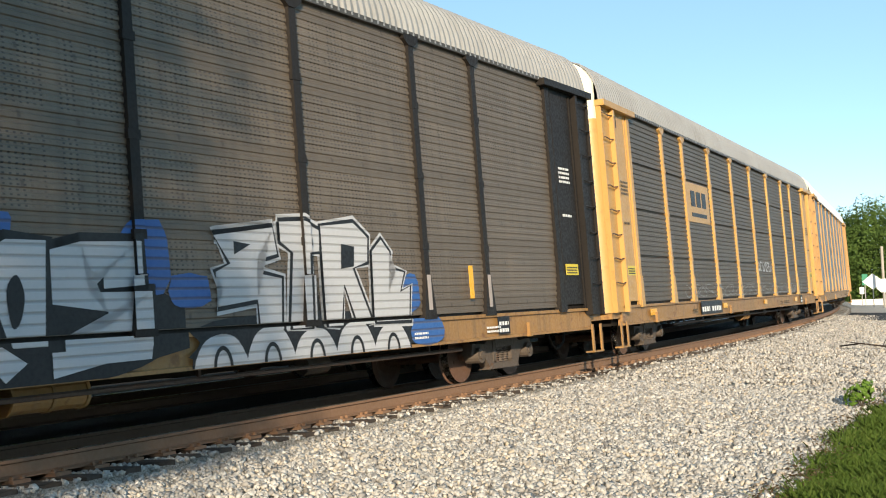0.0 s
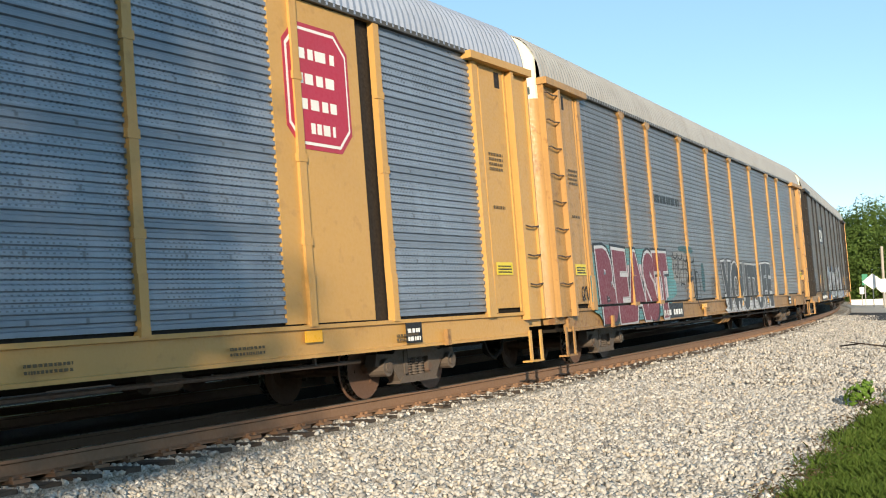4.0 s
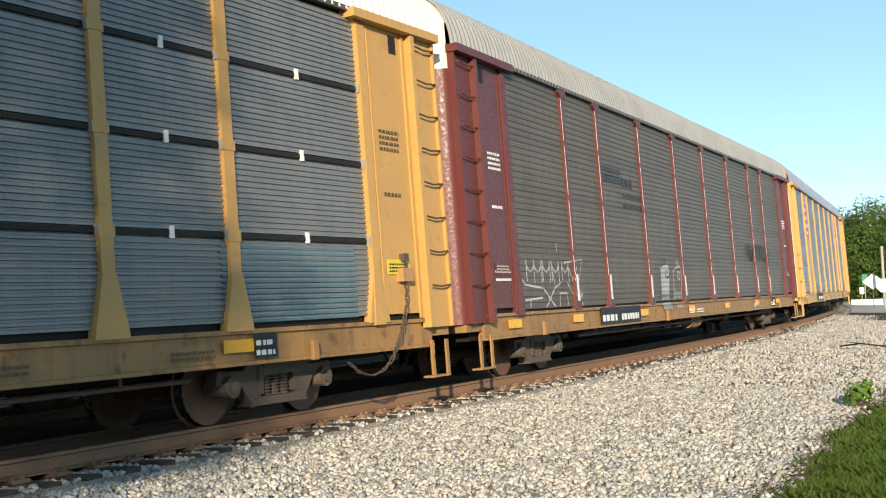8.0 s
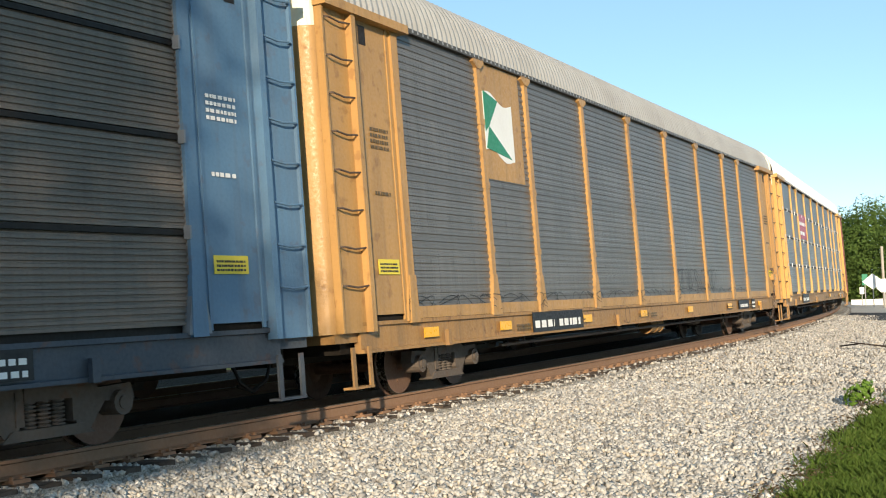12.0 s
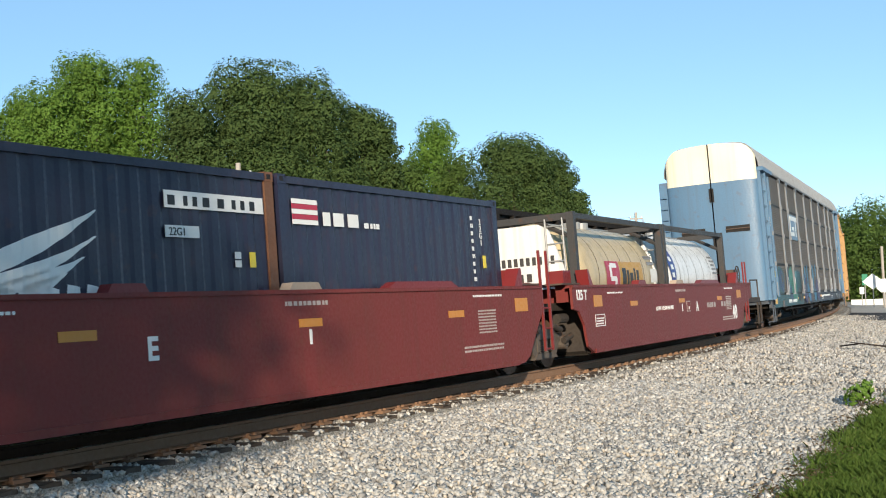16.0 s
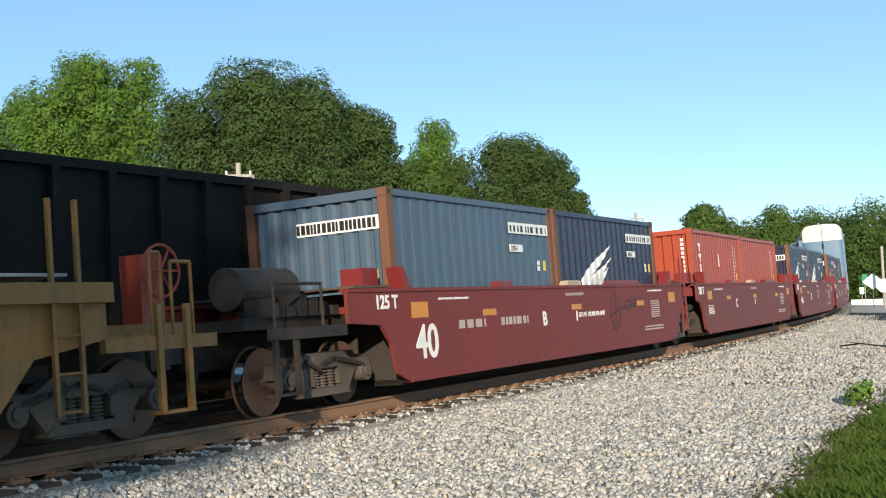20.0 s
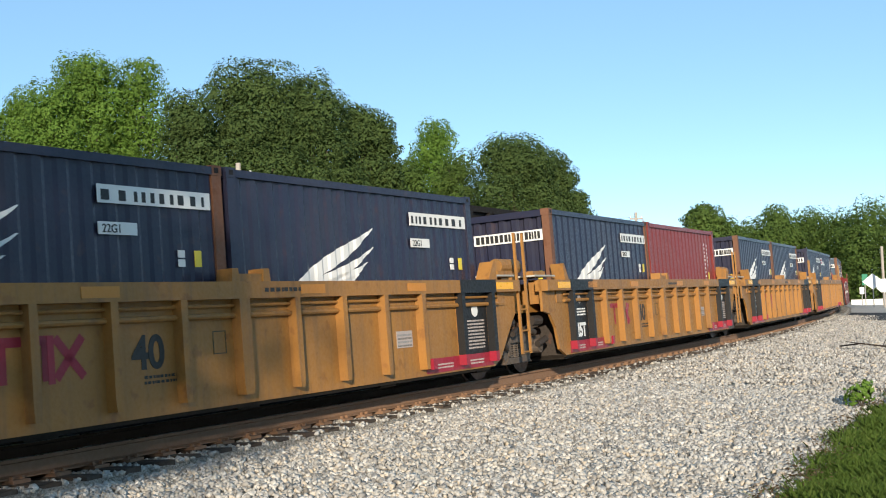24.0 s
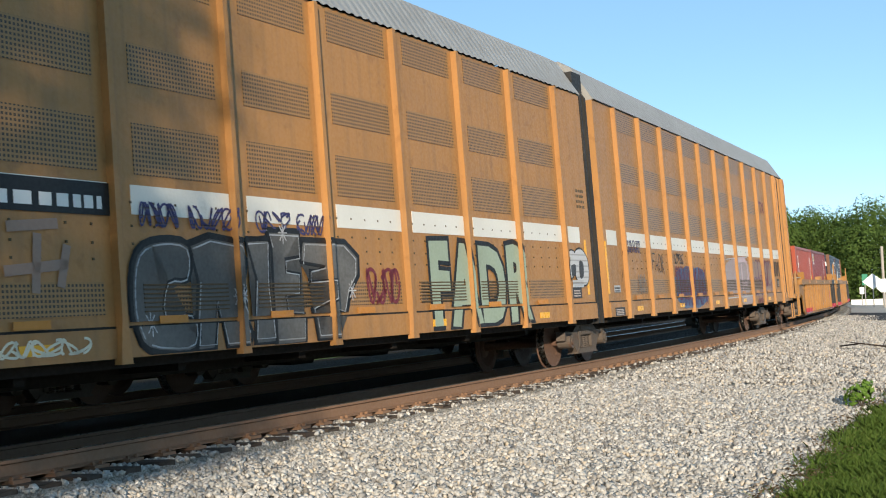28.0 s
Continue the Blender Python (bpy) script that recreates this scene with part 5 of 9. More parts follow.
def sign(label, px, dist, z0, z1, w, shape, material):
    x, y = by_bearing(px, dist)
    t = thing("road_sign", label, "sign", "road signs at the crossing")
    t.matrix_basis = pose(x, y, 0, 0, 0, -math.degrees(math.atan2(x, y)))
    bm = bmesh.new()
    rod(bm, (0, 0.04, 0.2), (0, 0.04, z1 - 0.05), 0.035, 8)
    part("post", bm, POST_GREY, t)
    bm = bmesh.new()
    zc, h = (z0 + z1) / 2, (z1 - z0) / 2
    if shape == 8:
        pts = [(w / 2 * math.cos(a) * 1.08, zc + h * math.sin(a) * 1.08) for a in [math.pi / 8 + k * math.pi / 4 for k in range(8)]]
    elif shape == 4:
        pts = [(0, z0), (w / 2, zc), (0, z1), (-w / 2, zc)]
    else:
        pts = [(-w / 2, z0), (w / 2, z0), (w / 2, z1), (-w / 2, z1)]
    slab(bm, pts, -0.02, 0.01)
    part("plate", bm, material, t)


sign("small green road sign on a steel post", 1527, 92, 1.9, 2.75, 0.42, 0, GREEN_SIGN)
sign("white diamond sign plate on a steel post", 1541, 88, 1.55, 2.75, 1.5, 4, SIGN_BACK)
sign("white octagonal sign plate on a steel post", 1560, 84, 1.35, 2.30, 0.95, 8, SIGN_BACK)
sign("small white sign plate on a steel post", 1521, 95, 1.2, 1.75, 0.35, 0, SIGN_BACK)


def pole(px, top, dist, r, label, arms=True):
    x, y = by_bearing(px, dist)
    hor = 441 + 94 - 0.0398 * (px - 784)
    h = (hor - top) / 2103 * dist + EYE_Z
    t = thing("utility_pole", label, "pole", "utility poles")
    t.matrix_basis = pose(x, y, 0, 0, 0, 12)
    bm = bmesh.new()
    rod(bm, (0, 0, -0.3), (0, 0, h), r, 12)
    part("pole", bm, POLE_WOOD, t)
    if arms:
        bm = boxes((-0.55, 0.55, -0.06, 0.06, h - 0.60, h - 0.48))
        part("crossarm", bm, POLE_WOOD, t)
        for k, xx in enumerate((-0.5, 0.5)):
            bm = bmesh.new()
            rod(bm, (xx, 0, h - 0.48), (xx, 0, h - 0.33), 0.05, 8)
            part("insulator", bm, SIGN_BACK, t)
        bm = bmesh.new()
        rod(bm, (0.62, 0, h - 1.1), (0.62, 0, h - 0.5), 0.05, 8)
        part("transformer_arm", bm, POST_GREY, t)
    return Vector((x, y, h))


tops = [pole(426, 288, 50, 0.11, "weathered wooden utility pole with crossarm"), pole(836, 352, 75, 0.12, "weathered wooden utility pole with crossarm"),
        pole(1128, 376, 100, 0.12, "weathered wooden utility pole"), pole(1560, 436, 86, 0.10, "slim pale lamp pole beside the road", arms=False)]
bm = bmesh.new()
for p, q in zip(tops[:2], tops[1:3]):
    for dz in (-0.35, -1.2):
        prev = None
        for k in range(13):
            u = k / 12
            c = p.lerp(q, u) + Vector((0, 0, dz - 1.2 * 4 * u * (1 - u) * 0.5))
            if prev is not None:
                rod(bm, prev, c, 0.012, 4)
            prev = c
tagged(new("power_line", made("power_line", bm, BLACK)), "thin dark overhead wires between the poles", "wire")
# ---------------------------------------------------------------- the train, front to rear
PANEL_SOOT = perforated("soot_dark_slats", (0.12, 0.10, 0.078), dirt=0.5, amount=0.15, metal=0.1, rough=0.55)
GT_POST = paint("weathered_tan_post", (0.19, 0.205, 0.225), 0.5, dirt=0.5)
GT_SMEAR = paint("brown_smear", (0.13, 0.10, 0.085), 0.6, dirt=0.5)
GT_SILL = paint("grimy_blue_sill", (0.05, 0.065, 0.085), 0.6, dirt=0.6, rust=0.4)
A_FRONT = autorack("yellow autorack with grey panels far down the line", 278.6, YELLOW, PANEL_GREY, SILL_YELLOW, ROOF_GREY)
A_SECOND = autorack("yellow autorack with dark grey panels", 250.2, YELLOW, PANEL_GREY, SILL_YELLOW, ROOF_WHITE)
A_CSX = autorack("yellow autorack with dark sooty slatted panels", 221.7, YELLOW_CLEAN, PANEL_SOOT, SILL_YELLOW, ROOF_GREY, tiers=4, rib=0.105, depth=0.018, gap=0.016)
A_CN = autorack("dark sooty autorack with white lettering shapes and graffiti", 193.5, BLACK, PANEL_DARK, SILL_YELLOW, ROOF_GREY)
A_FX = autorack("yellow autorack with grey panels and large red graffiti", 165.0, YELLOW, PANEL_GREY, SILL_YELLOW, ROOF_GREY)
A_KCS = autorack("yellow autorack with blue grey panels and red badges", 136.85, YELLOW_CLEAN, PANEL_BLUE, YELLOW_CLEAN, ROOF_BLUE, top=YELLOW_CLEAN, door=WHITE, depth=0.03, bays=(1, 7), flare=False, cap=False, climb=2.5)
A_NS = autorack("maroon autorack with brown sooty panels and white graffiti", 108.5, MAROON, PANEL_BROWN, SILL_YELLOW, ROOF_GREY)
A_CP = autorack("yellow autorack with grey slatted panels and red sign", 80.42, YELLOW_CLEAN, PANEL_SLAT, SILL_YELLOW, ROOF_WHITE, flare=0.23, tiers=4, rib=0.066, depth=0.018, gap=0.042)
A_TFM = autorack("yellow autorack with dark grey panels and flag badge", 52.15, YELLOW, PANEL_NEUTRAL, SILL_YELLOW, ROOF_GREY)
A_GT = autorack("blue autorack with weathered brown slatted panels", 24.05, GT_BLUE, PANEL_TAN, GT_SILL, ROOF_GREY, post=GT_POST, tiers=4, rib=0.066, depth=0.018, gap=0.042)

NAVY = paint("navy_container_paint", (0.020, 0.022, 0.046), 0.4, dirt=0.3, rust=0.15)
BLUE2 = paint("faded_blue_container_paint", (0.066, 0.108, 0.155), 0.45, dirt=0.35, rust=0.25)
ORANGE = paint("orange_red_container_paint", (0.36, 0.060, 0.025), 0.45, dirt=0.3, rust=0.2)
CRIMSON = paint("crimson_container_paint", (0.21, 0.028, 0.022), 0.45, dirt=0.3, rust=0.2)
RUSTY = paint("rusty_corner_post", (0.17, 0.075, 0.040), 0.7, dirt=0.5, rust=0.8)
RED_W = [-0.05, -15.68, -31.22, -46.74, -62.36]
YEL_W = [-81.87, -97.57, -112.97, -128.35, -143.82]
RED_UNITS = [well_unit(p, WELL_RED, True, i == 0, i == 4) for i, p in enumerate(RED_W)]
YEL_UNITS = [well_unit(p, WELL_YELLOW, False, i == 0, i == 4) for i, p in enumerate(YEL_W)]
BOXES = {}
for key, place, slot, col, corner, lab in (
        ("E1", RED_W[1], 1, NAVY, None, "navy blue container with striped flag mark"),
        ("E2", RED_W[1], -1, NAVY, RUSTY, "navy blue container with white wing mark"),
        ("D1", RED_W[2], 1, NAVY, None, "navy blue container with white wing mark"),
        ("D2", RED_W[2], -1, NAVY, RUSTY, "navy blue container with rusty corner post"),
        ("C1", RED_W[3], 1, ORANGE, None, "orange red corrugated container"),
        ("C2", RED_W[3], -1, ORANGE, None, "orange red container with upright white letters"),
        ("B1", RED_W[4], 1, NAVY, RUSTY, "navy blue container with white wing mark"),
        ("B2", RED_W[4], -1, BLUE2, RUSTY, "faded light blue container with rusty corner post"),
        ("Y11", YEL_W[0], 1, NAVY, None, "navy blue container with striped flag mark"),
        ("Y12", YEL_W[0], -1, NAVY, None, "navy blue container with white wing mark"),
        ("Y21", YEL_W[1], 1, NAVY, RUSTY, "navy blue container with white wing mark"),
        ("Y22", YEL_W[1], -1, NAVY, RUSTY, "navy blue container with white wing mark"),
        ("Y31", YEL_W[2], 1, CRIMSON, None, "plain crimson corrugated steel container"),
        ("Y32", YEL_W[2], -1, NAVY, RUSTY, "navy blue container with rusty corner post"),
        ("Y41", YEL_W[3], 1, NAVY, None, "navy blue container with white wing mark"),
        ("Y42", YEL_W[3], -1, NAVY, RUSTY, "navy blue container with white wing mark"),
        ("Y51", YEL_W[4], 1, CRIMSON, None, "crimson container with blue badge"),
        ("Y52", YEL_W[4], -1, ORANGE, None, "orange red container with upright white letters")):
    BOXES[key] = container(lab, place, slot, col, corner)
# ---------------------------------------------------------------- tank containers in the first well
TANK_WHITE = paint("white_tank_cladding", (0.74, 0.73, 0.70), 0.35, dirt=0.25, streak=0.3)
TANK_CREAM = paint("cream_tank_cladding", (0.55, 0.43, 0.25), 0.4, dirt=0.35, streak=0.35)
DARK_FRAME = paint("dark_tank_frame", (0.045, 0.043, 0.042), 0.6, dirt=0.4, rust=0.3)


def tank(label, place, slot, skin):
    c = thing("tank_container", label, "container", "tank containers on the well car")
    h = CL / 2
    zc, r = 1.35, 1.14
    bm = bmesh.new()
    n = 40
    prof = [(-h + 0.30, 0.55), (-h + 0.36, 0.85), (-h + 0.50, 1.04), (-h + 0.72, r)]
    for k in range(1, 8):
        x = -h + 0.72 + k * (CL - 1.44) / 8
        prof += [(x, r)]
    prof += [(h - 0.72, r), (h - 0.50, 1.04), (h - 0.36, 0.85), (h - 0.30, 0.55)]
    rings = [[bm.verts.new((x, rr * math.cos(2 * math.pi * i / n), zc + rr * math.sin(2 * math.pi * i / n))) for i in range(n)] for x, rr in prof]
    bm.faces.new(rings[0])
    bm.faces.new(rings[-1][::-1])
    for a, b in zip(rings, rings[1:]):
        for i in range(n):
            bm.faces.new((a[i], a[(i + 1) % n], b[(i + 1) % n], b[i]))
    part("tank", bm, skin, c, "smooth clad cylindrical tank", smooth=True)
    for k in range(1, 6):
        x = -h + 0.72 + k * (CL - 1.44) / 6
        bm = bmesh.new()
        ra, rb = [[bm.verts.new((xx, (r + 0.004) * math.cos(2 * math.pi * i / n), zc + (r + 0.004) * math.sin(2 * math.pi * i / n))) for i in range(n)] for xx in (x - 0.012, x + 0.012)]
        for i in range(n):
            bm.faces.new((ra[i], ra[(i + 1) % n], rb[(i + 1) % n], rb[i]))
        part("strap", bm, STEEL, c, "thin dark strap")
    for e in (-1, 1):
        for sgn in (-1, 1):
            part("corner_post", boxes((*sorted((e * (h - 0.15), e * h)), *sorted((sgn * (CW - 0.15), sgn * CW)), 0, CH)), DARK_FRAME, c)
            for za, zb in ((CH - 0.5, CH - 0.08), (0.5, 0.08)):
                bm = bmesh.new()
                rod(bm, (e * (h - 0.08), sgn * (CW - 0.08), za), (e * (h - 0.08), sgn * 0.35, zb), 0.05, 6)
                part("brace", bm, DARK_FRAME, c)
        for z in (0.01, CH - 0.14):
            part("end_beam", boxes((*sorted((e * (h - 0.13), e * (h - 0.01))), -CW + 0.15, CW - 0.15, z, z + 0.13)), DARK_FRAME, c)
    for sgn in (-1, 1):
        part("top_rail", boxes((-h + 0.15, h - 0.15, *sorted((sgn * (CW - 0.11), sgn * (CW - 0.01))), CH - 0.13, CH - 0.02)), DARK_FRAME, c)
        part("bottom_rail", boxes((-h + 0.15, h - 0.15, *sorted((sgn * (CW - 0.11), sgn * (CW - 0.01))), 0.02, 0.14)), DARK_FRAME, c)
    bm = boxes((-h + 0.2, h - 0.2, 0.05, 0.5, CH - 0.06, CH - 0.03))
    part("walkway", bm, POST_GREY, c, "grated top walkway")
    bm = bmesh.new()
    for xx in (-0.25, 0.25):
        rod(bm, (xx, -0.15, zc + r - 0.05), (xx, -0.15, zc + r + 0.10), 0.2, 14)
    part("hatch", bm, POST_GREY, c)
    bm = bmesh.new()
    for yy in (0.62, 0.98):
        rod(bm, (-h + 0.02, -yy, 0.1), (-h + 0.02, -yy, CH - 0.1), 0.02, 6)
    for k in range(7):
        rod(bm, (-h + 0.02, -0.62, 0.3 + 0.34 * k), (-h + 0.02, -0.98, 0.3 + 0.34 * k), 0.016, 6)
    part("ladder", bm, POST_GREY, c, "steel end ladder")
    bm = bmesh.new()
    slab_yz = [(-0.62, CH - 0.18), (0.62, CH - 0.18), (1.02, 1.3), (1.02, 0.3), (-1.02, 0.3), (-1.02, 1.3)]
    prism_x(bm, slab_yz, -h + 0.05, -h + 0.10)
    part("end_shield", bm, TANK_WHITE, c, "white end shield plate")
    for z, y0, y1, nb in ((1.62, -0.75, 0.55, 10), (1.30, -0.25, 0.45, 4)):
        bm = bmesh.new()
        for k in range(nb):
            y = y0 + (y1 - y0) * k / nb
            box(bm, -h + 0.042, -h + 0.05, y, y + (y1 - y0) / nb * 0.6, z, z + 0.16)
        tagged(part("code", bm, DARK_FRAME, c, "black lettering, unreadable"), kind="stuff")
    MOVERS.append((c, place + slot * 3.07, 0.0, C_Z, place, slot * 3.07))
    return c


T_FRONT = tank("white tank container with blue badge in dark frame", RED_W[0], 1, TANK_WHITE)
T_REAR = tank("cream tank container in dark steel frame", RED_W[0], -1, TANK_CREAM)

# ---------------------------------------------------------------- articulated tall autorack at the rear
AM_Y = paint("tall_autorack_yellow", (0.41, 0.200, 0.064), 0.5, dirt=0.35, rust=0.2, streak=0.3)
AM_HOLES = perforated("punched_yellow_sheet", (0.34, 0.175, 0.054), hole=(0.02, 0.014, 0.01), pitch=0.048, dirt=0.2, metal=0.0, amount=0.95, whole=True)
# dark brown for the painted slot shade and for the rivets
LOUVRE = paint("slot_shade_and_rivet_brown", (0.10, 0.065, 0.03), 0.7, dirt=0.3)
BELLOWS = paint("black_rubber_bellows", (0.018, 0.017, 0.016), 0.6, dirt=0.3)
AM_EAVE, AM_SILL = 5.22, 0.90


def tall_autorack(label, mid, x0, x1, front_end, rear_end, xs, shut=()):
    """One unit of the articulated autorack; it reaches from x0 to x1 about its train place mid."""
    car = thing("tall_autorack", label, "railcar", "articulated autorack units")
    part("body", boxes((x0, x1, -1.44, 1.46, AM_SILL, AM_EAVE)), AM_Y, car, "yellow steel body with flat sides")
    prof = [(-1.48, AM_EAVE), (-1.44, AM_EAVE + 0.05), (-1.05, AM_EAVE + 0.70), (-0.80, AM_EAVE + 0.86), (0.80, AM_EAVE + 0.86), (1.05, AM_EAVE + 0.70), (1.44, AM_EAVE + 0.05), (1.48, AM_EAVE)]
    n = int((x1 - x0) / 0.05)
    vs = []
    for i in range(n + 1):
        up = (0.0, 0.02, 0.02, 0.0)[i % 4]
        for y, z in prof:
            vs.append((x0 + (x1 - x0) * i / n, y, z + up))
    part("roof", grid_mesh("roof", vs, n + 1, len(prof), ROOF_GREY), ROOF_GREY, car, "ribbed grey roof")
    for e, fin in ((1, front_end), (-1, rear_end)):
        bm = bmesh.new()
        prism_x(bm, prof[::-1], *((x1 - 0.02, x1) if e > 0 else (x0, x0 + 0.02)))
        part("gable", bm, ROOF_GREY, car)
    bm = boxes((x0, x1, -1.47, -1.40, AM_SILL, AM_SILL + 0.29), (x0, x1, 1.40, 1.47, AM_SILL, AM_SILL + 0.29))
    part("side_sill", bm, AM_Y, car)
    part("sill_gap", boxes((x0, x1, -1.452, -1.438, AM_SILL + 0.29, AM_SILL + 0.315)), BLACK, car, "dark gap above the sill")
    bm = boxes((x0 + 0.2, x1 - 0.2, -0.35, 0.35, 0.66, 0.9), (x0 + 0.2, x1 - 0.2, -1.3, 1.3, 0.80, 0.90))
    part("underframe", bm, UNDER, car)
    for x in np.arange(x0 + 3, x1 - 2, 2.2):
        part("crossbearer", boxes((x - 0.06, x + 0.06, -1.2, 1.2, 0.72, 0.797)), UNDER, car)
    # posts and the bays between them
    bm = bmesh.new()
    slab(bm, [(-0.078, AM_SILL - 0.06), (0.078, AM_SILL - 0.06), (0.038, AM_SILL + 0.4), (0.038, AM_EAVE - 0.02), (-0.038, AM_EAVE - 0.02), (-0.038, AM_SILL + 0.4)], -1.535, -1.44)
    pm = made("post", bm, AM_Y)
    for x in xs:
        part("post", pm, AM_Y, car, at=(x, 0, 0))
    louvres = {}
    for i, (a, b) in enumerate(zip(xs, xs[1:])):
        w = round(b - a, 2)
        if w not in louvres:
            louvres[w] = ([made("louvre", boxes((0.0, w - 0.50, -1.446, -1.438, 0.0, h)), AM_HOLES) for h in (0.32, 0.53, 0.42, 0.42)], made("white_stripe", boxes((0.0, w - 0.32, -1.447, -1.438, 0.0, 0.30)), WHITE))
        sl, wm = louvres[w]
        part("white_stripe", wm, WHITE, car, at=(a + 0.27, 0, 2.33))
        if i not in shut:
            for z, me in zip((1.33, 2.74, 3.68, 4.76), sl):
                part("louvre", me, AM_HOLES, car, "panel of small punched ventilation holes", at=(a + 0.34, 0, z))
        patch("reflector", car, REFLECT_OLD, a + 0.55, a + 0.98, 1.22, 1.30, y=-1.475)
    for e, fin in ((1, front_end), (-1, rear_end)):
        if fin:
            h = x1 if e > 0 else -x0
            part("end_door", boxes((*sorted((e * h, e * (h + 0.12))), -1.40, 1.40, 0.98, AM_EAVE - 0.02)), AM_Y, car, "yellow end doors")
            ladder(car, min(e * (h - 0.48), e * (h + 0.02)), AM_Y, z1=AM_EAVE - 0.05, w=0.50, inner=-e)
            part("corner_gap", boxes((*sorted((e * (h - 0.92), e * (h - 0.84))), -1.452, -1.44, 1.0, AM_EAVE - 0.05)), BLACK, car)
            for k, d in ((1.25, 0.05), (0.78, 0.07), (0.60, 0.05)):
                part("corner_bar", boxes((*sorted((e * (h - k), e * (h - k + 0.06))), -1.44 - d, -1.435, 1.0, AM_EAVE - 0.05)), AM_Y, car)
            sill_step(car, e * (h - 0.35), AM_Y)
            add_truck(car, e * (h - 3.9))
            add_coupler(car, e * (h + 0.05), e)
    MOVERS.append((car, mid, 7.5))
    return car, xs, x1


AM1, AM1_X, AM1_H = tall_autorack("tall yellow articulated autorack with white stripe and graffiti", -163.98, -11.1, 9.75, True, None,
    [-9.89, -8.15, -6.38, -4.51, -2.69, -0.90, 0.84, 2.9, 4.7, 6.36, 7.97], (8, 9))
AM2, AM2_X, AM2_H = tall_autorack("tall yellow articulated autorack with grey graffiti", -184.845, -9.725, 9.20, None, True,
    [-9.0, -7.2, -5.35, -3.48, -1.61, 0.22, 2.14, 4.03, 5.9, 7.85])
bel = thing("bellows", "black pleated rubber bellows joining two autoracks", "bellows")
bm = bmesh.new()
for k in range(5):
    x = -0.24 + 0.12 * k
    pr = [(-1.46, 0.8), (-1.46, AM_EAVE), (-1.0, AM_EAVE + 0.68), (1.0, AM_EAVE + 0.68), (1.46, AM_EAVE), (1.46, 0.8)]
    prism_x(bm, [(y * (1.0 if k % 2 else 0.95), z) for y, z in pr][::-1], x - 0.035, x + 0.035)
box(bm, -0.25, 0.25, -1.36, 1.3, 0.8, AM_EAVE + 0.5)
part("folds", bm, BELLOWS, bel, "pleated black rubber folds")
add_truck(bel, 0.0, 0.457)
MOVERS.append((bel, -175.38, 1.0))

# ---------------------------------------------------------------- dark hoppers creeping the other way on the second track
HOPPER = paint("sooty_black_steel", (0.019, 0.016, 0.014), 0.75, dirt=0.5, dirt_color=(0.028, 0.022, 0.018), rust=0.08, spec=0.15)
HOPPERS = []


def hopper(s20):
    car = thing("hopper_railcar", "sooty black ribbed steel hopper railcar", "railcar", "hopper railcars on the second track")
    h, y, top, bot = 7.6, 1.55, 3.62, 1.25
    bm = boxes((-h, h, -y, y, bot, top - 0.1))
    part("body", bm, HOPPER, car)
    bm = boxes((-h - 0.06, h + 0.06, -y - 0.10, y + 0.10, top - 0.14, top))
    part("top_chord", bm, HOPPER, car)
    bm = boxes((-h - 0.06, h + 0.06, -y - 0.08, y + 0.08, bot - 0.1, bot + 0.08))
    part("bottom_chord", bm, HOPPER, car)
    bm = bmesh.new()
    box(bm, -0.08, 0.08, -y - 0.12, -y, bot, top - 0.12)
    rm = made("rib", bm, HOPPER)
    n = 14
    for i in range(n + 1):
        part("rib", rm, HOPPER, car, at=(-h + 0.1 + i * (2 * h - 0.2) / n, 0, 0))
    for x in (-4.2, -1.4, 1.4, 4.2):
        bm = bmesh.new()
        slab(bm, [(x - 0.35, 0.35), (x + 0.35, 0.35), (x + 1.2, bot), (x - 1.2, bot)], -1.2, 1.2)
        part("hopper_chute", bm, HOPPER, car)
    for e in (-1, 1):
        add_truck(car, e * 6.2, 0.42, SLOW_WHEELS)
        add_coupler(car, e * (h + 0.05), e)
    bars("lettering", 2, WHITE, car, 5.6, 2.9, -y - 0.003, 0.7, 0.35, 3, "worn white lettering, unreadable")
    HOPPERS.append((car, s20))


for k in range(4):
    hopper(12.55 + 16.3 * (k - 2))
# ---------------------------------------------------------------- paint marks, badges and graffiti
INK = paint("black_spray_paint", (0.012, 0.012, 0.013), 0.55, dirt=0.1, bump=0.03)
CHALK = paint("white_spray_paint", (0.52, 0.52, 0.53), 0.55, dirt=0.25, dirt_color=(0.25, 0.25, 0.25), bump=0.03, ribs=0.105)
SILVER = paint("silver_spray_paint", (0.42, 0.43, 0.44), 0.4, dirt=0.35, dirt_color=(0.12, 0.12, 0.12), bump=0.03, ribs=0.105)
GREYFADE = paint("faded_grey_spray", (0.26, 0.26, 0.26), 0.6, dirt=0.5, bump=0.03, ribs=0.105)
GREY_SHADE = paint("shaded_grey_spray", (0.085, 0.080, 0.075), 0.55, dirt=0.9, dirt_color=(0.30, 0.29, 0.27), bump=0.03)
MAROON_SPRAY = paint("maroon_spray_paint", (0.17, 0.022, 0.035), 0.5, dirt=0.3, bump=0.03)
PINK = paint("pale_pink_spray", (0.55, 0.42, 0.45), 0.55, dirt=0.4, bump=0.03)
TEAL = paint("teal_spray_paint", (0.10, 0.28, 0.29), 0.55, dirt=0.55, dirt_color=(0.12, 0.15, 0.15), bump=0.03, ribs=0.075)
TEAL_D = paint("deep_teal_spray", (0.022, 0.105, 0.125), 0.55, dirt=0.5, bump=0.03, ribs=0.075)
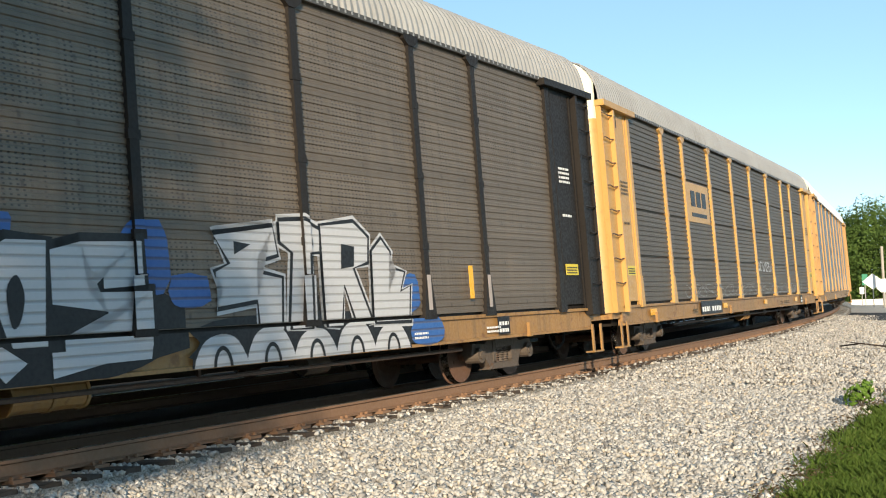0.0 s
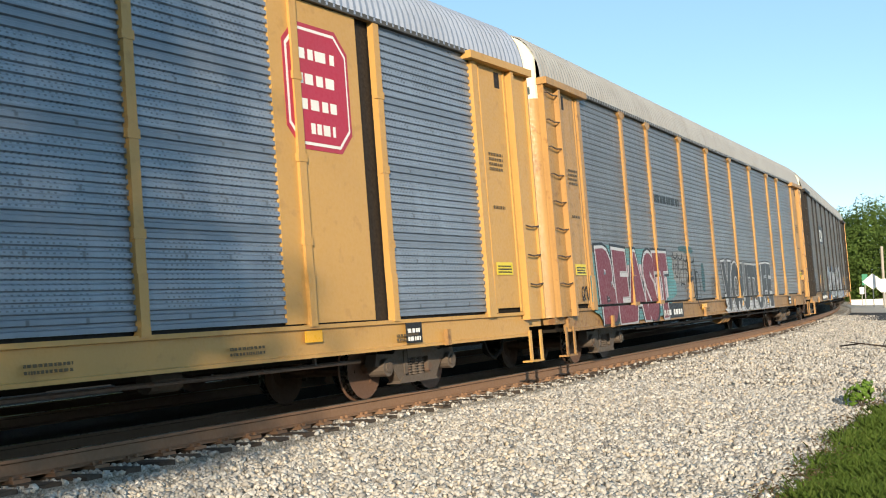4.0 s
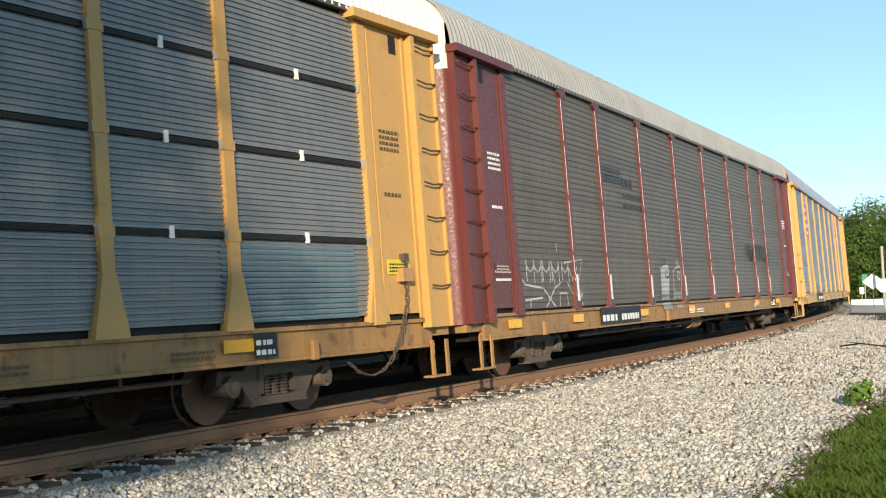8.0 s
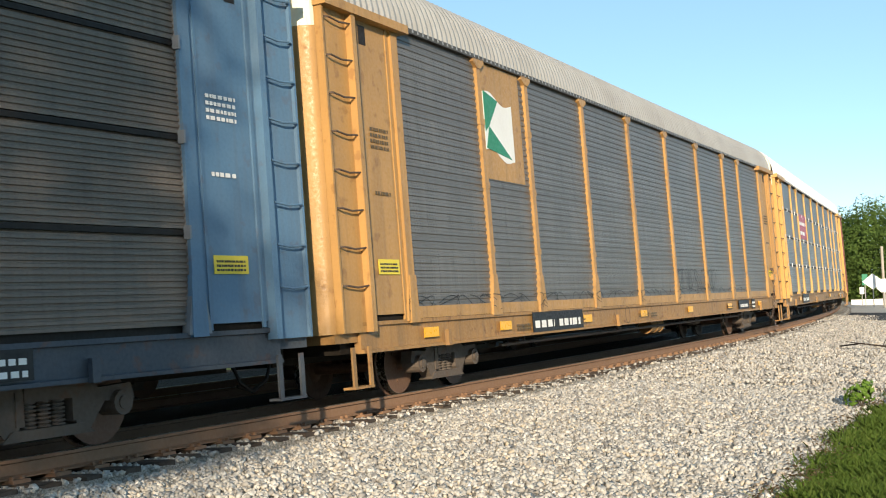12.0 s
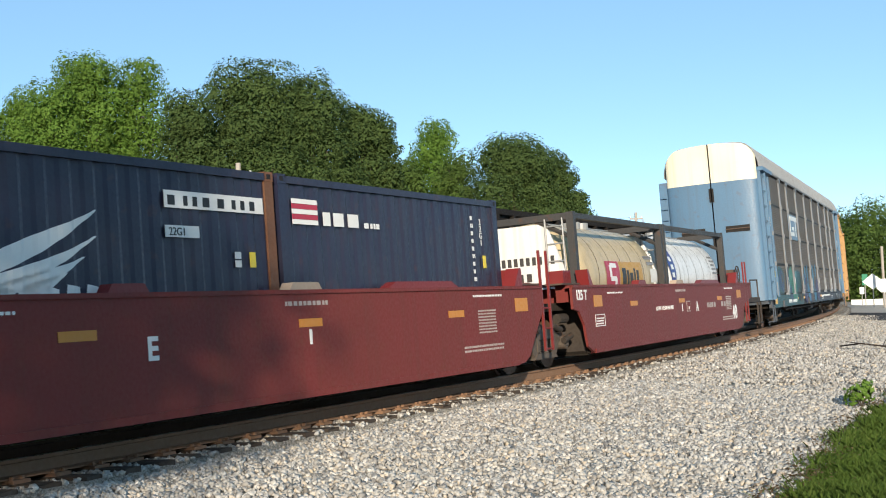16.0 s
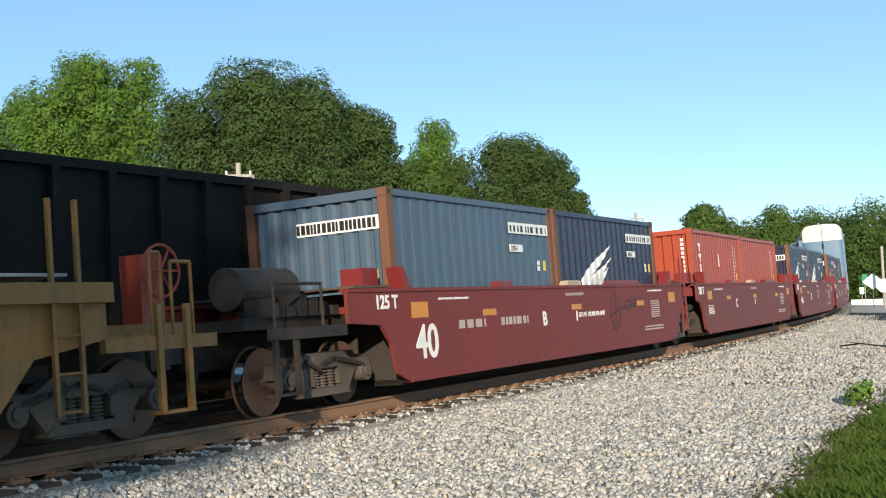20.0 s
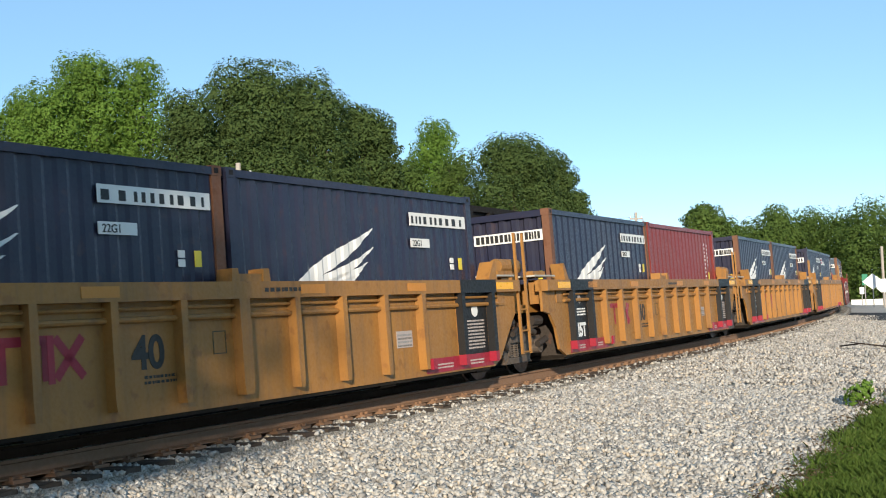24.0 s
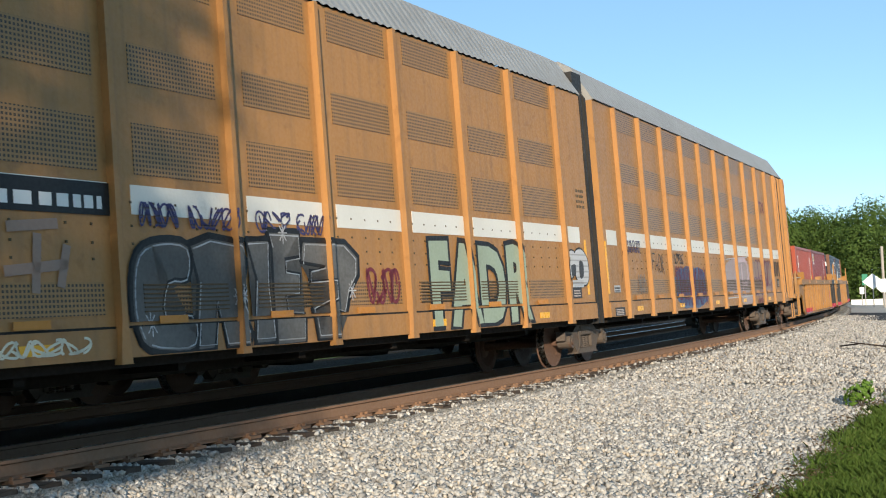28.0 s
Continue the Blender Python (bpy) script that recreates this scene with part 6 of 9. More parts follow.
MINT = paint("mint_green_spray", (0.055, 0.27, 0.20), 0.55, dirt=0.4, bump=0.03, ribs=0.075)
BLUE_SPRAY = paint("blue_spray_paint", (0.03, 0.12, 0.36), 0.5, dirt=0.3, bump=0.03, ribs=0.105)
BLUE_DUSTY = paint("dusty_blue_spray", (0.075, 0.13, 0.23), 0.55, dirt=0.5, bump=0.03)
INDIGO = paint("indigo_spray_paint", (0.045, 0.042, 0.14), 0.5, dirt=0.4, bump=0.03, ribs=0.075)
SKY_SPRAY = paint("light_blue_spray", (0.045, 0.23, 0.38), 0.5, dirt=0.4, bump=0.03, ribs=0.075)
DEEP_BLUE = paint("deep_blue_spray", (0.013, 0.060, 0.15), 0.5, dirt=0.3, bump=0.03, ribs=0.075)
DARK_SPRAY = paint("dark_grey_spray", (0.045, 0.045, 0.048), 0.55, dirt=0.3, bump=0.03)
LILAC = paint("pale_lilac_spray", (0.37, 0.30, 0.30), 0.55, dirt=0.7, dirt_color=(0.30, 0.20, 0.13), bump=0.03)
LILAC_THIN = paint("worn_lilac_spray", (0.30, 0.21, 0.17), 0.55, dirt=0.6, dirt_color=(0.36, 0.18, 0.06), bump=0.03)
LIME = paint("dull_lime_spray", (0.13, 0.15, 0.055), 0.6, dirt=0.5, bump=0.03)
PURPLE = paint("purple_spray", (0.10, 0.02, 0.10), 0.55, dirt=0.3, bump=0.03)
SAGE = paint("sage_spray", (0.33, 0.40, 0.30), 0.55, dirt=0.4, bump=0.03)
BADGE_RED = paint("badge_red", (0.42, 0.03, 0.06), 0.45, dirt=0.3)
BADGE_BLUE = paint("badge_blue", (0.02, 0.04, 0.20), 0.4, dirt=0.2)
BADGE_GREEN = paint("badge_green", (0.02, 0.22, 0.11), 0.45, dirt=0.3)
BADGE_YELLOW = paint("badge_yellow", (0.70, 0.55, 0.05), 0.45, dirt=0.2)
RED_BAND = paint("red_band", (0.30, 0.015, 0.035), 0.45, dirt=0.35)
LETTER_W = paint("white_lettering", (0.78, 0.77, 0.74), 0.5, dirt=0.2, bump=0.0)
DIM_W = paint("dim_lettering", (0.42, 0.36, 0.33), 0.6, dirt=0.4, bump=0.0)
LETTER_K = paint("black_lettering", (0.02, 0.02, 0.02), 0.5, dirt=0.2, bump=0.0)


FADED_K = paint("faded_black_lettering", (0.10, 0.07, 0.035), 0.6, dirt=0.3, bump=0.0)


def fit_shape(bm, box0, x0, z0, w, h, wave=0.0, slope=0.0):
    lo, hi = box0
    for v in bm.verts:
        u, t = (v.co.x - lo[0]) / (hi[0] - lo[0]), (v.co.y - lo[1]) / (hi[1] - lo[1])
        t2 = t * (1 + wave * math.sin(u * 9.0)) + wave * 0.5 * math.sin(u * 14.0 + 1)
        v.co = Vector((x0 + u * w + slope * t, 0, z0 + t2 * h))
    return bm


def cloud(x0, x1, z0, z1, seed, n=26, square=0.6, rough=0.14):
    """A soft edged blob of spray in the x-z plane."""
    rnd = random.Random(seed)
    bm = bmesh.new()
    pts = []
    for i in range(n):
        a = 2 * math.pi * i / n
        k = 1.0 - rough * rnd.random()
        c, s = math.cos(a), math.sin(a)
        pts.append(((x0 + x1) / 2 + (x1 - x0) / 2 * k * math.copysign(abs(c) ** square, c), 0, (z0 + z1) / 2 + (z1 - z0) / 2 * k * math.copysign(abs(s) ** square, s)))
    bm.faces.new([bm.verts.new(p) for p in pts])
    return bm


def ribbon(bm, pts, w):
    """A flat stroke of width w along points (x, z)."""
    prev = None
    for i, (x, z) in enumerate(pts):
        a, b = pts[max(0, i - 1)], pts[min(len(pts) - 1, i + 1)]
        d = math.hypot(b[0] - a[0], b[1] - a[1]) or 1.0
        nx, nz = -(b[1] - a[1]) / d * w / 2, (b[0] - a[0]) / d * w / 2
        cur = (bm.verts.new((x + nx, 0, z + nz)), bm.verts.new((x - nx, 0, z - nz)))
        if prev:
            bm.faces.new((prev[0], prev[1], cur[1], cur[0]))
        prev = cur


def scribble(x0, x1, z0, z1, seed, w=0.035, glyphs=5):
    """Illegible quick strokes, as of a tag written with a spray can."""
    rnd = random.Random(seed)
    bm = bmesh.new()
    gw = (x1 - x0) / glyphs
    for g in range(glyphs):
        for k in range(2):
            pts = []
            cx = x0 + (g + 0.5) * gw
            p0, p1 = rnd.uniform(0, 6), rnd.uniform(0, 6)
            f0, f1 = rnd.choice((1, 1.5, 2)), rnd.choice((1, 2, 2.5))
            for i in range(15):
                u = i / 14
                pts.append((cx + gw * 0.55 * math.sin(p0 + f0 * 3.1 * u), (z0 + z1) / 2 + (z1 - z0) / 2 * math.sin(p1 + f1 * 3.1 * u)))
            ribbon(bm, pts, w)
    return bm


def clip(bm, co, no):
    bmesh.ops.bisect_plane(bm, geom=bm.verts[:] + bm.edges[:] + bm.faces[:], plane_co=co, plane_no=no, clear_outer=True)
    return bm


def sprayed(name, shape, material, car, layer=0, panel_y=-1.472, sill_y=-1.502, deck=DECK, posts=True, label=""):
    """Paint laid over the wall, the sill and the posts of a railcar: the shape is cut along their edges and laid on each face."""
    lift = 0.0025 * (layer + 1)
    out = bmesh.new()

    def lay(bm, y):
        for v in bm.verts:
            v.co.y = y - lift
        me = bpy.data.meshes.new("piece")
        bm.to_mesh(me)
        out.from_mesh(me)
        bpy.data.meshes.remove(me)
        bm.free()

    lo = min(v.co.x for v in shape.verts)
    hi = max(v.co.x for v in shape.verts)
    lay(clip(shape.copy(), (0, 0, deck + 0.05), (0, 0, -1)), panel_y)
    low = clip(shape.copy(), (0, 0, deck), (0, 0, 1))
    clip(low, (0, 0, (SILL_B if posts is True else AM_SILL) + 0.01), (0, 0, -1))
    if low.verts:
        lay(low, sill_y)
    if posts:
        steps = ((0.07, DECK + 0.62, 9.0, -SIDE_Y - 0.045), (0.15, DECK + 0.06, DECK + 0.60, -SIDE_Y - 0.058)) if posts is True else ((0.037, AM_SILL + 0.02, 9.0, -1.535),)
        for x in ([PANEL_X0 + px for px in POSTS] if posts is True else posts):
            if lo < x + 0.1 and hi > x - 0.1:
                for w, za, zb, yy in steps:
                    b = shape.copy()
                    clip(b, (x + w, 0, 0), (1, 0, 0))
                    clip(b, (x - w, 0, 0), (-1, 0, 0))
                    clip(b, (0, 0, za), (0, 0, -1))
                    clip(b, (0, 0, zb), (0, 0, 1))
                    if b.verts:
                        lay(b, yy)
                    else:
                        b.free()
    shape.free()
    me = bpy.data.meshes.new(name)
    out.to_mesh(me)
    out.free()
    me.materials.append(material)
    return part(name, me, material, car, label)


def islands(bm):
    """The connected shapes of a flat mesh, each as a mesh of its own, from one end to the other."""
    left, out = set(bm.verts), []
    while left:
        todo, got = [next(iter(left))], set()
        while todo:
            v = todo.pop()
            if v in got:
                continue
            got.add(v)
            todo += [e.other_vert(v) for e in v.link_edges]
        left -= got
        one = bmesh.new()
        twin = {v: one.verts.new(v.co) for v in got}
        for f in {f for v in got for f in v.link_faces}:
            one.faces.new([twin[v] for v in f.verts])
        out.append(one)
    bm.free()
    return sorted(out, key=lambda b: min(v.co.x for v in b.verts))


def piece(car, text, x0, z0, w, h, fill, rims, layer=1, wave=0.03, slope=0.0, bold=0.05, label="", **kw):
    """A graffiti piece: letter bodies over one or more rims, each rim wider than the one above it."""
    base = rim_text(text, bold, 0.0)
    lo = (min(v.co.x for v in base.verts), min(v.co.y for v in base.verts))
    hi = (max(v.co.x for v in base.verts), max(v.co.y for v in base.verts))
    for i, (mat_r, extra) in enumerate(reversed(rims)):
        for k, b in enumerate(islands(fit_shape(rim_text(text, bold, extra), (lo, hi), x0, z0, w, h, wave, slope))):
            sprayed("graffiti_outline", b, mat_r, car, layer + i + 0.2 * (k % 2), **kw)
    for k, b in enumerate(islands(fit_shape(base, (lo, hi), x0, z0, w, h, wave, slope))):
        sprayed("graffiti", b, fill, car, layer + len(rims) + 0.2 * (k % 2), label=label, **kw)


def rim_text(text, bold, extra):
    """The same letters at the same pitch, grown by extra."""
    cu = bpy.data.curves.new("letters", "FONT")
    cu.body, cu.size, cu.offset, cu.resolution_u = text, 1.0, bold + extra, 3
    cu.space_character = 1.06 + bold * 1.2
    ob = bpy.data.objects.new("letters", cu)
    scene.collection.objects.link(ob)
    me = bpy.data.meshes.new_from_object(ob.evaluated_get(bpy.context.evaluated_depsgraph_get()))
    bpy.data.objects.remove(ob)
    bm = bmesh.new()
    bm.from_mesh(me)
    bpy.data.meshes.remove(me)
    return bm


def cell(x0, x1, z0, z1, pts, lean=0.0):
    """Unit drawing (u, t) laid into a box of the wall, leaning to the right by lean at its top."""
    return [(x0 + (x1 - x0) * u + lean * t, z0 + (z1 - z0) * t) for u, t in pts]


def rounded(pts, k=4):
    """A closed smooth line through points."""
    n, out = len(pts), []
    for i in range(n):
        p0, p1, p2, p3 = (pts[(i + j - 1) % n] for j in range(4))
        for m in range(k):
            t = m / k
            out.append(tuple(0.5 * (2 * b + (c - a) * t + (2 * a - 5 * b + 4 * c - d) * t * t + (3 * b - a - 3 * c + d) * t ** 3) for a, b, c, d in zip(p0, p1, p2, p3)))
    return out


def filled(*polys):
    bm = bmesh.new()
    for q in polys:
        bm.faces.new([bm.verts.new((x, 0, z)) for x, z in q])
    bmesh.ops.triangulate(bm, faces=bm.faces[:])
    return bm


def lines(w, *paths):
    bm = bmesh.new()
    for q in paths:
        ribbon(bm, q, w)
    return bm


def ring(x, z, a, b, n=16, start=0.0, turn=1.0):
    return [(x + a * math.cos(2 * math.pi * (start + turn * i / n)), z + b * math.sin(2 * math.pi * (start + turn * i / n))) for i in range(n + 1)]


def drawn(car, polys, fill, rims, layer=1, label="", lay=None):
    """Filled hand drawn shapes over outlines that grow outwards."""
    lay = lay or sprayed
    for i, (m, w) in enumerate(reversed(rims)):
        for k, q in enumerate(polys):
            lay("graffiti_outline", lines(2 * w, q + q[:2]), m, car, layer + i + 0.2 * (k % 2))
    for k, q in enumerate(polys):
        lay("graffiti", filled(q), fill, car, layer + len(rims) + 0.2 * (k % 2), label=label)


def number_patch(car, x, z=0.80, w=2.4, h=0.24, seed=1, ground=INK):
    """A dark patch with white bars for the reporting marks."""
    if ground is not None:
        patch("number_patch", car, ground, x, x + w, z - 0.05, z + h + 0.05, y=-1.502)
    bars("reporting_mark", 1, LETTER_W, car, x + 0.1, z + 0.02, -1.509, w * 0.36, h, seed, "white reporting marks")
    bars("reporting_mark", 1, LETTER_W, car, x + w * 0.5, z + 0.02, -1.509, w * 0.45, h, seed + 1, "white reporting marks")


def reflectors(car, spots, y=-1.502, z=0.86, w=0.5, h=0.14, material=REFLECT):
    for x in spots:
        patch("reflector", car, material, x, x + w, z, z + h, y=y)


def sill_clutter(car, seed, lettering=None):
    """Small stencils, boxes and brackets along the sill of a flat car."""
    lettering = lettering or FADED_K
    rnd = random.Random(seed)
    for k in range(5):
        x = rnd.uniform(-9, 10)
        bars("stencil", 2, lettering, car, x, 0.82, -1.506, rnd.uniform(0.3, 0.7), 0.12, seed * 7 + k, "small stencilled lettering")
    for x in (-10.9, 10.4, -3.2):
        part("bracket", boxes((x - 0.05, x + 0.05, -1.56, -1.50, 0.70, 0.93)), GT_SILL if car is A_GT else SILL_YELLOW, car)
    x = 9.3
    patch("consolidated_stencil", car, INK, x, x + 0.42, 0.78, 1.06, y=-1.502)
    bars("stencil", 2, LETTER_W, car, x + 0.04, 0.81, -1.509, 0.34, 0.22, seed + 50)
    for e in (-1, 1):
        bars("stencil", 4, lettering, car, e * 12.45 - 0.25, 3.4, -1.502, 0.5, 0.32, seed + 90 + e, "small stencilled table")
        patch("yellow_notice", car, MAROON if car is A_NS else BADGE_YELLOW, e * 12.45 - 0.28, e * 12.45 + 0.28, 1.72, 1.92, y=-1.502)
        bars("stencil", 3, DIM_W if car is A_NS else LETTER_K, car, e * 12.45 - 0.24, 1.75, -1.509, 0.48, 0.14, seed + 60 + e)
        bars("stencil", 1, lettering, car, e * 12.45 - 0.22, 2.78, -1.502, 0.42, 0.09, seed + 70 + e)


for k, c in enumerate((A_CSX, A_CN, A_FX, A_KCS, A_NS, A_CP, A_TFM, A_SECOND, A_FRONT)):
    sill_clutter(c, 100 + k * 11, LETTER_W if c in (A_CN, A_NS) else None)
sill_clutter(A_GT, 300, LETTER_W)

# dark autorack
patch("badge", A_CN, INK, -7.05, -4.34, 3.30, 4.08, y=-1.480)
for bx, bw, bz, bh in ((-6.48, 0.62, 3.80, 0.12), (-6.48, 0.13, 3.40, 0.5), (-6.48, 0.62, 3.37, 0.12), (-5.72, 0.13, 3.38, 0.54), (-5.25, 0.13, 3.38, 0.54)):
    patch("badge_shape", A_CN, LETTER_W, bx, bx + bw, bz, bz + bh, y=-1.488)
bm = bmesh.new()
slab(bm, [(-5.25, 3.38), (-5.12, 3.38), (-5.60, 3.92), (-5.73, 3.92)], -1.494, -1.488)
part("badge_shape", bm, LETTER_W, A_CN)
number_patch(A_CN, -8.3, seed=2)
sprayed("graffiti_ground", cloud(-4.1, 2.2, 0.62, 1.75, 4), INK, A_CN, 0)
sprayed("graffiti_ground", cloud(2.0, 7.0, 0.66, 1.30, 8), INK, A_CN, 0)
for i, b in enumerate(((-4.35, -3.72, 1.25, 2.05), (-2.70, -2.30, 1.75, 2.30), (-0.62, -0.10, 1.95, 2.32), (1.20, 1.95, 1.50, 2.32), (1.85, 2.55, 1.35, 1.75), (6.6, 7.6, 0.72, 1.15), (-4.2, -3.45, 0.72, 1.0), (6.5, 7.0, 1.2, 1.75), (-1.95, -1.55, 1.25, 1.5))):
    sprayed("graffiti_ground", cloud(*b, 20 + i, 16), BLUE_SPRAY, A_CN, 1)
skull = rounded(cell(-3.69, -2.52, 1.22, 2.28, ((0.06, 0.10), (0.0, 0.45), (0.05, 0.8), (0.28, 0.97), (0.6, 1.0), (0.87, 0.84), (0.97, 0.5), (1.0, 0.3), (0.86, 0.08), (0.55, 0.10), (0.3, 0.0))))
drawn(A_CN, [skull], SILVER, [(INK, 0.10)], 2, "white sprayed skull")
sprayed("graffiti_outline", filled(rounded(cell(-3.36, -2.98, 1.45, 1.93, ((0.1, 0.15), (0.0, 0.6), (0.45, 1.0), (1.0, 0.75), (0.8, 0.1), (0.4, 0.0)))), rounded(cell(-2.83, -2.62, 1.62, 1.98, ((0.2, 0.0), (0.0, 0.5), (0.4, 1.0), (1.0, 0.6), (0.8, 0.1)))), cell(-3.22, -3.04, 1.98, 2.06, ((0, 0), (0.5, 1.0), (1, 0)))), INK, A_CN, 5)
sprayed("graffiti_outline", lines(0.022, ring(-3.5, 1.75, 0.10, 0.38, 12, 0.2, 0.5), ring(-2.68, 1.78, 0.12, 0.26, 12, 0.0, 0.8)), INK, A_CN, 5)
drawn(A_CN, [rounded(cell(-3.46 + 0.15 * k, -3.33 + 0.15 * k, 1.08 + 0.02 * abs(k - 2), 1.26 + 0.015 * k, ((0, 0.5), (0.2, 0.95), (0.8, 0.95), (1, 0.5), (0.5, 0.0)))) for k in range(6)], SILVER, [(INK, 0.03)], 4, "sprayed teeth")
big = [cell(-2.43, -1.40, 0.82, 2.08, ((0.0, 0.24), (0.0, 0.86), (0.25, 0.96), (1.0, 1.0), (1.0, 0.54), (0.64, 0.50), (0.62, 0.68), (0.42, 0.67), (0.38, 0.56), (0.42, 0.27), (0.92, 0.27), (0.95, 0.20), (0.5, 0.0), (0.05, 0.0))),
       cell(-1.27, -0.60, 1.08, 2.08, ((0.0, 0.96), (0.38, 1.0), (1.0, 0.05), (0.45, 0.0))),
       cell(-0.92, -0.34, 1.12, 2.12, ((0.05, 0.8), (0.3, 1.0), (0.62, 1.0), (0.6, 0.35), (0.85, 0.25), (1.0, 0.0), (0.45, 0.0))),
       cell(-0.58, 0.26, 1.06, 2.04, ((0.12, 0.86), (0.45, 1.0), (1.0, 1.0), (0.92, 0.0), (0.45, 0.0), (0.30, 0.35), (0.0, 0.35))),
       cell(0.30, 1.56, 1.00, 2.06, ((0.0, 0.90), (0.3, 0.98), (0.92, 1.0), (0.92, 0.58), (0.52, 0.55), (0.52, 0.72), (0.36, 0.70), (0.36, 0.52), (1.0, 0.52), (1.0, 0.0), (0.08, 0.0), (0.08, 0.12), (0.55, 0.20), (0.55, 0.34), (0.0, 0.42)))]
drawn(A_CN, big, CHALK, [(INK, 0.09)], 2, "big white sprayed block letters")
sprayed("graffiti_outline", filled(rounded(cell(-0.22, -0.02, 1.25, 1.72, ((0.2, 0.0), (0.0, 0.7), (0.6, 1.0), (1.0, 0.6), (0.7, 0.1))))), INK, A_CN, 5)
tails = [cell(-3.1, -0.95, 0.70, 1.12, ((0.0, 0.45), (0.22, 0.50), (0.36, 0.95), (1.0, 1.0), (0.86, 0.62), (0.66, 0.35), (0.52, 0.05), (0.2, 0.08))), cell(-0.95, -0.05, 0.76, 1.08, ((0.0, 0.9), (0.7, 1.0), (1.0, 0.5), (0.72, 0.0), (0.5, 0.65))), cell(0.24, 1.55, 0.76, 1.00, ((0.0, 1.0), (1.0, 1.0), (0.98, 0.45), (0.5, 0.42), (0.0, 0.0)))]
sprayed("graffiti", filled(*tails), CHALK, A_CN, 3, label="white sprayed tails")
# the smaller white piece beside it
second = [cell(2.62, 3.80, 1.08, 2.28, ((0.0, 0.90), (0.9, 1.0), (0.95, 0.74), (0.62, 0.68), (0.62, 0.55), (1.0, 0.50), (0.95, 0.0), (0.62, 0.0), (0.6, 0.3), (0.0, 0.24), (0.1, 0.40), (0.0, 0.56), (0.22, 0.64))),
          cell(3.82, 4.62, 1.08, 2.38, ((0.0, 0.80), (0.0, 0.98), (0.6, 1.0), (1.0, 0.92), (0.98, 0.72), (0.66, 0.70), (0.6, 0.0), (0.12, 0.0), (0.30, 0.70))),
          cell(4.66, 5.72, 1.08, 2.40, ((0.0, 0.0), (0.0, 0.95), (0.7, 1.0), (1.0, 0.86), (0.96, 0.62), (0.62, 0.55), (1.0, 0.0), (0.66, 0.0), (0.42, 0.4), (0.3, 0.0))),
          cell(5.76, 6.72, 1.10, 2.20, ((0.0, 0.0), (0.05, 0.85), (0.3, 1.0), (0.5, 0.85), (0.42, 0.35), (0.66, 0.62), (0.86, 0.60), (0.72, 0.35), (1.0, 0.42), (0.92, 0.0)))]
drawn(A_CN, second, CHALK, [(INK, 0.055), (CHALK, 0.10)], 1, "white sprayed letters with black outlines")
sprayed("graffiti_outline", filled(cell(5.05, 5.38, 1.80, 2.12, ((0, 0), (0.1, 1), (1, 0.9), (0.9, 0.1))), cell(2.95, 3.25, 1.95, 2.10, ((0, 0), (0, 1), (1, 0.8)))), INK, A_CN, 5)
drawn(A_CN, [rounded(cell(2.2 + 0.88 * k, 3.02 + 0.88 * k, 0.66, 1.07 + 0.06 * (k % 2), ((0.0, 0.0), (0.12, 0.75), (0.5, 1.0), (0.85, 0.8), (1.0, 0.0)))) for k in range(5)], CHALK, [(INK, 0.04)], 1, "row of white sprayed arches")
sprayed("graffiti_outline", lines(0.05, *[ring(2.62 + 0.88 * k, 0.70, 0.14, 0.22, 10, 0.0, 0.5) for k in range(5)]), INK, A_CN, 4)
sprayed("graffiti_ground", cloud(-11.3, -9.3, 1.12, 1.95, 76, 26), GREYFADE, A_CN, 0, label="faded grey sprayed block")
for k in range(6):
    sprayed("graffiti_outline", lines(0.022, ring(-11.05 + 0.3 * k, 1.62, 0.14, 0.27, 12, 0.0, 0.9), ring(-11.0 + 0.3 * k, 1.32, 0.13, 0.13, 10, 0.5, 0.6)), DARK_SPRAY, A_CN, 1)
sprayed("graffiti", scribble(-11.2, -9.4, 1.15, 1.95, 71, 0.05, 6), GREYFADE, A_CN, 1, label="faded grey graffiti scrawl")
sprayed("graffiti", lines(0.03, ring(-8.5, 1.6, 0.32, 0.40), ring(-8.5, 1.66, 0.20, 0.22)), GREYFADE, A_CN, 1)
sprayed("graffiti", lines(0.03, *[ring(-6.95 + 0.42 * (k % 5), 1.25 + 0.30 * (k // 5), 0.20, 0.19, 12, 0.13 * k, 0.85) for k in range(15)]), LIME, A_CN, 1, label="thin lime graffiti scrawl")
for x in (-9.1, 8.4):
    patch("reflector", A_CN, REFLECT, x, x + 0.13, 1.36, 1.86, y=-1.532)

# yellow and black badge
patch("badge", A_CSX, YELLOW_CLEAN, -7.1, -4.6, 3.10, 4.10, y=-1.480)
for i, bx in enumerate((-6.6, -6.0, -5.4)):
    patch("badge_shape", A_CSX, LETTER_K, bx, bx + 0.45, 3.50, 3.90, y=-1.488)
patch("badge_shape", A_CSX, LETTER_K, -6.6, -4.95, 3.24, 3.34, y=-1.488)
number_patch(A_CSX, -6.6, seed=5)
sprayed("graffiti", scribble(1.5, 4.0, 1.9, 2.2, 73, 0.04, 5), CHALK, A_CSX, 1)
sprayed("graffiti", scribble(-8.0, 10.0, 1.2, 1.5, 74, 0.03, 16), GREYFADE, A_CSX, 1)
reflectors(A_CSX, (-11.3, -4, 2, 8))

# grey panelled car with the large red piece
bars("faded_badge", 1, LETTER_K, A_FX, -7.0, 3.42, -1.476, 2.35, 0.34, 8, "row of dark letter shapes")
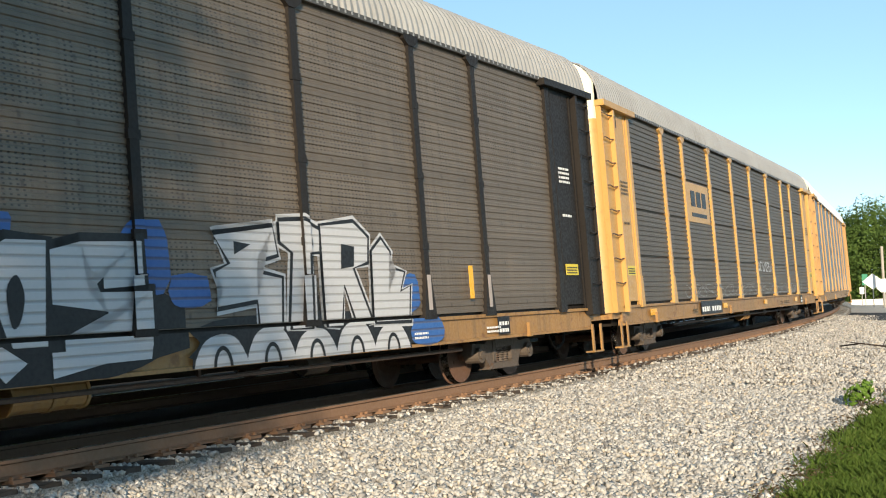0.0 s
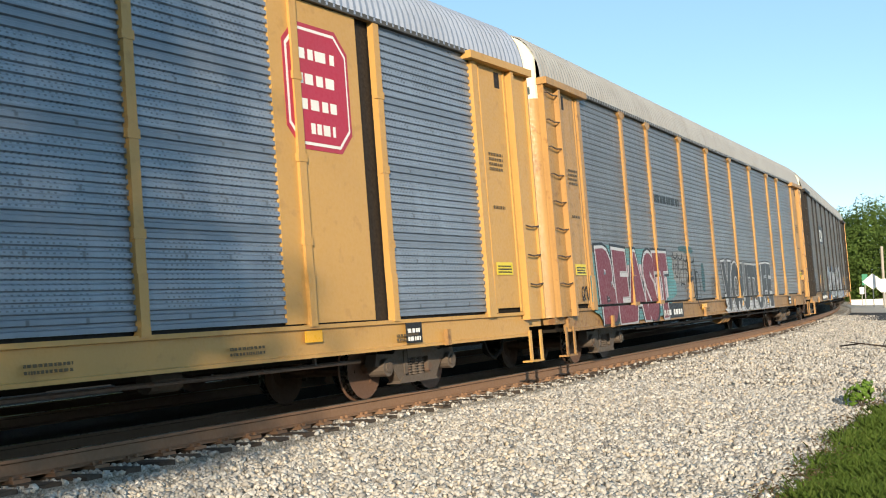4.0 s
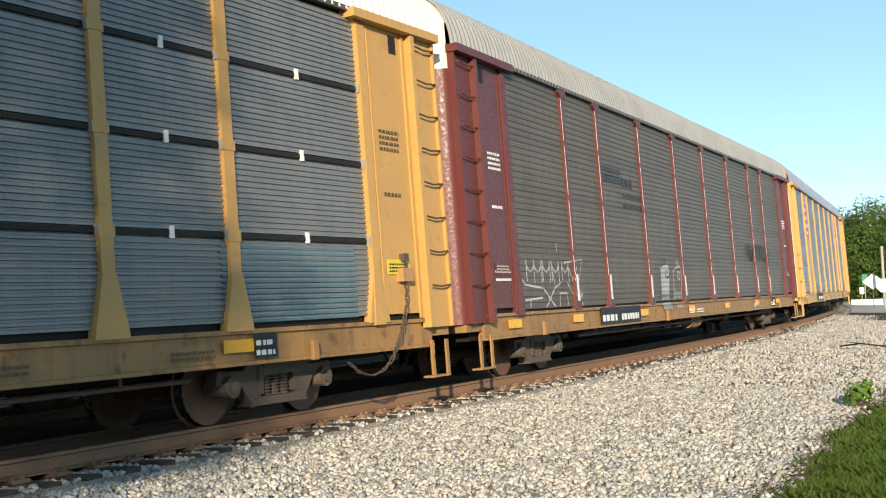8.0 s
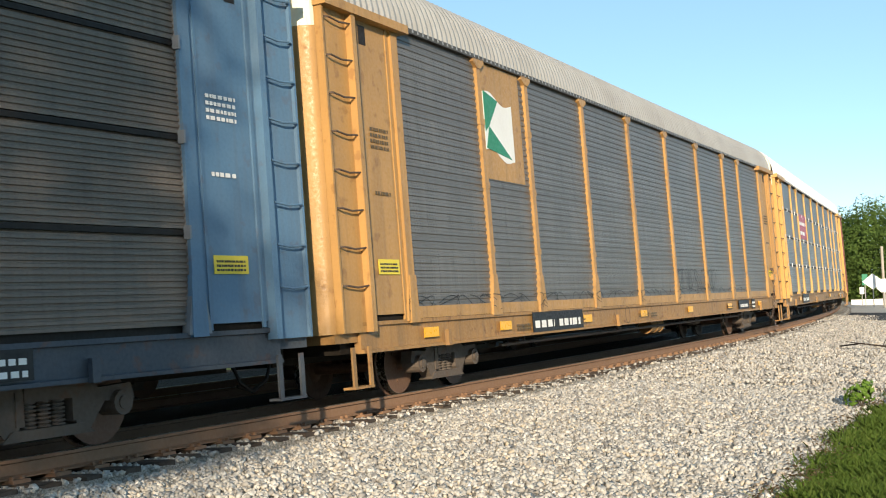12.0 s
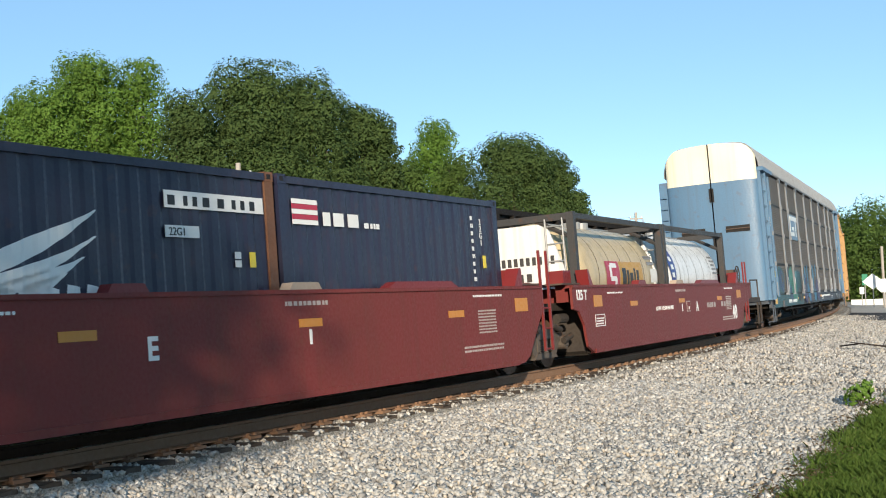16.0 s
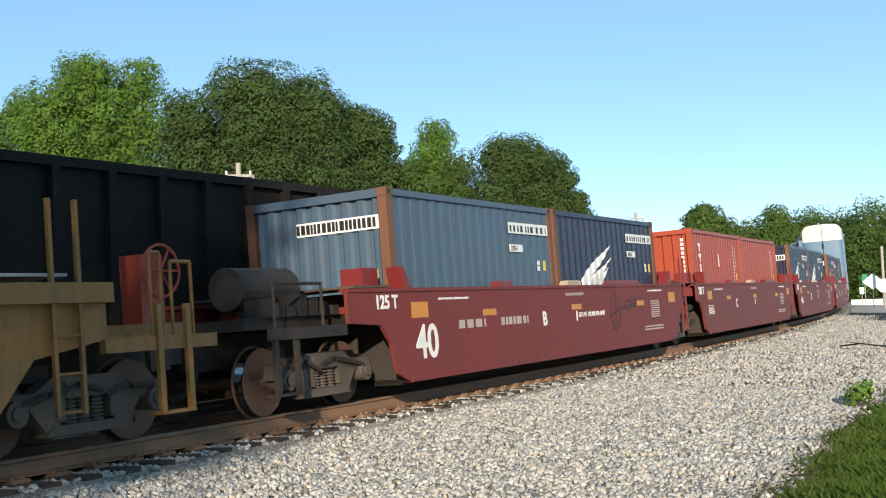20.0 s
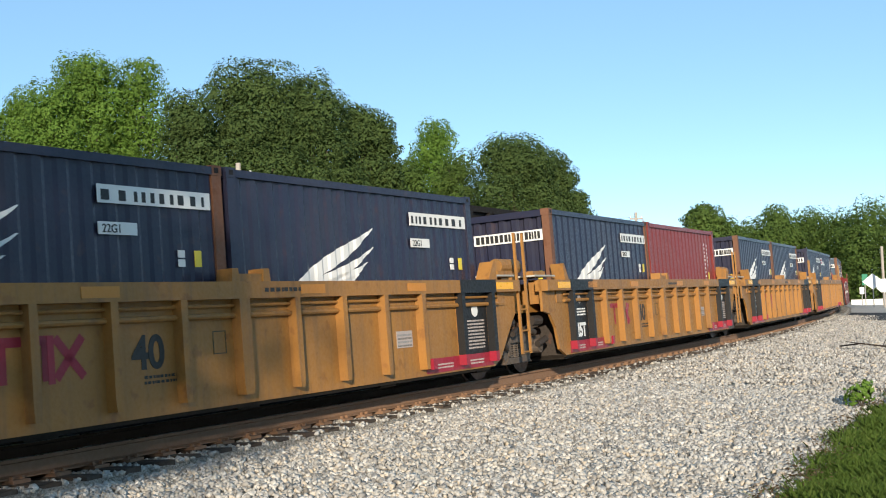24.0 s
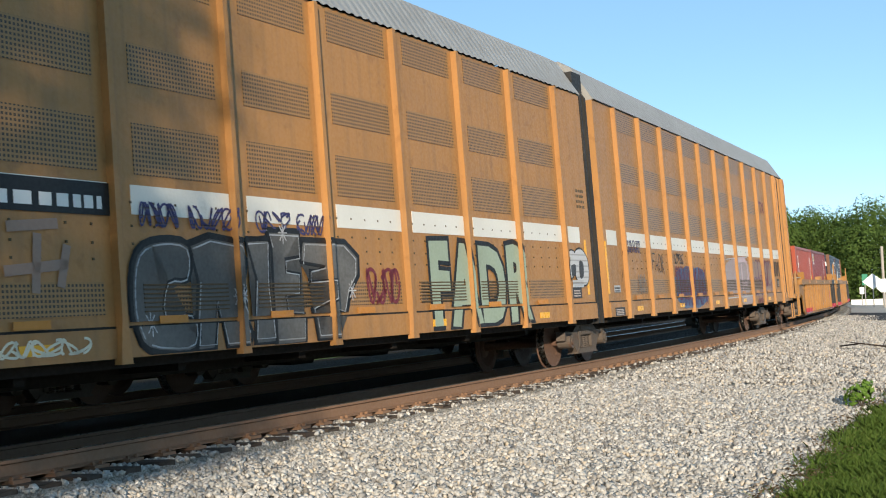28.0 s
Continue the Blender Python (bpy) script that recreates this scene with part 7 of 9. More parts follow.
sprayed("graffiti_ground", cloud(-12.4, -6.0, 0.72, 2.36, 9, 34), TEAL, A_FX, 0)
sprayed("graffiti_ground", cloud(-6.6, -5.6, 1.15, 2.2, 10, 30), TEAL, A_FX, 0)
sprayed("graffiti_ground", cloud(-5.2, -3.7, 2.28, 2.46, 11, 24), TEAL_D, A_FX, 0)
sprayed("graffiti_ground", cloud(-11.1, -6.35, 0.95, 2.0, 90, 24), PINK, A_FX, 0.5)
piece(A_FX, "BEAST", -11.32, 0.74, 5.10, 1.50, MAROON_SPRAY, [(CHALK, 0.035), (INK, 0.065)], layer=1, wave=0.02, slope=-0.15, bold=0.07, label="maroon graffiti letters with white and black rims")
sprayed("graffiti_ground", cloud(-5.9, -4.4, 1.5, 2.35, 77, 24), GREYFADE, A_FX, 1, label="faded grey sprayed patch")
arches = [[(x, z0), (x + 0.02, z1 - 0.1)] + ring(x + w / 2, z1 - 0.1, -w / 2, 0.14, 8, 0.0, -0.5)[1:-1] + [(x + w - 0.02, z1 - 0.1), (x + w, z0)] for x, w, z0, z1 in ((-5.75, 0.42, 1.85, 2.38), (-5.28, 0.40, 1.55, 2.36), (-4.80, 0.45, 1.80, 2.32), (-4.16, 0.42, 1.10, 2.30))]
arches += [[(-5.16, 1.48), (-5.12, 1.88), (-4.62, 1.90), (-4.66, 1.15), (-4.20, 1.18)], [(-5.16, 1.55), (-4.80, 1.52), (-4.85, 1.4)], [(-3.75, 1.85), (-3.4, 1.82), (-3.28, 1.5), (-3.32, 1.1)], [(-4.05, 1.9), (-3.95, 1.3), (-3.6, 0.9), (-3.45, 1.2)], ring(-4.48, 1.98, 0.10, 0.14, 12), ring(-5.5, 1.85, 0.12, 0.16, 12)]
sprayed("graffiti", lines(0.045, *arches), INK, A_FX, 2, label="black sprayed arches")
sprayed("graffiti", filled(rounded(cell(-4.5, -4.1, 1.55, 1.85, ((0.0, 0.1), (0.3, 0.8), (1.0, 1.0), (0.6, 0.2)))), rounded(cell(-3.75, -3.55, 1.1, 1.8, ((0.2, 0.0), (0.0, 0.9), (0.6, 1.0), (0.7, 0.3))))), INK, A_FX, 2)
sprayed("graffiti_ground", cloud(-3.05, -2.7, 1.3, 2.08, 78, 20), TEAL_D, A_FX, 0)
sprayed("graffiti", lines(0.02, *[ring(-2.0 + 0.15 * (k % 4), 1.2 + 0.2 * (k // 4), 0.06, 0.09, 8, 0.1 * k, 0.8) for k in range(12)]), INK, A_FX, 1)
sprayed("graffiti_ground", cloud(-0.95, 6.55, 0.60, 1.02, 79), CHALK, A_FX, 0, label="white sprayed band")
piece(A_FX, "VOUTUFE", -0.70, 0.74, 7.1, 1.38, DARK_SPRAY, [(CHALK, 0.035), (INK, 0.055)], layer=1, wave=0.03, bold=0.07, label="dark grey graffiti letters with white rims")
for k in range(9):
    x = -0.55 + 0.78 * k
    drawn(A_FX, [ring(x, 0.86 + 0.06 * (k % 2) + (0.22 if k % 3 == 0 else 0), 0.13, 0.16, 12)[:-1]], CHALK, [(INK, 0.018)], 6, "white sprayed bubble")
sprayed("graffiti", scribble(-12.5, -12.1, 1.25, 1.5, 80, 0.03, 3), INK, A_FX, 2, panel_y=-1.502)
number_patch(A_FX, -7.1, seed=11, w=1.8)
reflectors(A_FX, (-11.2, -8.3, -3.4, 1.2, 5.4), z=0.88)

# red badge car
bm_y = -1.474
for x0, x1 in ((PANEL_X0 + 2.65, PANEL_X0 + 4.55), (PANEL_X0 + 18.55, PANEL_X0 + 20.55)):
    part("plain_panel", boxes((x0 + 0.05, x1 - 0.05, -1.474, -1.44, DECK + 0.02, EAVE - 0.03)), YELLOW_CLEAN, A_KCS, "smooth yellow panel")
    xc, zc = (x0 + x1) / 2, 4.08
    for k, (m, g) in enumerate(((BADGE_RED, 1.0), (LETTER_W, 0.93), (BADGE_RED, 0.88))):
        bm = bmesh.new()
        w, h, c = 0.70 * g, 0.80 * g, 0.26 * g
        slab(bm, [(xc - w + c, zc - h), (xc + w - c, zc - h), (xc + w, zc - h + c), (xc + w, zc + h - c), (xc + w - c, zc + h), (xc - w + c, zc + h), (xc - w, zc + h - c), (xc - w, zc - h + c)], -1.480 - 0.004 * k, -1.474)
        part("badge", bm, m, A_KCS, "red octagonal badge with white rim")
    for k, (a, z) in enumerate(((-0.42, 4.42), (-0.42, 4.10), (-0.42, 3.78), (-0.22, 3.48))):
        bars("badge_shape", 1, LETTER_W, A_KCS, xc + a, z, -1.490, 0.84 if k < 3 else 0.55, 0.26, 120 + k)
number_patch(A_KCS, -6.2, seed=13, w=2.4)
reflectors(A_KCS, (-11.8, 0.5, 7.0), z=0.9, w=0.35)

# maroon car
white_edge = boxes((-0.074, -0.058, -0.0485, -0.045, DECK + 0.62, EAVE - 0.17))
white_edge = made("edge_stripe", white_edge, LETTER_W)
for x in POSTS:
    part("edge_stripe", white_edge, LETTER_W, A_NS, at=(PANEL_X0 + x, -SIDE_Y, 0))
for k in range(5):
    patch("badge_shape", A_NS, LETTER_K, -6.95 + 0.0 * k, -5.75, 3.92 - 0.07 * k, 3.95 - 0.07 * k, y=-1.476)
bars("badge_shape", 1, LETTER_K, A_NS, -5.7, 3.60, -1.476, 0.8, 0.35, 21)
for k in range(2):
    bars("badge_shape", 1, LETTER_K, A_NS, -5.7, 3.38 - 0.22 * k, -1.476, 1.4, 0.17, 23 + k)
tag = [[(x, 1.62), (x, 1.98)] + ring(x + 0.17, 1.98, -0.17, 0.20, 8, 0.0, -0.5)[1:-1] + [(x + 0.34, 1.98), (x + 0.34, 1.58)] for x in (-11.40, -11.06, -10.66, -10.22, -9.72)]
tag += [[(-11.65, 1.66), (-11.5, 1.56), (-10.75, 1.50)], [(-11.55, 1.30), (-10.75, 1.33)], [(-11.3, 1.32), (-11.36, 1.08)], [(-10.7, 1.5), (-10.1, 1.12)], [(-10.1, 1.52), (-10.7, 1.1)], [(-9.95, 1.12), (-9.9, 1.4), (-9.55, 1.4), (-9.5, 1.1)], [(-9.6, 1.95), (-8.62, 2.02), (-9.05, 1.25), (-9.5, 1.6)], [(-9.35, 1.85), (-9.2, 1.62), (-9.05, 1.88)], [(-9.9, 2.15), (-9.9, 2.3)], [(-8.95, 1.12), (-8.7, 1.4)], [(-8.98, 1.4), (-8.72, 1.15)], [(-10.2, 1.8), (-10.1, 1.5), (-9.8, 1.6)]]
sprayed("graffiti", lines(0.035, *tag), CHALK, A_NS, 1, label="thin white sprayed arches and triangle")
rook = cell(-3.45, -2.62, 1.06, 1.98, ((0.02, 0.0), (0.12, 0.45), (0.18, 0.92), (0.55, 0.97), (0.95, 1.0), (1.0, 0.72), (0.86, 0.4), (0.78, 0.0)))
drawn(A_NS, [rook], SILVER, [(CHALK, 0.015)], 0, "white sprayed block with an eye")
sprayed("graffiti", lines(0.03, ring(-2.84, 1.76, 0.10, 0.09, 10), [(-3.02, 1.76), (-2.80, 1.68), (-2.56, 1.74)], ring(-2.95, 2.06, 0.05, 0.07, 8)), INK, A_NS, 3)
sprayed("graffiti", lines(0.022, *[ring(-3.33 + 0.15 * k, 1.16, 0.055, 0.15, 8, 0.0, 0.5) for k in range(5)]), INK, A_NS, 3)
sprayed("graffiti", lines(0.04, *[ring(-3.33 + 0.15 * k, 1.05, 0.06, 0.10, 8, 0.5, 0.5) for k in range(5)]), SILVER, A_NS, 2)
sprayed("graffiti", lines(0.05, cell(-2.40, -1.55, 1.08, 1.96, ((0.0, 0.0), (0.12, 0.4), (0.15, 0.85), (0.4, 0.95), (0.95, 1.0), (1.0, 0.7), (0.85, 0.35), (0.78, 0.0))), ring(-1.80, 1.74, 0.12, 0.09, 10), ring(-1.85, 2.04, 0.06, 0.07, 8)), SILVER, A_NS, 1, label="white sprayed outline of a block with an eye")
sprayed("graffiti", lines(0.03, *[ring(-2.22 + 0.14 * k, 1.2, 0.05, 0.16, 8, 0.0, 0.5) for k in range(4)], *[ring(-2.22 + 0.14 * k, 1.05, 0.05, 0.10, 8, 0.5, 0.5) for k in range(4)]), SILVER, A_NS, 1)
sprayed("graffiti", scribble(6.0, 9.5, 2.2, 2.7, 85, 0.04, 9), INK, A_NS, 1)
number_patch(A_NS, -7.85, seed=17, w=2.6)
reflectors(A_NS, (-12.4, -9.4, -5.2, -1.2, 2.6, 6.6, 9.9), material=REFLECT, w=0.55)
patch("white_band", A_NS, LETTER_W, -12.75, -12.15, 1.62, 1.66, y=-1.502)
patch("white_band", A_NS, LETTER_W, -12.75, -12.15, 1.75, 1.79, y=-1.502)
for x in POSTS[1:-1]:
    bm = boxes((PANEL_X0 + x - 0.05, PANEL_X0 + x + 0.05, -1.534, -1.53, 1.25, 1.74))
    part("white_strip", bm, LETTER_W, A_NS)
for car in (A_CN, A_GT):
    for x in POSTS[1:-1]:
        part("white_strip", boxes((PANEL_X0 + x - 0.05, PANEL_X0 + x + 0.05, -1.534, -1.53, 1.22, 1.72)), DIM_W if car is A_CN else LETTER_W, car)

# red sign car
patch("badge", A_CP, BADGE_RED, -7.02, -4.38, 3.26, 4.25, y=-1.478, label="red sign panel")
for k in range(2):
    bars("badge_shape", 1, LETTER_W, A_CP, -6.75, 3.80 - 0.38 * k, -1.486, 2.15 if k == 0 else 1.65, 0.26, 31 + k)
number_patch(A_CP, -8.2, seed=19, w=2.2)
reflectors(A_CP, (-12.5, -9.3, 3.3, 8.8), w=0.6)
for t in (1, 2, 3):
    for a, b in zip(POSTS, POSTS[1:]):
        zz = DECK + 0.04 + t * (EAVE - 0.07 - DECK) / 4
        part("latch", boxes((PANEL_X0 + (a + b) / 2 - 0.03, PANEL_X0 + (a + b) / 2 + 0.03, -1.49, -1.46, zz - 0.055, zz + 0.075)), LETTER_W, A_CP)
    clip_mesh = made("clip", boxes((-0.112, -0.089, -0.06, 0.0, -0.05, 0.06), (0.089, 0.112, -0.06, 0.0, -0.05, 0.06)), POST_GREY)
    for x in POSTS:
        part("clip", clip_mesh, POST_GREY, A_CP, at=(PANEL_X0 + x, -1.46, DECK + 0.04 + t * (EAVE - 0.07 - DECK) / 4))
TINTED = paint("blue_tinted_sheet", (0.085, 0.17, 0.21), 0.5, dirt=0.6, streak=0.4)
part("tinted_slats", corrugated(2.6, TINTED, 1, z0=DECK + 0.06, z1=DECK + 0.98, rib=0.066, depth=0.018, gap=0.01), TINTED, A_CP, "blue tinted slats", at=(PANEL_X0 + 20.75, -SIDE_Y - 0.004, 0))

def chain(car, pts, y, material):
    """A slack chain of small links through points (x, z)."""
    bm = bmesh.new()
    for a, b in zip(pts, pts[1:]):
        n = max(1, int(math.dist(a, b) / 0.07))
        for k in range(n):
            x, z = (a[0] + (b[0] - a[0]) * (k + 0.5) / n, a[1] + (b[1] - a[1]) * (k + 0.5) / n)
            w, d = (0.026, 0.010) if k % 2 else (0.010, 0.026)
            ux, uz = (b[0] - a[0]) / math.dist(a, b) * 0.042, (b[1] - a[1]) / math.dist(a, b) * 0.042
            rod(bm, (x - ux, y - d, z - uz), (x + ux, y - d, z + uz), 0.009, 5)
            rod(bm, (x - ux, y + d, z - uz), (x + ux, y + d, z + uz), 0.009, 5)
            rod(bm, (x - w, y, z), (x + w, y, z), 0.009, 5)
    return tagged(part("chain", bm, material, car, "slack steel chain"), kind="stuff")


for car in (A_CP, A_TFM, A_FX):
    chain(car, ((12.56, 1.92), (12.52, 1.30), (12.28, 0.86), (12.03, 0.58), (11.80, 0.46), (11.55, 0.42), (11.30, 0.47), (11.05, 0.62)), -1.55, STEEL)
    part("chain_hook", boxes((12.50, 12.62, -1.57, -1.49, 1.90, 2.00)), STEEL, car)
    part("chain_box", boxes((12.40, 12.68, -1.60, -1.49, 1.62, 1.80)), YELLOW, car)

# black strips over the gaps between the tiers of the slatted walls, the recess shade put into their colour
for car in (A_CP, A_GT):
    for a, b in zip(POSTS, POSTS[1:]):
        for t in (1, 2, 3):
            zz = DECK + 0.04 + t * (EAVE - 0.07 - DECK) / 4
            part("tier_gap", boxes((PANEL_X0 + a + 0.08, PANEL_X0 + b - 0.08, -1.4735, -1.455, zz - 0.028, zz + 0.028)), BLACK, car)

# flag car
for a, b in zip(POSTS, POSTS[1:]):
    part("base_rail", boxes((PANEL_X0 + a + 0.08, PANEL_X0 + b - 0.08, -1.486, -1.44, DECK + 0.005, DECK + 0.17)), YELLOW, A_TFM)
part("plain_panel", boxes((PANEL_X0 + 2.72, PANEL_X0 + 4.48, -1.476, -1.45, 3.28, EAVE - 0.03)), YELLOW, A_TFM, "smooth yellow panel")
fl = bmesh.new()
n = 10
for lo_h, m, nm in (((0.0, 1.0), LETTER_W, "flag_badge"),):
    ta = [(-8.92 + 1.14 * i / n, 4.70 + 0.06 * math.sin(i * 0.7) - 0.015 * i) for i in range(n + 1)]
    tb = [(x, z - 0.95) for x, z in ta]
    slab(fl, tb + ta[::-1], -1.482, -1.476)
part("flag_badge", fl, LETTER_W, A_TFM, "white and green flag badge")
for x0, x1, x2, z0, z1 in ((-8.90, -8.90, -8.2, 4.72, 4.3), (-8.9, -7.85, -7.85, 3.85, 3.72)):
    bm = bmesh.new()
    slab(bm, [(-8.9, 3.78), (-7.9, 3.66), (-8.75, 4.15)] if x1 > -8.5 else [(-8.9, 4.05), (-8.75, 4.15), (-8.35, 4.60), (-8.9, 4.72)], -1.487, -1.482)
    part("flag_shape", bm, BADGE_GREEN, A_TFM)
number_patch(A_TFM, -7.65, seed=23, w=2.45)
patch("number_patch", A_TFM, INK, 7.6, 8.9, 0.80, 1.04, y=-1.502)
bars("badge_shape", 1, LETTER_W, A_TFM, 7.8, 0.84, -1.509, 0.9, 0.17, 41)
reflectors(A_TFM, (-11.6, -9.0, -5.15, -1.6, 2.2, 6.3, 10.2), z=0.84, w=0.45)
sprayed("graffiti", scribble(-12.0, 9.0, 1.15, 1.42, 86, 0.012, 26), INK, A_TFM, 1, label="thin black scrawl")
sprayed("graffiti", scribble(1.5, 5.5, 1.4, 1.9, 87, 0.014, 7), INK, A_TFM, 1)

words("stencil", "LD LMT 80000", 0.12, FADED_K, A_TFM, -1.75, 0.84, -1.505)
bm = bmesh.new()
ribbon(bm, [(-2.5 + 0.15 * math.cos(k * math.pi / 12), 0.91 + 0.17 * math.sin(k * math.pi / 12)) for k in range(25)], 0.02)
for v in bm.verts:
    v.co.y = -1.503
part("round_mark", bm, FADED_K, A_TFM)

# blue car
patch("badge", A_GT, GT_BLUE, PANEL_X0 + 4.62, PANEL_X0 + 7.18, 3.14, 4.08, y=-1.476)
for bx, bw, bz, bh in ((-6.75, 2.15, 3.86, 0.16), (-6.75, 0.17, 3.30, 0.62), (-6.75, 1.10, 3.28, 0.14), (-5.80, 0.16, 3.30, 0.32), (-6.22, 0.52, 3.50, 0.12), (-5.20, 0.17, 3.28, 0.62)):
    patch("badge_shape", A_GT, LETTER_W, bx, bx + bw, bz, bz + bh, y=-1.484)
for i, (m, layer, lab, blobs) in enumerate((
        (TEAL_D, 0, "worn deep teal sprayed lobes", ((-11.45, -9.75, 1.05, 2.15), (-7.15, -4.75, 0.78, 2.05), (-5.6, -4.8, 1.05, 1.9))),
        (DEEP_BLUE, 1, "worn dark blue sprayed column", ((-9.42, -8.92, 1.16, 1.98), (-9.30, -8.52, 1.55, 2.10), (-8.78, -7.86, 0.78, 1.52), (-11.2, -10.0, 1.2, 2.0))),
        (MINT, 2, "worn mint green sprayed lobes", ((-8.52, -7.30, 1.38, 2.14), (-8.05, -7.25, 0.78, 1.75), (-7.34, -6.60, 0.78, 1.55))),
        (TEAL, 2, "", ((-8.98, -8.62, 1.85, 2.12), (-8.46, -8.10, 1.34, 1.58), (-6.75, -6.2, 1.7, 2.0))),
        (INDIGO, 1, "worn indigo sprayed base", ((-4.62, -3.0, 0.72, 1.72), (-4.45, -3.9, 1.2, 1.92), (-3.75, -3.0, 1.4, 1.95), (0.1, 1.55, 0.72, 1.75), (-2.3, -1.9, 0.72, 1.3))),
        (SKY_SPRAY, 2, "light blue sprayed lobes", ((-4.46, -4.05, 1.38, 1.92), (-3.60, -3.15, 1.66, 2.22), (-3.08, -2.15, 0.72, 1.55), (-2.82, -2.32, 1.35, 2.30), (-0.98, 0.14, 0.72, 1.42), (-0.82, -0.16, 1.3, 2.32), (0.30, 0.76, 1.75, 2.32))))):
    for k, b in enumerate(blobs):
        sprayed("graffiti", filled(rounded([(v.co.x, v.co.z) for v in cloud(*b, 130 + i * 9 + k, 15, 0.82, 0.24).verts], 3)), m, A_GT, layer, label=lab)
sprayed("graffiti_ground", filled(cell(-12.9, -4.75, 0.70, 1.11, ((0, 0), (0.0, 1), (0.4, 1), (0.99, 1), (1.0, 0.5), (0.98, 0)))), TEAL_D, A_GT, 0, label="worn teal paint along the sill")
for k, b in enumerate(((-10.6, -10.2, 1.52, 1.82), (-5.9, -5.45, 0.80, 1.35), (-3.75, -3.45, 1.12, 1.52), (-0.55, -0.3, 1.1, 1.42), (-2.0, -1.05, 0.74, 1.2))):
    sprayed("graffiti_outline", cloud(*b, 190 + k, 14), GT_SMEAR, A_GT, 4)
sprayed("graffiti", lines(0.03, [(-2.05, 1.1), (-1.85, 1.35), (-1.95, 1.75), (-1.7, 2.0), (-1.45, 2.1), (-1.3, 1.5), (-1.45, 1.0), (-1.1, 1.3), (-1.0, 1.85)], [(-2.2, 1.32), (-1.9, 1.28)], [(-3.7, 1.05), (-3.58, 0.98), (-3.48, 1.08)], [(-3.2, 1.82), (-3.1, 1.88)]), CHALK, A_GT, 5, label="thin white sprayed squiggle")
number_patch(A_GT, -9.45, z=0.80, w=2.6, h=0.22, seed=29, ground=None)
bars("lettering", 1, LETTER_W, A_GT, 1.6, 0.92, -1.503, 4.4, 0.14, 33, "small white lettering")
reflectors(A_GT, (-6.95, -4.78, -2.86, -0.42, 1.55), z=0.91, w=0.46, h=0.09, material=REFLECT)
patch("reflector", A_GT, REFLECT, -12.75, -12.25, 0.83, 1.02, y=-1.502)
for t in (1, 2, 3):
    for x in POSTS:
        zz = DECK + 0.04 + t * (EAVE - 0.07 - DECK) / 4
        part("latch", boxes((PANEL_X0 + x - 0.11, PANEL_X0 + x - 0.08, -1.56, -1.47, zz - 0.07, zz + 0.07)), GT_POST, A_GT)

# ---------------------------------------------------------------- marks on the red well cars
for i, (u, letter) in enumerate(zip(RED_UNITS, "AEDCB")):
    y = -1.501
    lx = {0: 1.4, 4: -1.5}.get(i, -2.7)
    words("unit_letter", letter, 0.33, LETTER_W, u, lx, 0.86, y - 0.003, bold=0.01)
    for k, x in enumerate((-3.85, -0.10, 3.63)):
        patch("reflector", u, REFLECT_OLD, x, x + 0.48, 1.09, 1.19, y=y)
    for x in (-6.12, 5.92):
        patch("reflector", u, REFLECT_OLD, x, x + 0.48, 1.12, 1.34, y=y)
    bars("stencil", 8, DIM_W, u, 4.58, 0.82, y, 0.62, 0.38, 400 + i, "white stencilled table")
    bars("stencil", 2, DIM_W, u, 4.05, 0.55, y, 1.35, 0.12, 410 + i)
    bars("stencil", 1, LETTER_W, u, 4.45, 1.38, y, 1.0, 0.06, 420 + i)
    bars("stencil", 1, LETTER_W, u, -5.3, 1.36, y, 1.0, 0.06, 430 + i)
    bars("stencil", 1, DIM_W, u, -0.35, 1.35, y, 0.9, 0.10, 440 + i)
    patch("white_mark", u, LETTER_W, 0.10, 0.15, 0.88, 1.06, y=y)
    words("capacity_mark", "125 T", 0.25, LETTER_W, u, -7.08, 1.27, y - 0.004, bold=0.008)
    if i == 4:
        continue
    part("data_frame", boxes((-6.12, -5.56, y - 0.004, y, 0.74, 0.97)), WELL_RED, u)
    for a, b, c, d in ((-6.12, -5.56, 0.74, 0.755), (-6.12, -5.56, 0.955, 0.97), (-6.12, -6.105, 0.755, 0.955), (-5.575, -5.56, 0.755, 0.955)):
        patch("frame_line", u, LETTER_W, a, b, c, d, y=y - 0.004)
    bars("stencil", 3, LETTER_W, u, -6.05, 0.78, y - 0.004, 0.42, 0.15, 450 + i)
for u, x in ((RED_UNITS[0], 5.25), (RED_UNITS[4], -6.05)):
    words("car_size", "40", 0.66 if x < 0 else 0.52, LETTER_W, u, x, 0.56, -1.504, bold=0.012)
bars("reporting_mark", 1, DIM_W, RED_UNITS[0], 2.5, 0.92, -1.501, 0.95, 0.24, 470)
bars("reporting_mark", 1, DIM_W, RED_UNITS[0], 4.0, 0.92, -1.501, 1.1, 0.24, 471)
bars("reporting_mark", 1, DIM_W, RED_UNITS[4], -4.7, 0.92, -1.501, 0.95, 0.24, 472)
bars("reporting_mark", 1, DIM_W, RED_UNITS[4], -3.2, 0.92, -1.501, 1.1, 0.24, 473)
patch("plate_sign", RED_UNITS[0], DIM_W, 0.52, 0.85, 0.86, 1.12, y=-1.501)
patch("plate_sign", RED_UNITS[0], WELL_RED, 0.545, 0.825, 0.885, 1.095, y=-1.507)
words("plate_letter", "H", 0.13, LETTER_W, RED_UNITS[0], 0.64, 0.90, -1.515)
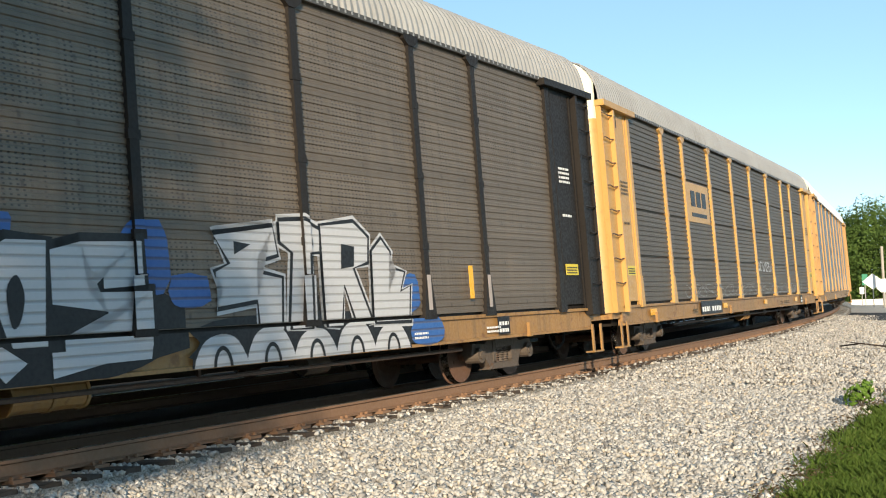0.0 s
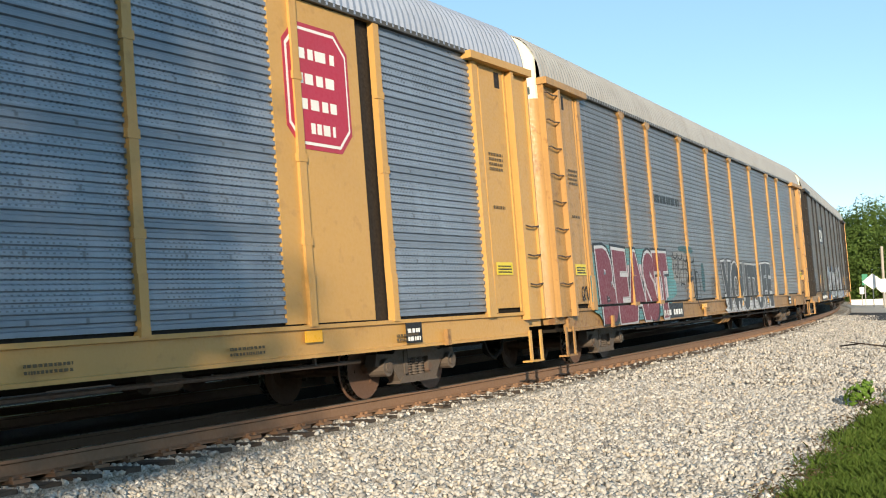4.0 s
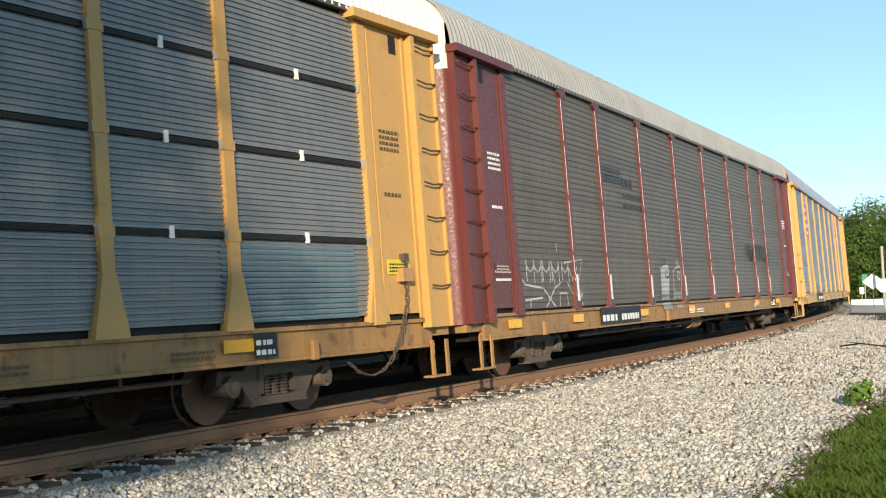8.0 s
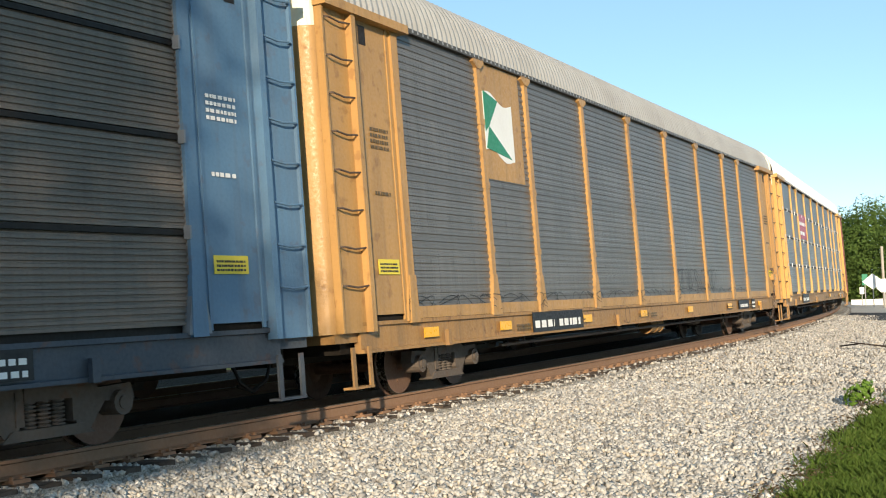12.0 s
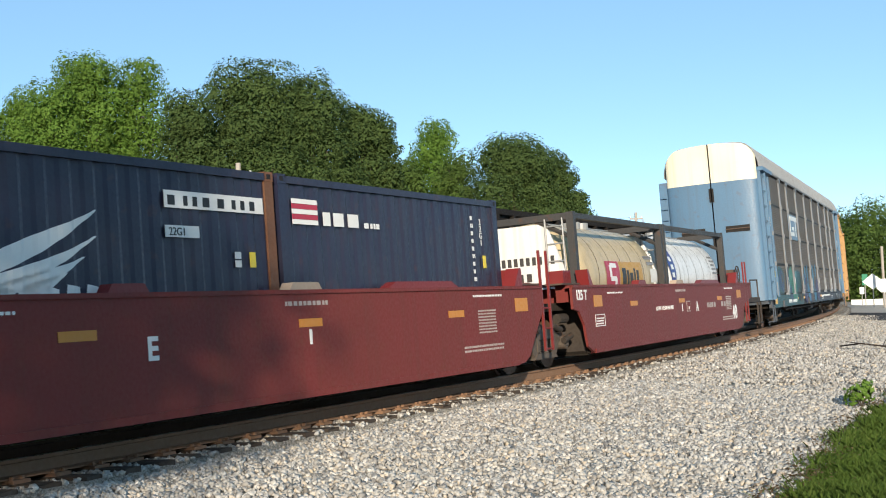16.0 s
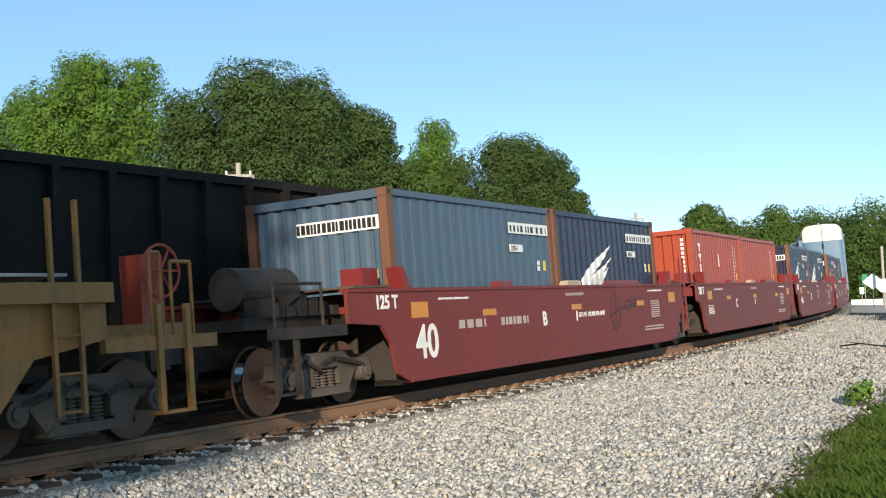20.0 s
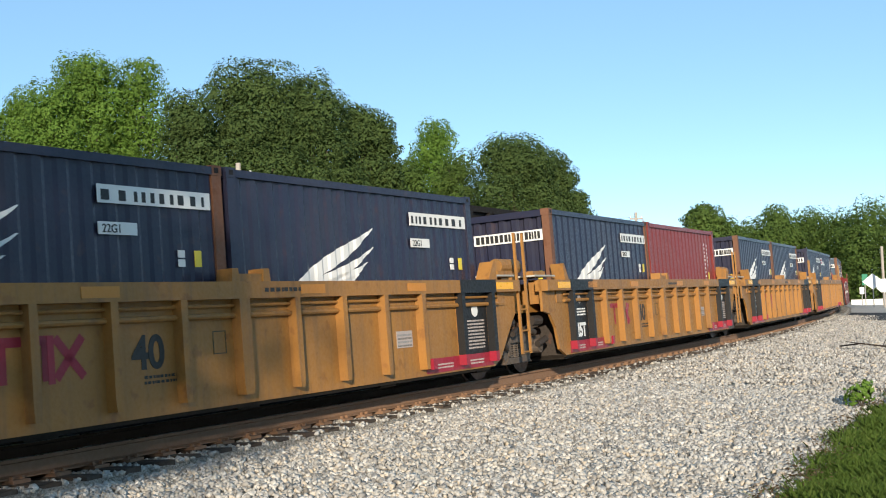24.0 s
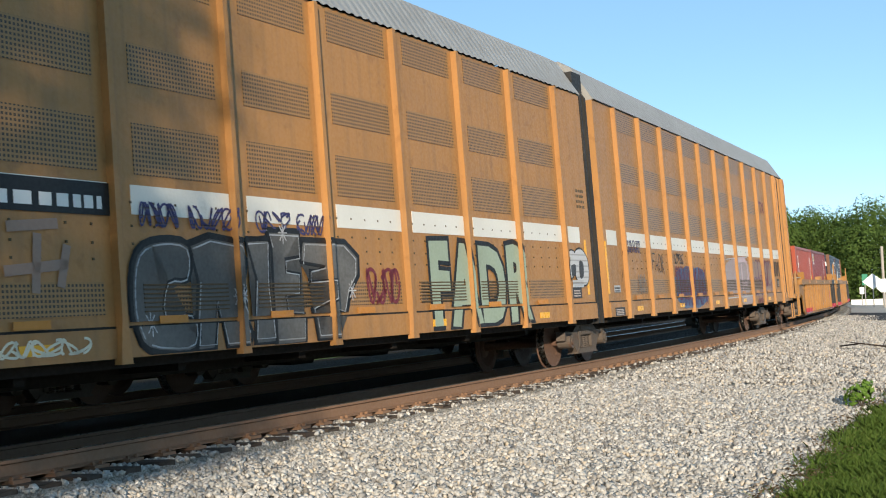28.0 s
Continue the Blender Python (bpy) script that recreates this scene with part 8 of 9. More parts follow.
for u, x in ((RED_UNITS[4], 0.22), (RED_UNITS[0], -2.05)):
    words("stencil", "LD LMT 119,900 PER UNIT", 0.125, LETTER_W, u, x, 0.95, -1.504)
bm = lines(0.03, ring(2.26, 1.0, 0.28, 0.36), [(2.24, 0.5), (2.30, 1.40)], [(1.84, 0.92), (2.62, 1.05), (3.2, 1.10), (3.9, 1.18)], ring(3.1, 1.12, 0.2, 0.09), ring(3.5, 1.16, 0.2, 0.08, 12, 0.0, 0.8))
for v in bm.verts:
    v.co.y = -1.505
part("graffiti", bm, INK, RED_UNITS[4], "thin black scrawl")

# ---------------------------------------------------------------- marks on the yellow well cars
for i, u in enumerate(YEL_UNITS):
    for e in (-1, 1):
        if not ((i == 0 and e > 0) or (i == 4 and e < 0)):
            x0, x1 = sorted((e * 5.02, e * 6.05))
            patch("black_panel", u, INK, x0, x1, 0.52, 1.45, y=-1.421)
            for k in (5, 6):
                part("black_rib", boxes((e * k - 0.054, e * k + 0.054, -1.549, -1.43, 0.53, 1.452)), INK, u)
            patch("black_panel", u, INK, x0 - 0.08, x1 + 0.08, 1.445, 1.645, y=-1.541)
            patch("yellow_panel", u, REFLECT, *sorted((e * 6.15, e * 6.75)), 1.49, 1.60, y=-1.541)
            if e > 0:
                bars("stencil", 9, DIM_W, u, 5.2, 0.60, -1.428, 0.65, 0.46, 500 + i, "white stencilled notice")
                bm = bmesh.new()
                rod(bm, (5.55, -1.427, 1.18), (5.55, -1.432, 1.18), 0.10, 16)
                part("round_mark", bm, LETTER_W, u)
            else:
                words("capacity_mark", "25T", 0.34, LETTER_W, u, -5.70, 0.60, -1.430, bold=0.014, squeeze=0.90)
                bars("stencil", 3, LETTER_W, u, -5.68, 0.98, -1.428, 0.52, 0.16, 510 + i)
                bm = bmesh.new()
                rod(bm, (-5.45, -1.427, 1.28), (-5.45, -1.432, 1.28), 0.08, 16)
                part("round_mark", bm, DIM_W, u)
        a, b = sorted((e * 3.95, e * 6.08))
        patch("red_band", u, RED_BAND, a, b, 0.315, 0.52, y=-1.424)
        for k in (4, 5, 6):
            part("red_rib", boxes((e * k - 0.056, e * k + 0.056, -1.552, -1.43, 0.375, 0.53)), RED_BAND, u)
        for k in (4.25, 5.25):
            bars("stencil", 2, DIM_W, u, e * k - (0.55 if e < 0 else 0), 0.37, -1.431, 0.5, 0.09, 520 + i * 5 + int(k))
    for x in (-5.2, -2.6, 0.9, 3.4):
        patch("reflector", u, REFLECT_OLD, x, x + 0.5, 1.49, 1.60, y=-1.541)
    bars("reporting_mark", 1, LETTER_K, u, 0.2, 1.52, -1.541, 0.75, 0.09, 540 + i)
    words("car_size", "40", 0.47, LETTER_K, u, {0: 0.12, 4: 0.30}.get(i, -1.86), 0.78, -1.424, bold=0.012)
    bm = bmesh.new()
    mx = {0: -5.6, 4: 1.98}.get(i, -3.7)
    ribbon(bm, [(mx, 1.12), (mx + 0.5, 1.12)], 0.09)
    ribbon(bm, [(mx + 0.25, 1.12), (mx + 0.25, 0.75)], 0.09)
    ribbon(bm, [(mx + 0.50, 1.12), (mx + 0.80, 1.12)], 0.09)
    ribbon(bm, [(mx + 0.74, 1.12), (mx + 0.74, 0.75)], 0.09)
    ribbon(bm, [(mx + 0.86, 1.14), (mx + 1.20, 0.76)], 0.09)
    ribbon(bm, [(mx + 0.86, 0.76), (mx + 1.20, 1.14)], 0.09)
    for v in bm.verts:
        v.co.y = -1.425
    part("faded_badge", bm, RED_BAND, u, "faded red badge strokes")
    rx = round(mx + 0.7)
    patch("badge_shape", u, RED_BAND, rx - 0.05, rx + 0.03, 0.72, 1.16, y=-1.546)
    for fx, fz, fw, fh in ((-0.62, 0.86, 0.22, 0.012), (-0.62, 1.10, 0.22, 0.012), (-0.62, 0.872, 0.012, 0.228), (-0.412, 0.872, 0.012, 0.228)):
        patch("notice_rim", u, FADED_K, fx, fx + fw, fz, fz + fh, y=-1.421)
    patch("notice", u, DIM_W, 3.2, 3.62, 0.72, 0.95, y=-1.421)
    bars("stencil", 4, GREYFADE, u, 3.22, 0.74, -1.428, 0.38, 0.19, 550 + i)
    bars("stencil", 2, LETTER_K, u, -1.7, 0.62, -1.421, 0.6, 0.11, 560 + i)
u = YEL_UNITS[0]
patch("number_patch", u, INK, 1.1, 2.74, 0.82, 1.10, y=-1.421)
bars("reporting_mark", 1, LETTER_W, u, 1.18, 0.87, -1.428, 0.55, 0.18, 570)
bars("reporting_mark", 1, LETTER_W, u, 2.0, 0.87, -1.428, 0.6, 0.18, 571)
u = YEL_UNITS[4]
patch("number_patch", u, INK, -3.9, -2.1, 0.82, 1.10, y=-1.421)
bars("reporting_mark", 1, LETTER_W, u, -3.8, 0.87, -1.428, 0.6, 0.18, 572)
bars("reporting_mark", 1, LETTER_W, u, -2.9, 0.87, -1.428, 0.6, 0.18, 573)
for k, x in enumerate((-1.95, -0.95, 0.15)):
    bm = scribble(x, x + 0.6, 0.45, 1.08, 580 + k, 0.04, 1)
    ribbon(bm, [(x, 0.42), (x + 0.05, 1.08), (x + 0.55, 1.1), (x + 0.62, 0.45)], 0.035)
    for v in bm.verts:
        v.co.y = -1.427
    part("graffiti", bm, CHALK, u, "white sprayed letter outlines")

# ---------------------------------------------------------------- marks on the containers
def plate(c, x0, x1, z0, z1, seed, y=-CW + 0.012, text=None):
    part("code_plate", boxes((x0, x1, y - 0.006, y, z0, z1)), LETTER_W, c, "white code plate")
    if text:
        words("code", text, (z1 - z0) * 0.95, LETTER_K, c, x0 + 0.05, z0 + (z1 - z0) * 0.16, y - 0.010)
    else:
        bars("code", 1, LETTER_K, c, x0 + 0.05, z0 + (z1 - z0) * 0.16, y - 0.006, x1 - x0 - 0.1, (z1 - z0) * 1.1, seed, fill=0.45)


def end_plate(c, seed):
    """White code plate on the wall at the rear end."""
    h = CL / 2
    part("code_plate", boxes((-h + 0.040, -h + 0.048, -1.05, 0.35, 2.02, 2.22)), LETTER_W, c, "white code plate")
    rnd = random.Random(seed)
    bm = bmesh.new()
    y = -1.0
    while y < 0.3:
        k = rnd.uniform(0.05, 0.11)
        box(bm, -h + 0.034, -h + 0.040, y, y + k * 0.7, 2.05, 2.19)
        y += k
    part("code", bm, LETTER_K, c)
    part("yellow_label", boxes((-h + 0.040, -h + 0.046, -0.98, -0.90, 1.30, 1.45)), BADGE_YELLOW, c)


def on_wall(name, shapes, material, c, label=""):
    """Paint on a container's wall: flat shapes (x, z) cut at the folds of the sheet and laid along the folds."""
    out = bmesh.new()
    n = 18
    w = (CL - 0.36) / n
    for pts in shapes:
        src = bmesh.new()
        src.faces.new([src.verts.new((x, 0, z)) for x, z in pts])
        lo, hi = min(p[0] for p in pts), max(p[0] for p in pts)
        for i in range(n + 1):
            x0 = -CL / 2 + 0.18 + i * w
            for a, b, d, e in ((-0.10, 0.26, 0.0, 0.0), (0.26, 0.42, 0.0, 0.018), (0.42, 0.74, 0.018, 0.018), (0.74, 0.90, 0.018, 0.0)):
                if x0 + a * w > hi or x0 + b * w < lo:
                    continue
                q = src.copy()
                clip(q, (x0 + b * w, 0, 0), (1, 0, 0))
                clip(q, (x0 + a * w, 0, 0), (-1, 0, 0))
                for v in q.verts:
                    f = min(1.0, max(0.0, (v.co.x - x0 - a * w) / ((b - a) * w)))
                    v.co.y = -(CW - 0.03 - d - (e - d) * f) - 0.003
                me = bpy.data.meshes.new("cut")
                q.to_mesh(me)
                out.from_mesh(me)
                bpy.data.meshes.remove(me)
                q.free()
        src.free()
    return tagged(part(name, out, material, c, label), kind="stuff")


def wing(c, x0, z0, w, h):
    """White wing mark made of four swept feathers over a row of letter shapes."""
    root = ((0.0, 0.0), (0.10, -0.03), (0.26, -0.06), (0.44, -0.09))
    tips = ((1.0, 1.02), (0.985, 0.66), (0.90, 0.38), (0.76, 0.16))
    shapes = []
    for k in range(4):
        (ax, az), (bx, bz) = root[k], tips[k]
        up, dn = [], []
        for i in range(13):
            f = i / 12
            x = ax + (bx - ax) * f
            z = az + (bz - az) * (0.55 * f + 0.45 * f ** 3 if k else 0.80 * f + 0.20 * f ** 4)
            z += 0.05 * math.sin(f * math.pi) if k == 0 else 0.0
            th = (0.15 if k == 0 else 0.10) * (0.25 + math.sin(f ** 0.8 * math.pi) ** 0.8) * (1.0 - f ** 6)
            up.append((x0 + w * x, z0 + h * (z + th * 0.7)))
            dn.append((x0 + w * (x + 0.02 * f), z0 + h * (z - th * 0.8)))
        shapes.append(dn + up[::-1])
    on_wall("wing_mark", shapes, LETTER_W, c, "white wing mark painted over the folds")


def side_extras(c, code_z=2.24, seed=1, rear=True):
    plate(c, 1.08, 2.80, 2.07, 2.26, seed)
    plate(c, 1.07, 1.62, 1.75, 1.88, seed, text="22G1")
    part("small_label", boxes((2.22, 2.33, -CW + 0.006, -CW + 0.012, 1.53, 1.61), (2.22, 2.33, -CW + 0.006, -CW + 0.012, 1.43, 1.51)), LETTER_W, c)
    part("yellow_label", boxes((2.49, 2.60, -CW + 0.006, -CW + 0.012, 1.43, 1.61)), BADGE_YELLOW, c)
    end_plate(c, seed + 5)


for i, k in enumerate(("E2", "D1", "D2", "B1", "Y12", "Y21", "Y22", "Y32", "Y41", "Y42")):
    c = BOXES[k]
    side_extras(c, seed=600 + i * 3)
    wing(c, -1.72, 1.24, 1.80, 0.74)
    rnd = random.Random(640 + i)
    on_wall("badge_shape", [[(x, 1.02), (x + 0.20, 1.02), (x + 0.21, 1.25 - 0.05 * rnd.random()), (x + 0.03, 1.25)] for x in [-2.25 + 0.27 * k for k in range(10)]], LETTER_W, c, "row of white letter shapes")
side_extras(BOXES["B2"], seed=690)
for i, k in enumerate(("E1", "Y11")):
    c = BOXES[k]
    for s in range(5):
        part("flag_stripe", boxes((-2.75, -2.20, -CW + 0.006, -CW + 0.012, 1.98 + 0.065 * s, 2.04 + 0.065 * s)), BADGE_RED if s % 2 else LETTER_W, c)
    bars("badge_shape", 1, LETTER_W, c, -2.08, 1.98, -CW + 0.012, 0.95, 0.34, 650 + i)
    bars("badge_shape", 1, LETTER_W, c, -1.1, 1.98, -CW + 0.012, 0.42, 0.14, 655 + i)
    bars("code", 9, LETTER_W, c, 2.05, 1.25, -CW + 0.012, 0.10, 1.1, 660 + i)
    words("code", "22G1", 0.14, LETTER_W, c, 2.38, 2.16, -CW + 0.008, upright=True)
    part("yellow_label", boxes((2.40, 2.50, -CW + 0.006, -CW + 0.012, 1.46, 1.66)), BADGE_YELLOW, c)
    end_plate(c, 665 + i)
for i, k in enumerate(("C1", "C2", "Y31", "Y51", "Y52")):
    c = BOXES[k]
    bars("code", 10, LETTER_W, c, 1.93, 1.22, -CW + 0.012, 0.10, 1.05, 670 + i)
    bars("code", 6, LETTER_W, c, 2.20, 1.62, -CW + 0.012, 0.09, 0.62, 675 + i)
    part("yellow_label", boxes((2.20, 2.30, -CW + 0.006, -CW + 0.012, 1.25, 1.45)), BADGE_YELLOW, c)
    bm = bmesh.new()
    h = CL / 2
    for n_ in range(9):
        box(bm, -h + 0.036, -h + 0.046, -0.98, -0.90, 1.35 + n_ * 0.115, 1.43 + n_ * 0.115)
    part("code", bm, LETTER_W, c)
for c in (BOXES["C2"], BOXES["Y52"]):
    for n_, (w, shape) in enumerate(((0.30, "T"), (0.28, "R"), (0.14, "I"), (0.30, "T"))):
        z = 2.00 - n_ * 0.27
        bm = bmesh.new()
        if shape in "TI":
            box(bm, -2.25 - w / 2, -2.25 + w / 2, -CW + 0.005, -CW + 0.012, z + 0.15, z + 0.21)
        if shape == "I":
            box(bm, -2.25 - w / 2, -2.25 + w / 2, -CW + 0.005, -CW + 0.012, z, z + 0.05)
        if shape == "R":
            box(bm, -2.25 - w / 2, -2.25 + w / 2, -CW + 0.005, -CW + 0.012, z + 0.11, z + 0.21)
        box(bm, -2.25 - 0.04, -2.25 + 0.04, -CW + 0.004, -CW + 0.011, z, z + 0.2)
        part("badge_shape", bm, LETTER_W, c)
part("bottle_mark", boxes((0.0 - 0.1, 0.03, -CW + 0.005, -CW + 0.012, 1.62, 1.88)), LETTER_W, BOXES["C2"])
part("bottle_mark", boxes((-0.075, 0.005, -CW + 0.005, -CW + 0.012, 1.89, 1.97)), LETTER_W, BOXES["C2"])
c = BOXES["Y51"]
part("badge", boxes((-2.56, -2.14, -CW + 0.002, -CW + 0.012, 1.95, 2.40)), LETTER_W, c, "blue badge in a white rim")
part("badge", boxes((-2.53, -2.17, -CW - 0.002, -CW + 0.006, 2.03, 2.37)), BADGE_BLUE, c)
for z in (2.10, 2.23):
    bm = bmesh.new()
    slab(bm, [(-2.48, z - 0.03), (-2.36, z), (-2.22, z + 0.02), (-2.22, z + 0.09), (-2.36, z + 0.07), (-2.48, z + 0.03)], -CW - 0.006, -CW - 0.002)
    part("badge_shape", bm, BADGE_YELLOW, c)

# tank badges, laid round the cladding
def on_tank(name, c, x0, x1, z0, z1, material, label="", rr=1.148, taper=0.0):
    bm = bmesh.new()
    prev = None
    for i in range(9):
        z = z0 + (z1 - z0) * i / 8
        k = taper * (1 - i / 8)
        y = -math.sqrt(rr * rr - (z - 1.35) ** 2)
        cur = [bm.verts.new((x, y, z)) for x in (x0 + k, x1 - k * 0.2)]
        if prev:
            bm.faces.new((prev[0], prev[1], cur[1], cur[0]))
        prev = cur
    return part(name, bm, material, c, label)


PLATE_AMBER = paint("amber_badge", (0.50, 0.27, 0.04), 0.45, dirt=0.3)
on_tank("badge", T_FRONT, -2.54, -1.88, 1.1, 2.02, BADGE_BLUE, "dark blue badge with white letter shapes", taper=0.25)
for k in range(3):
    on_tank("badge_shape", T_FRONT, -2.28, -2.06, 1.72 - 0.20 * k, 1.84 - 0.20 * k, LETTER_W, rr=1.152)
for k in range(5):
    on_tank("code", T_FRONT, 1.75, 2.30 - 0.07 * (k % 3), 1.42 + 0.11 * k, 1.47 + 0.11 * k, GREYFADE)
on_tank("badge", T_REAR, -1.09, -0.22, 0.92, 1.66, BADGE_RED, "red square badge with a white curved shape")
on_tank("badge", T_REAR, -0.16, 1.42, 0.92, 1.66, PLATE_AMBER, "amber badge with dark letter shapes")
for x0, x1, z1 in ((-0.05, 0.22, 1.52), (0.27, 0.42, 1.48), (0.47, 0.70, 1.42), (0.76, 0.88, 1.52), (0.95, 1.12, 1.48)):
    on_tank("badge_shape", T_REAR, x0, x1, 1.08, z1, LETTER_K, rr=1.152)
for x0, x1, z0, z1 in ((-0.80, -0.40, 1.52, 1.62), (-0.88, -0.74, 1.32, 1.58), (-0.84, -0.46, 1.24, 1.34), (-0.56, -0.42, 1.02, 1.30), (-0.95, -0.46, 0.96, 1.06)):
    on_tank("badge_shape", T_REAR, x0, x1, z0, z1, LETTER_W, rr=1.152)
on_tank("notice", T_REAR, 2.02, 2.55, 1.20, 1.52, WHITE, "white notice plate")
for k in range(2):
    on_tank("code", T_REAR, 1.78 + 0.12 * k, 2.40, 1.74 - 0.14 * k, 1.82 - 0.14 * k, GREYFADE)

# ---------------------------------------------------------------- marks on the tall autorack
def am_paint(name, shape, material, car, layer, label=""):
    sprayed(name, shape, material, car, layer, panel_y=-1.449, sill_y=-1.471, deck=AM_SILL + 0.30, posts=AM1_X if car is AM1 else AM2_X, label=label)


kw = dict(panel_y=-1.453, sill_y=-1.471, deck=AM_SILL + 0.30, posts=AM2_X)
g_letters = [rounded(cell(-3.30, -2.38, 0.92, 2.08, ((0.1, 0.1), (0.0, 0.5), (0.12, 0.88), (0.5, 1.0), (0.98, 0.96), (0.95, 0.66), (0.6, 0.62), (0.52, 0.3), (1.0, 0.3), (1.0, 0.02), (0.5, 0.0))), 3),
             cell(-2.40, -1.44, 0.92, 2.14, ((0.0, 0.92), (0.35, 1.0), (0.85, 0.96), (1.0, 0.78), (0.92, 0.58), (0.78, 0.48), (1.0, 0.10), (0.95, 0.0), (0.55, 0.0), (0.42, 0.42), (0.32, 0.0), (0.0, 0.0), (0.12, 0.6))),
             cell(-1.42, -1.00, 0.94, 2.14, ((0.0, 0.98), (1.0, 1.0), (0.9, 0.55), (1.0, 0.0), (0.1, 0.0), (0.35, 0.6))),
             cell(-1.02, -0.38, 0.90, 2.24, ((0.1, 0.88), (0.0, 1.0), (1.0, 1.0), (1.0, 0.78), (0.5, 0.75), (0.5, 0.64), (0.95, 0.62), (0.9, 0.44), (0.45, 0.42), (0.5, 0.26), (1.0, 0.25), (0.95, 0.0), (0.05, 0.0))),
             cell(-0.40, 0.90, 0.92, 2.14, ((0.0, 0.78), (0.05, 1.0), (0.78, 1.0), (1.0, 0.85), (0.98, 0.66), (0.82, 0.50), (0.72, 0.25), (0.52, 0.30), (0.55, 0.0), (0.2, 0.0), (0.15, 0.3), (0.5, 0.4), (0.5, 0.6), (0.12, 0.58), (0.14, 0.70), (0.4, 0.74)))]
drawn(AM2, g_letters, GREY_SHADE, [(CHALK, 0.012), (INK, 0.05)], 1, "shaded grey graffiti letters with black rims", am_paint)
am_paint("graffiti_outline", lines(0.05, *[q + q[:2] for q in g_letters]), INK, AM2, 4)
am_paint("graffiti_outline", lines(0.018, *[[(0.9 * x + 0.1 * sum(v[0] for v in q) / len(q), 0.92 * z + 0.08 * sum(v[1] for v in q) / len(q)) for x, z in q] for q in g_letters]), SILVER, AM2, 5)
am_paint("graffiti_outline", lines(0.016, *[[(x + 0.09 * math.cos(k * math.pi / 4) * q, z + 0.13 * math.sin(k * math.pi / 4) * q) for q in (-1, 1)] for x, z in ((-0.72, 2.22), (-1.62, 1.48), (0.70, 1.52), (-3.05, 1.22)) for k in range(4)]), CHALK, AM2, 5, "white sprayed sparkles")
drawn(AM2, [rounded(cell(7.86, 8.35, 1.62, 2.16, ((0.1, 0.0), (0.0, 0.6), (0.4, 1.0), (0.95, 0.95), (1.0, 0.4)))), rounded(cell(8.28, 8.92, 1.55, 2.22, ((0.05, 0.2), (0.0, 0.8), (0.5, 1.0), (1.0, 0.7), (0.95, 0.1), (0.5, 0.0))))], CHALK, [(INK, 0.03)], 1, "white sprayed rings", am_paint)
am_paint("graffiti_outline", filled(rounded(cell(8.02, 8.3, 1.72, 1.92, ((0, 0), (0.1, 0.8), (1, 1), (0.9, 0.1)))), rounded(cell(8.48, 8.68, 1.68, 1.98, ((0, 0), (0.1, 1), (1, 0.9), (0.9, 0.1))))), DARK_SPRAY, AM2, 4)
patch("white_plate", AM2, SILVER, 8.10, 8.62, 1.50, 1.63, y=-1.462)
patch("data_plate", AM2, DARK_SPRAY, 8.08, 8.52, 1.30, 1.50, y=-1.449, label="dark data plate")
bars("stencil", 3, DIM_W, AM2, 8.14, 1.33, -1.456, 0.32, 0.14, 733)
piece(AM2, "FADR", 2.8, 0.96, 3.4, 1.25, SAGE, [(INK, 0.05)], layer=1, wave=0.03, bold=0.05, label="pale sage graffiti letters with black rims", **kw)
for i, (c, x0, x1) in enumerate(((AM2, -3.1, -2.55), (AM2, -2.35, -1.62), (AM2, -1.2, -0.55), (AM2, -0.40, 0.18), (AM1, -9.80, -9.25), (AM1, -9.20, -8.70))):
    am_paint("graffiti", scribble(x0, x1, 2.22, 2.46, 160 + i, 0.026, 4), INDIGO, c, 2, "dark blue tag")
am_paint("graffiti", scribble(1.1, 1.9, 1.35, 1.8, 165, 0.05, 4), MAROON_SPRAY, AM2, 1)
am_paint("graffiti_ground", lines(0.10, [(-4.8, 2.15), (-4.2, 2.2)], [(-4.85, 1.75), (-4.1, 1.82)], [(-4.5, 1.55), (-4.45, 2.1)], [(-4.2, 1.6), (-4.1, 2.0)]), LILAC_THIN, AM2, 1, "worn pale strokes")
am_paint("graffiti", scribble(-4.95, -3.9, 0.98, 1.12, 168, 0.025, 6), CREAM, AM2, 2, "thin pale tag")
patch("number_patch", AM2, INK, -5.2, -3.5, 2.30, 2.62, y=-1.449)
bars("reporting_mark", 1, LETTER_W, AM2, -5.1, 2.36, -1.456, 1.5, 0.24, 730)
am_paint("graffiti_ground", cloud(-6.1, -2.8, 0.92, 1.98, 170, 30), BLUE_DUSTY, AM1, 0, "blue sprayed block")
am_paint("graffiti", scribble(-5.9, -3.0, 1.15, 1.95, 178, 0.03, 9), MAROON_SPRAY, AM1, 2, "maroon sprayed outlines")
am_paint("graffiti", scribble(-5.9, -3.0, 1.0, 1.9, 179, 0.025, 8), PURPLE, AM1, 3, "purple sprayed outlines")
# pale lilac letters over two bays
am_paint("graffiti_ground", cloud(-0.74, 2.85, 1.12, 2.28, 171, 40), LILAC, AM1, 0, "pale lilac sprayed block")
am_paint("graffiti_ground", cloud(1.2, 2.85, 0.90, 1.20, 173, 30), LILAC, AM1, 0)
am_paint("graffiti", lines(0.14, [(-0.60, 1.2), (-0.62, 1.8), (-0.52, 2.36)]), LILAC, AM1, 1)
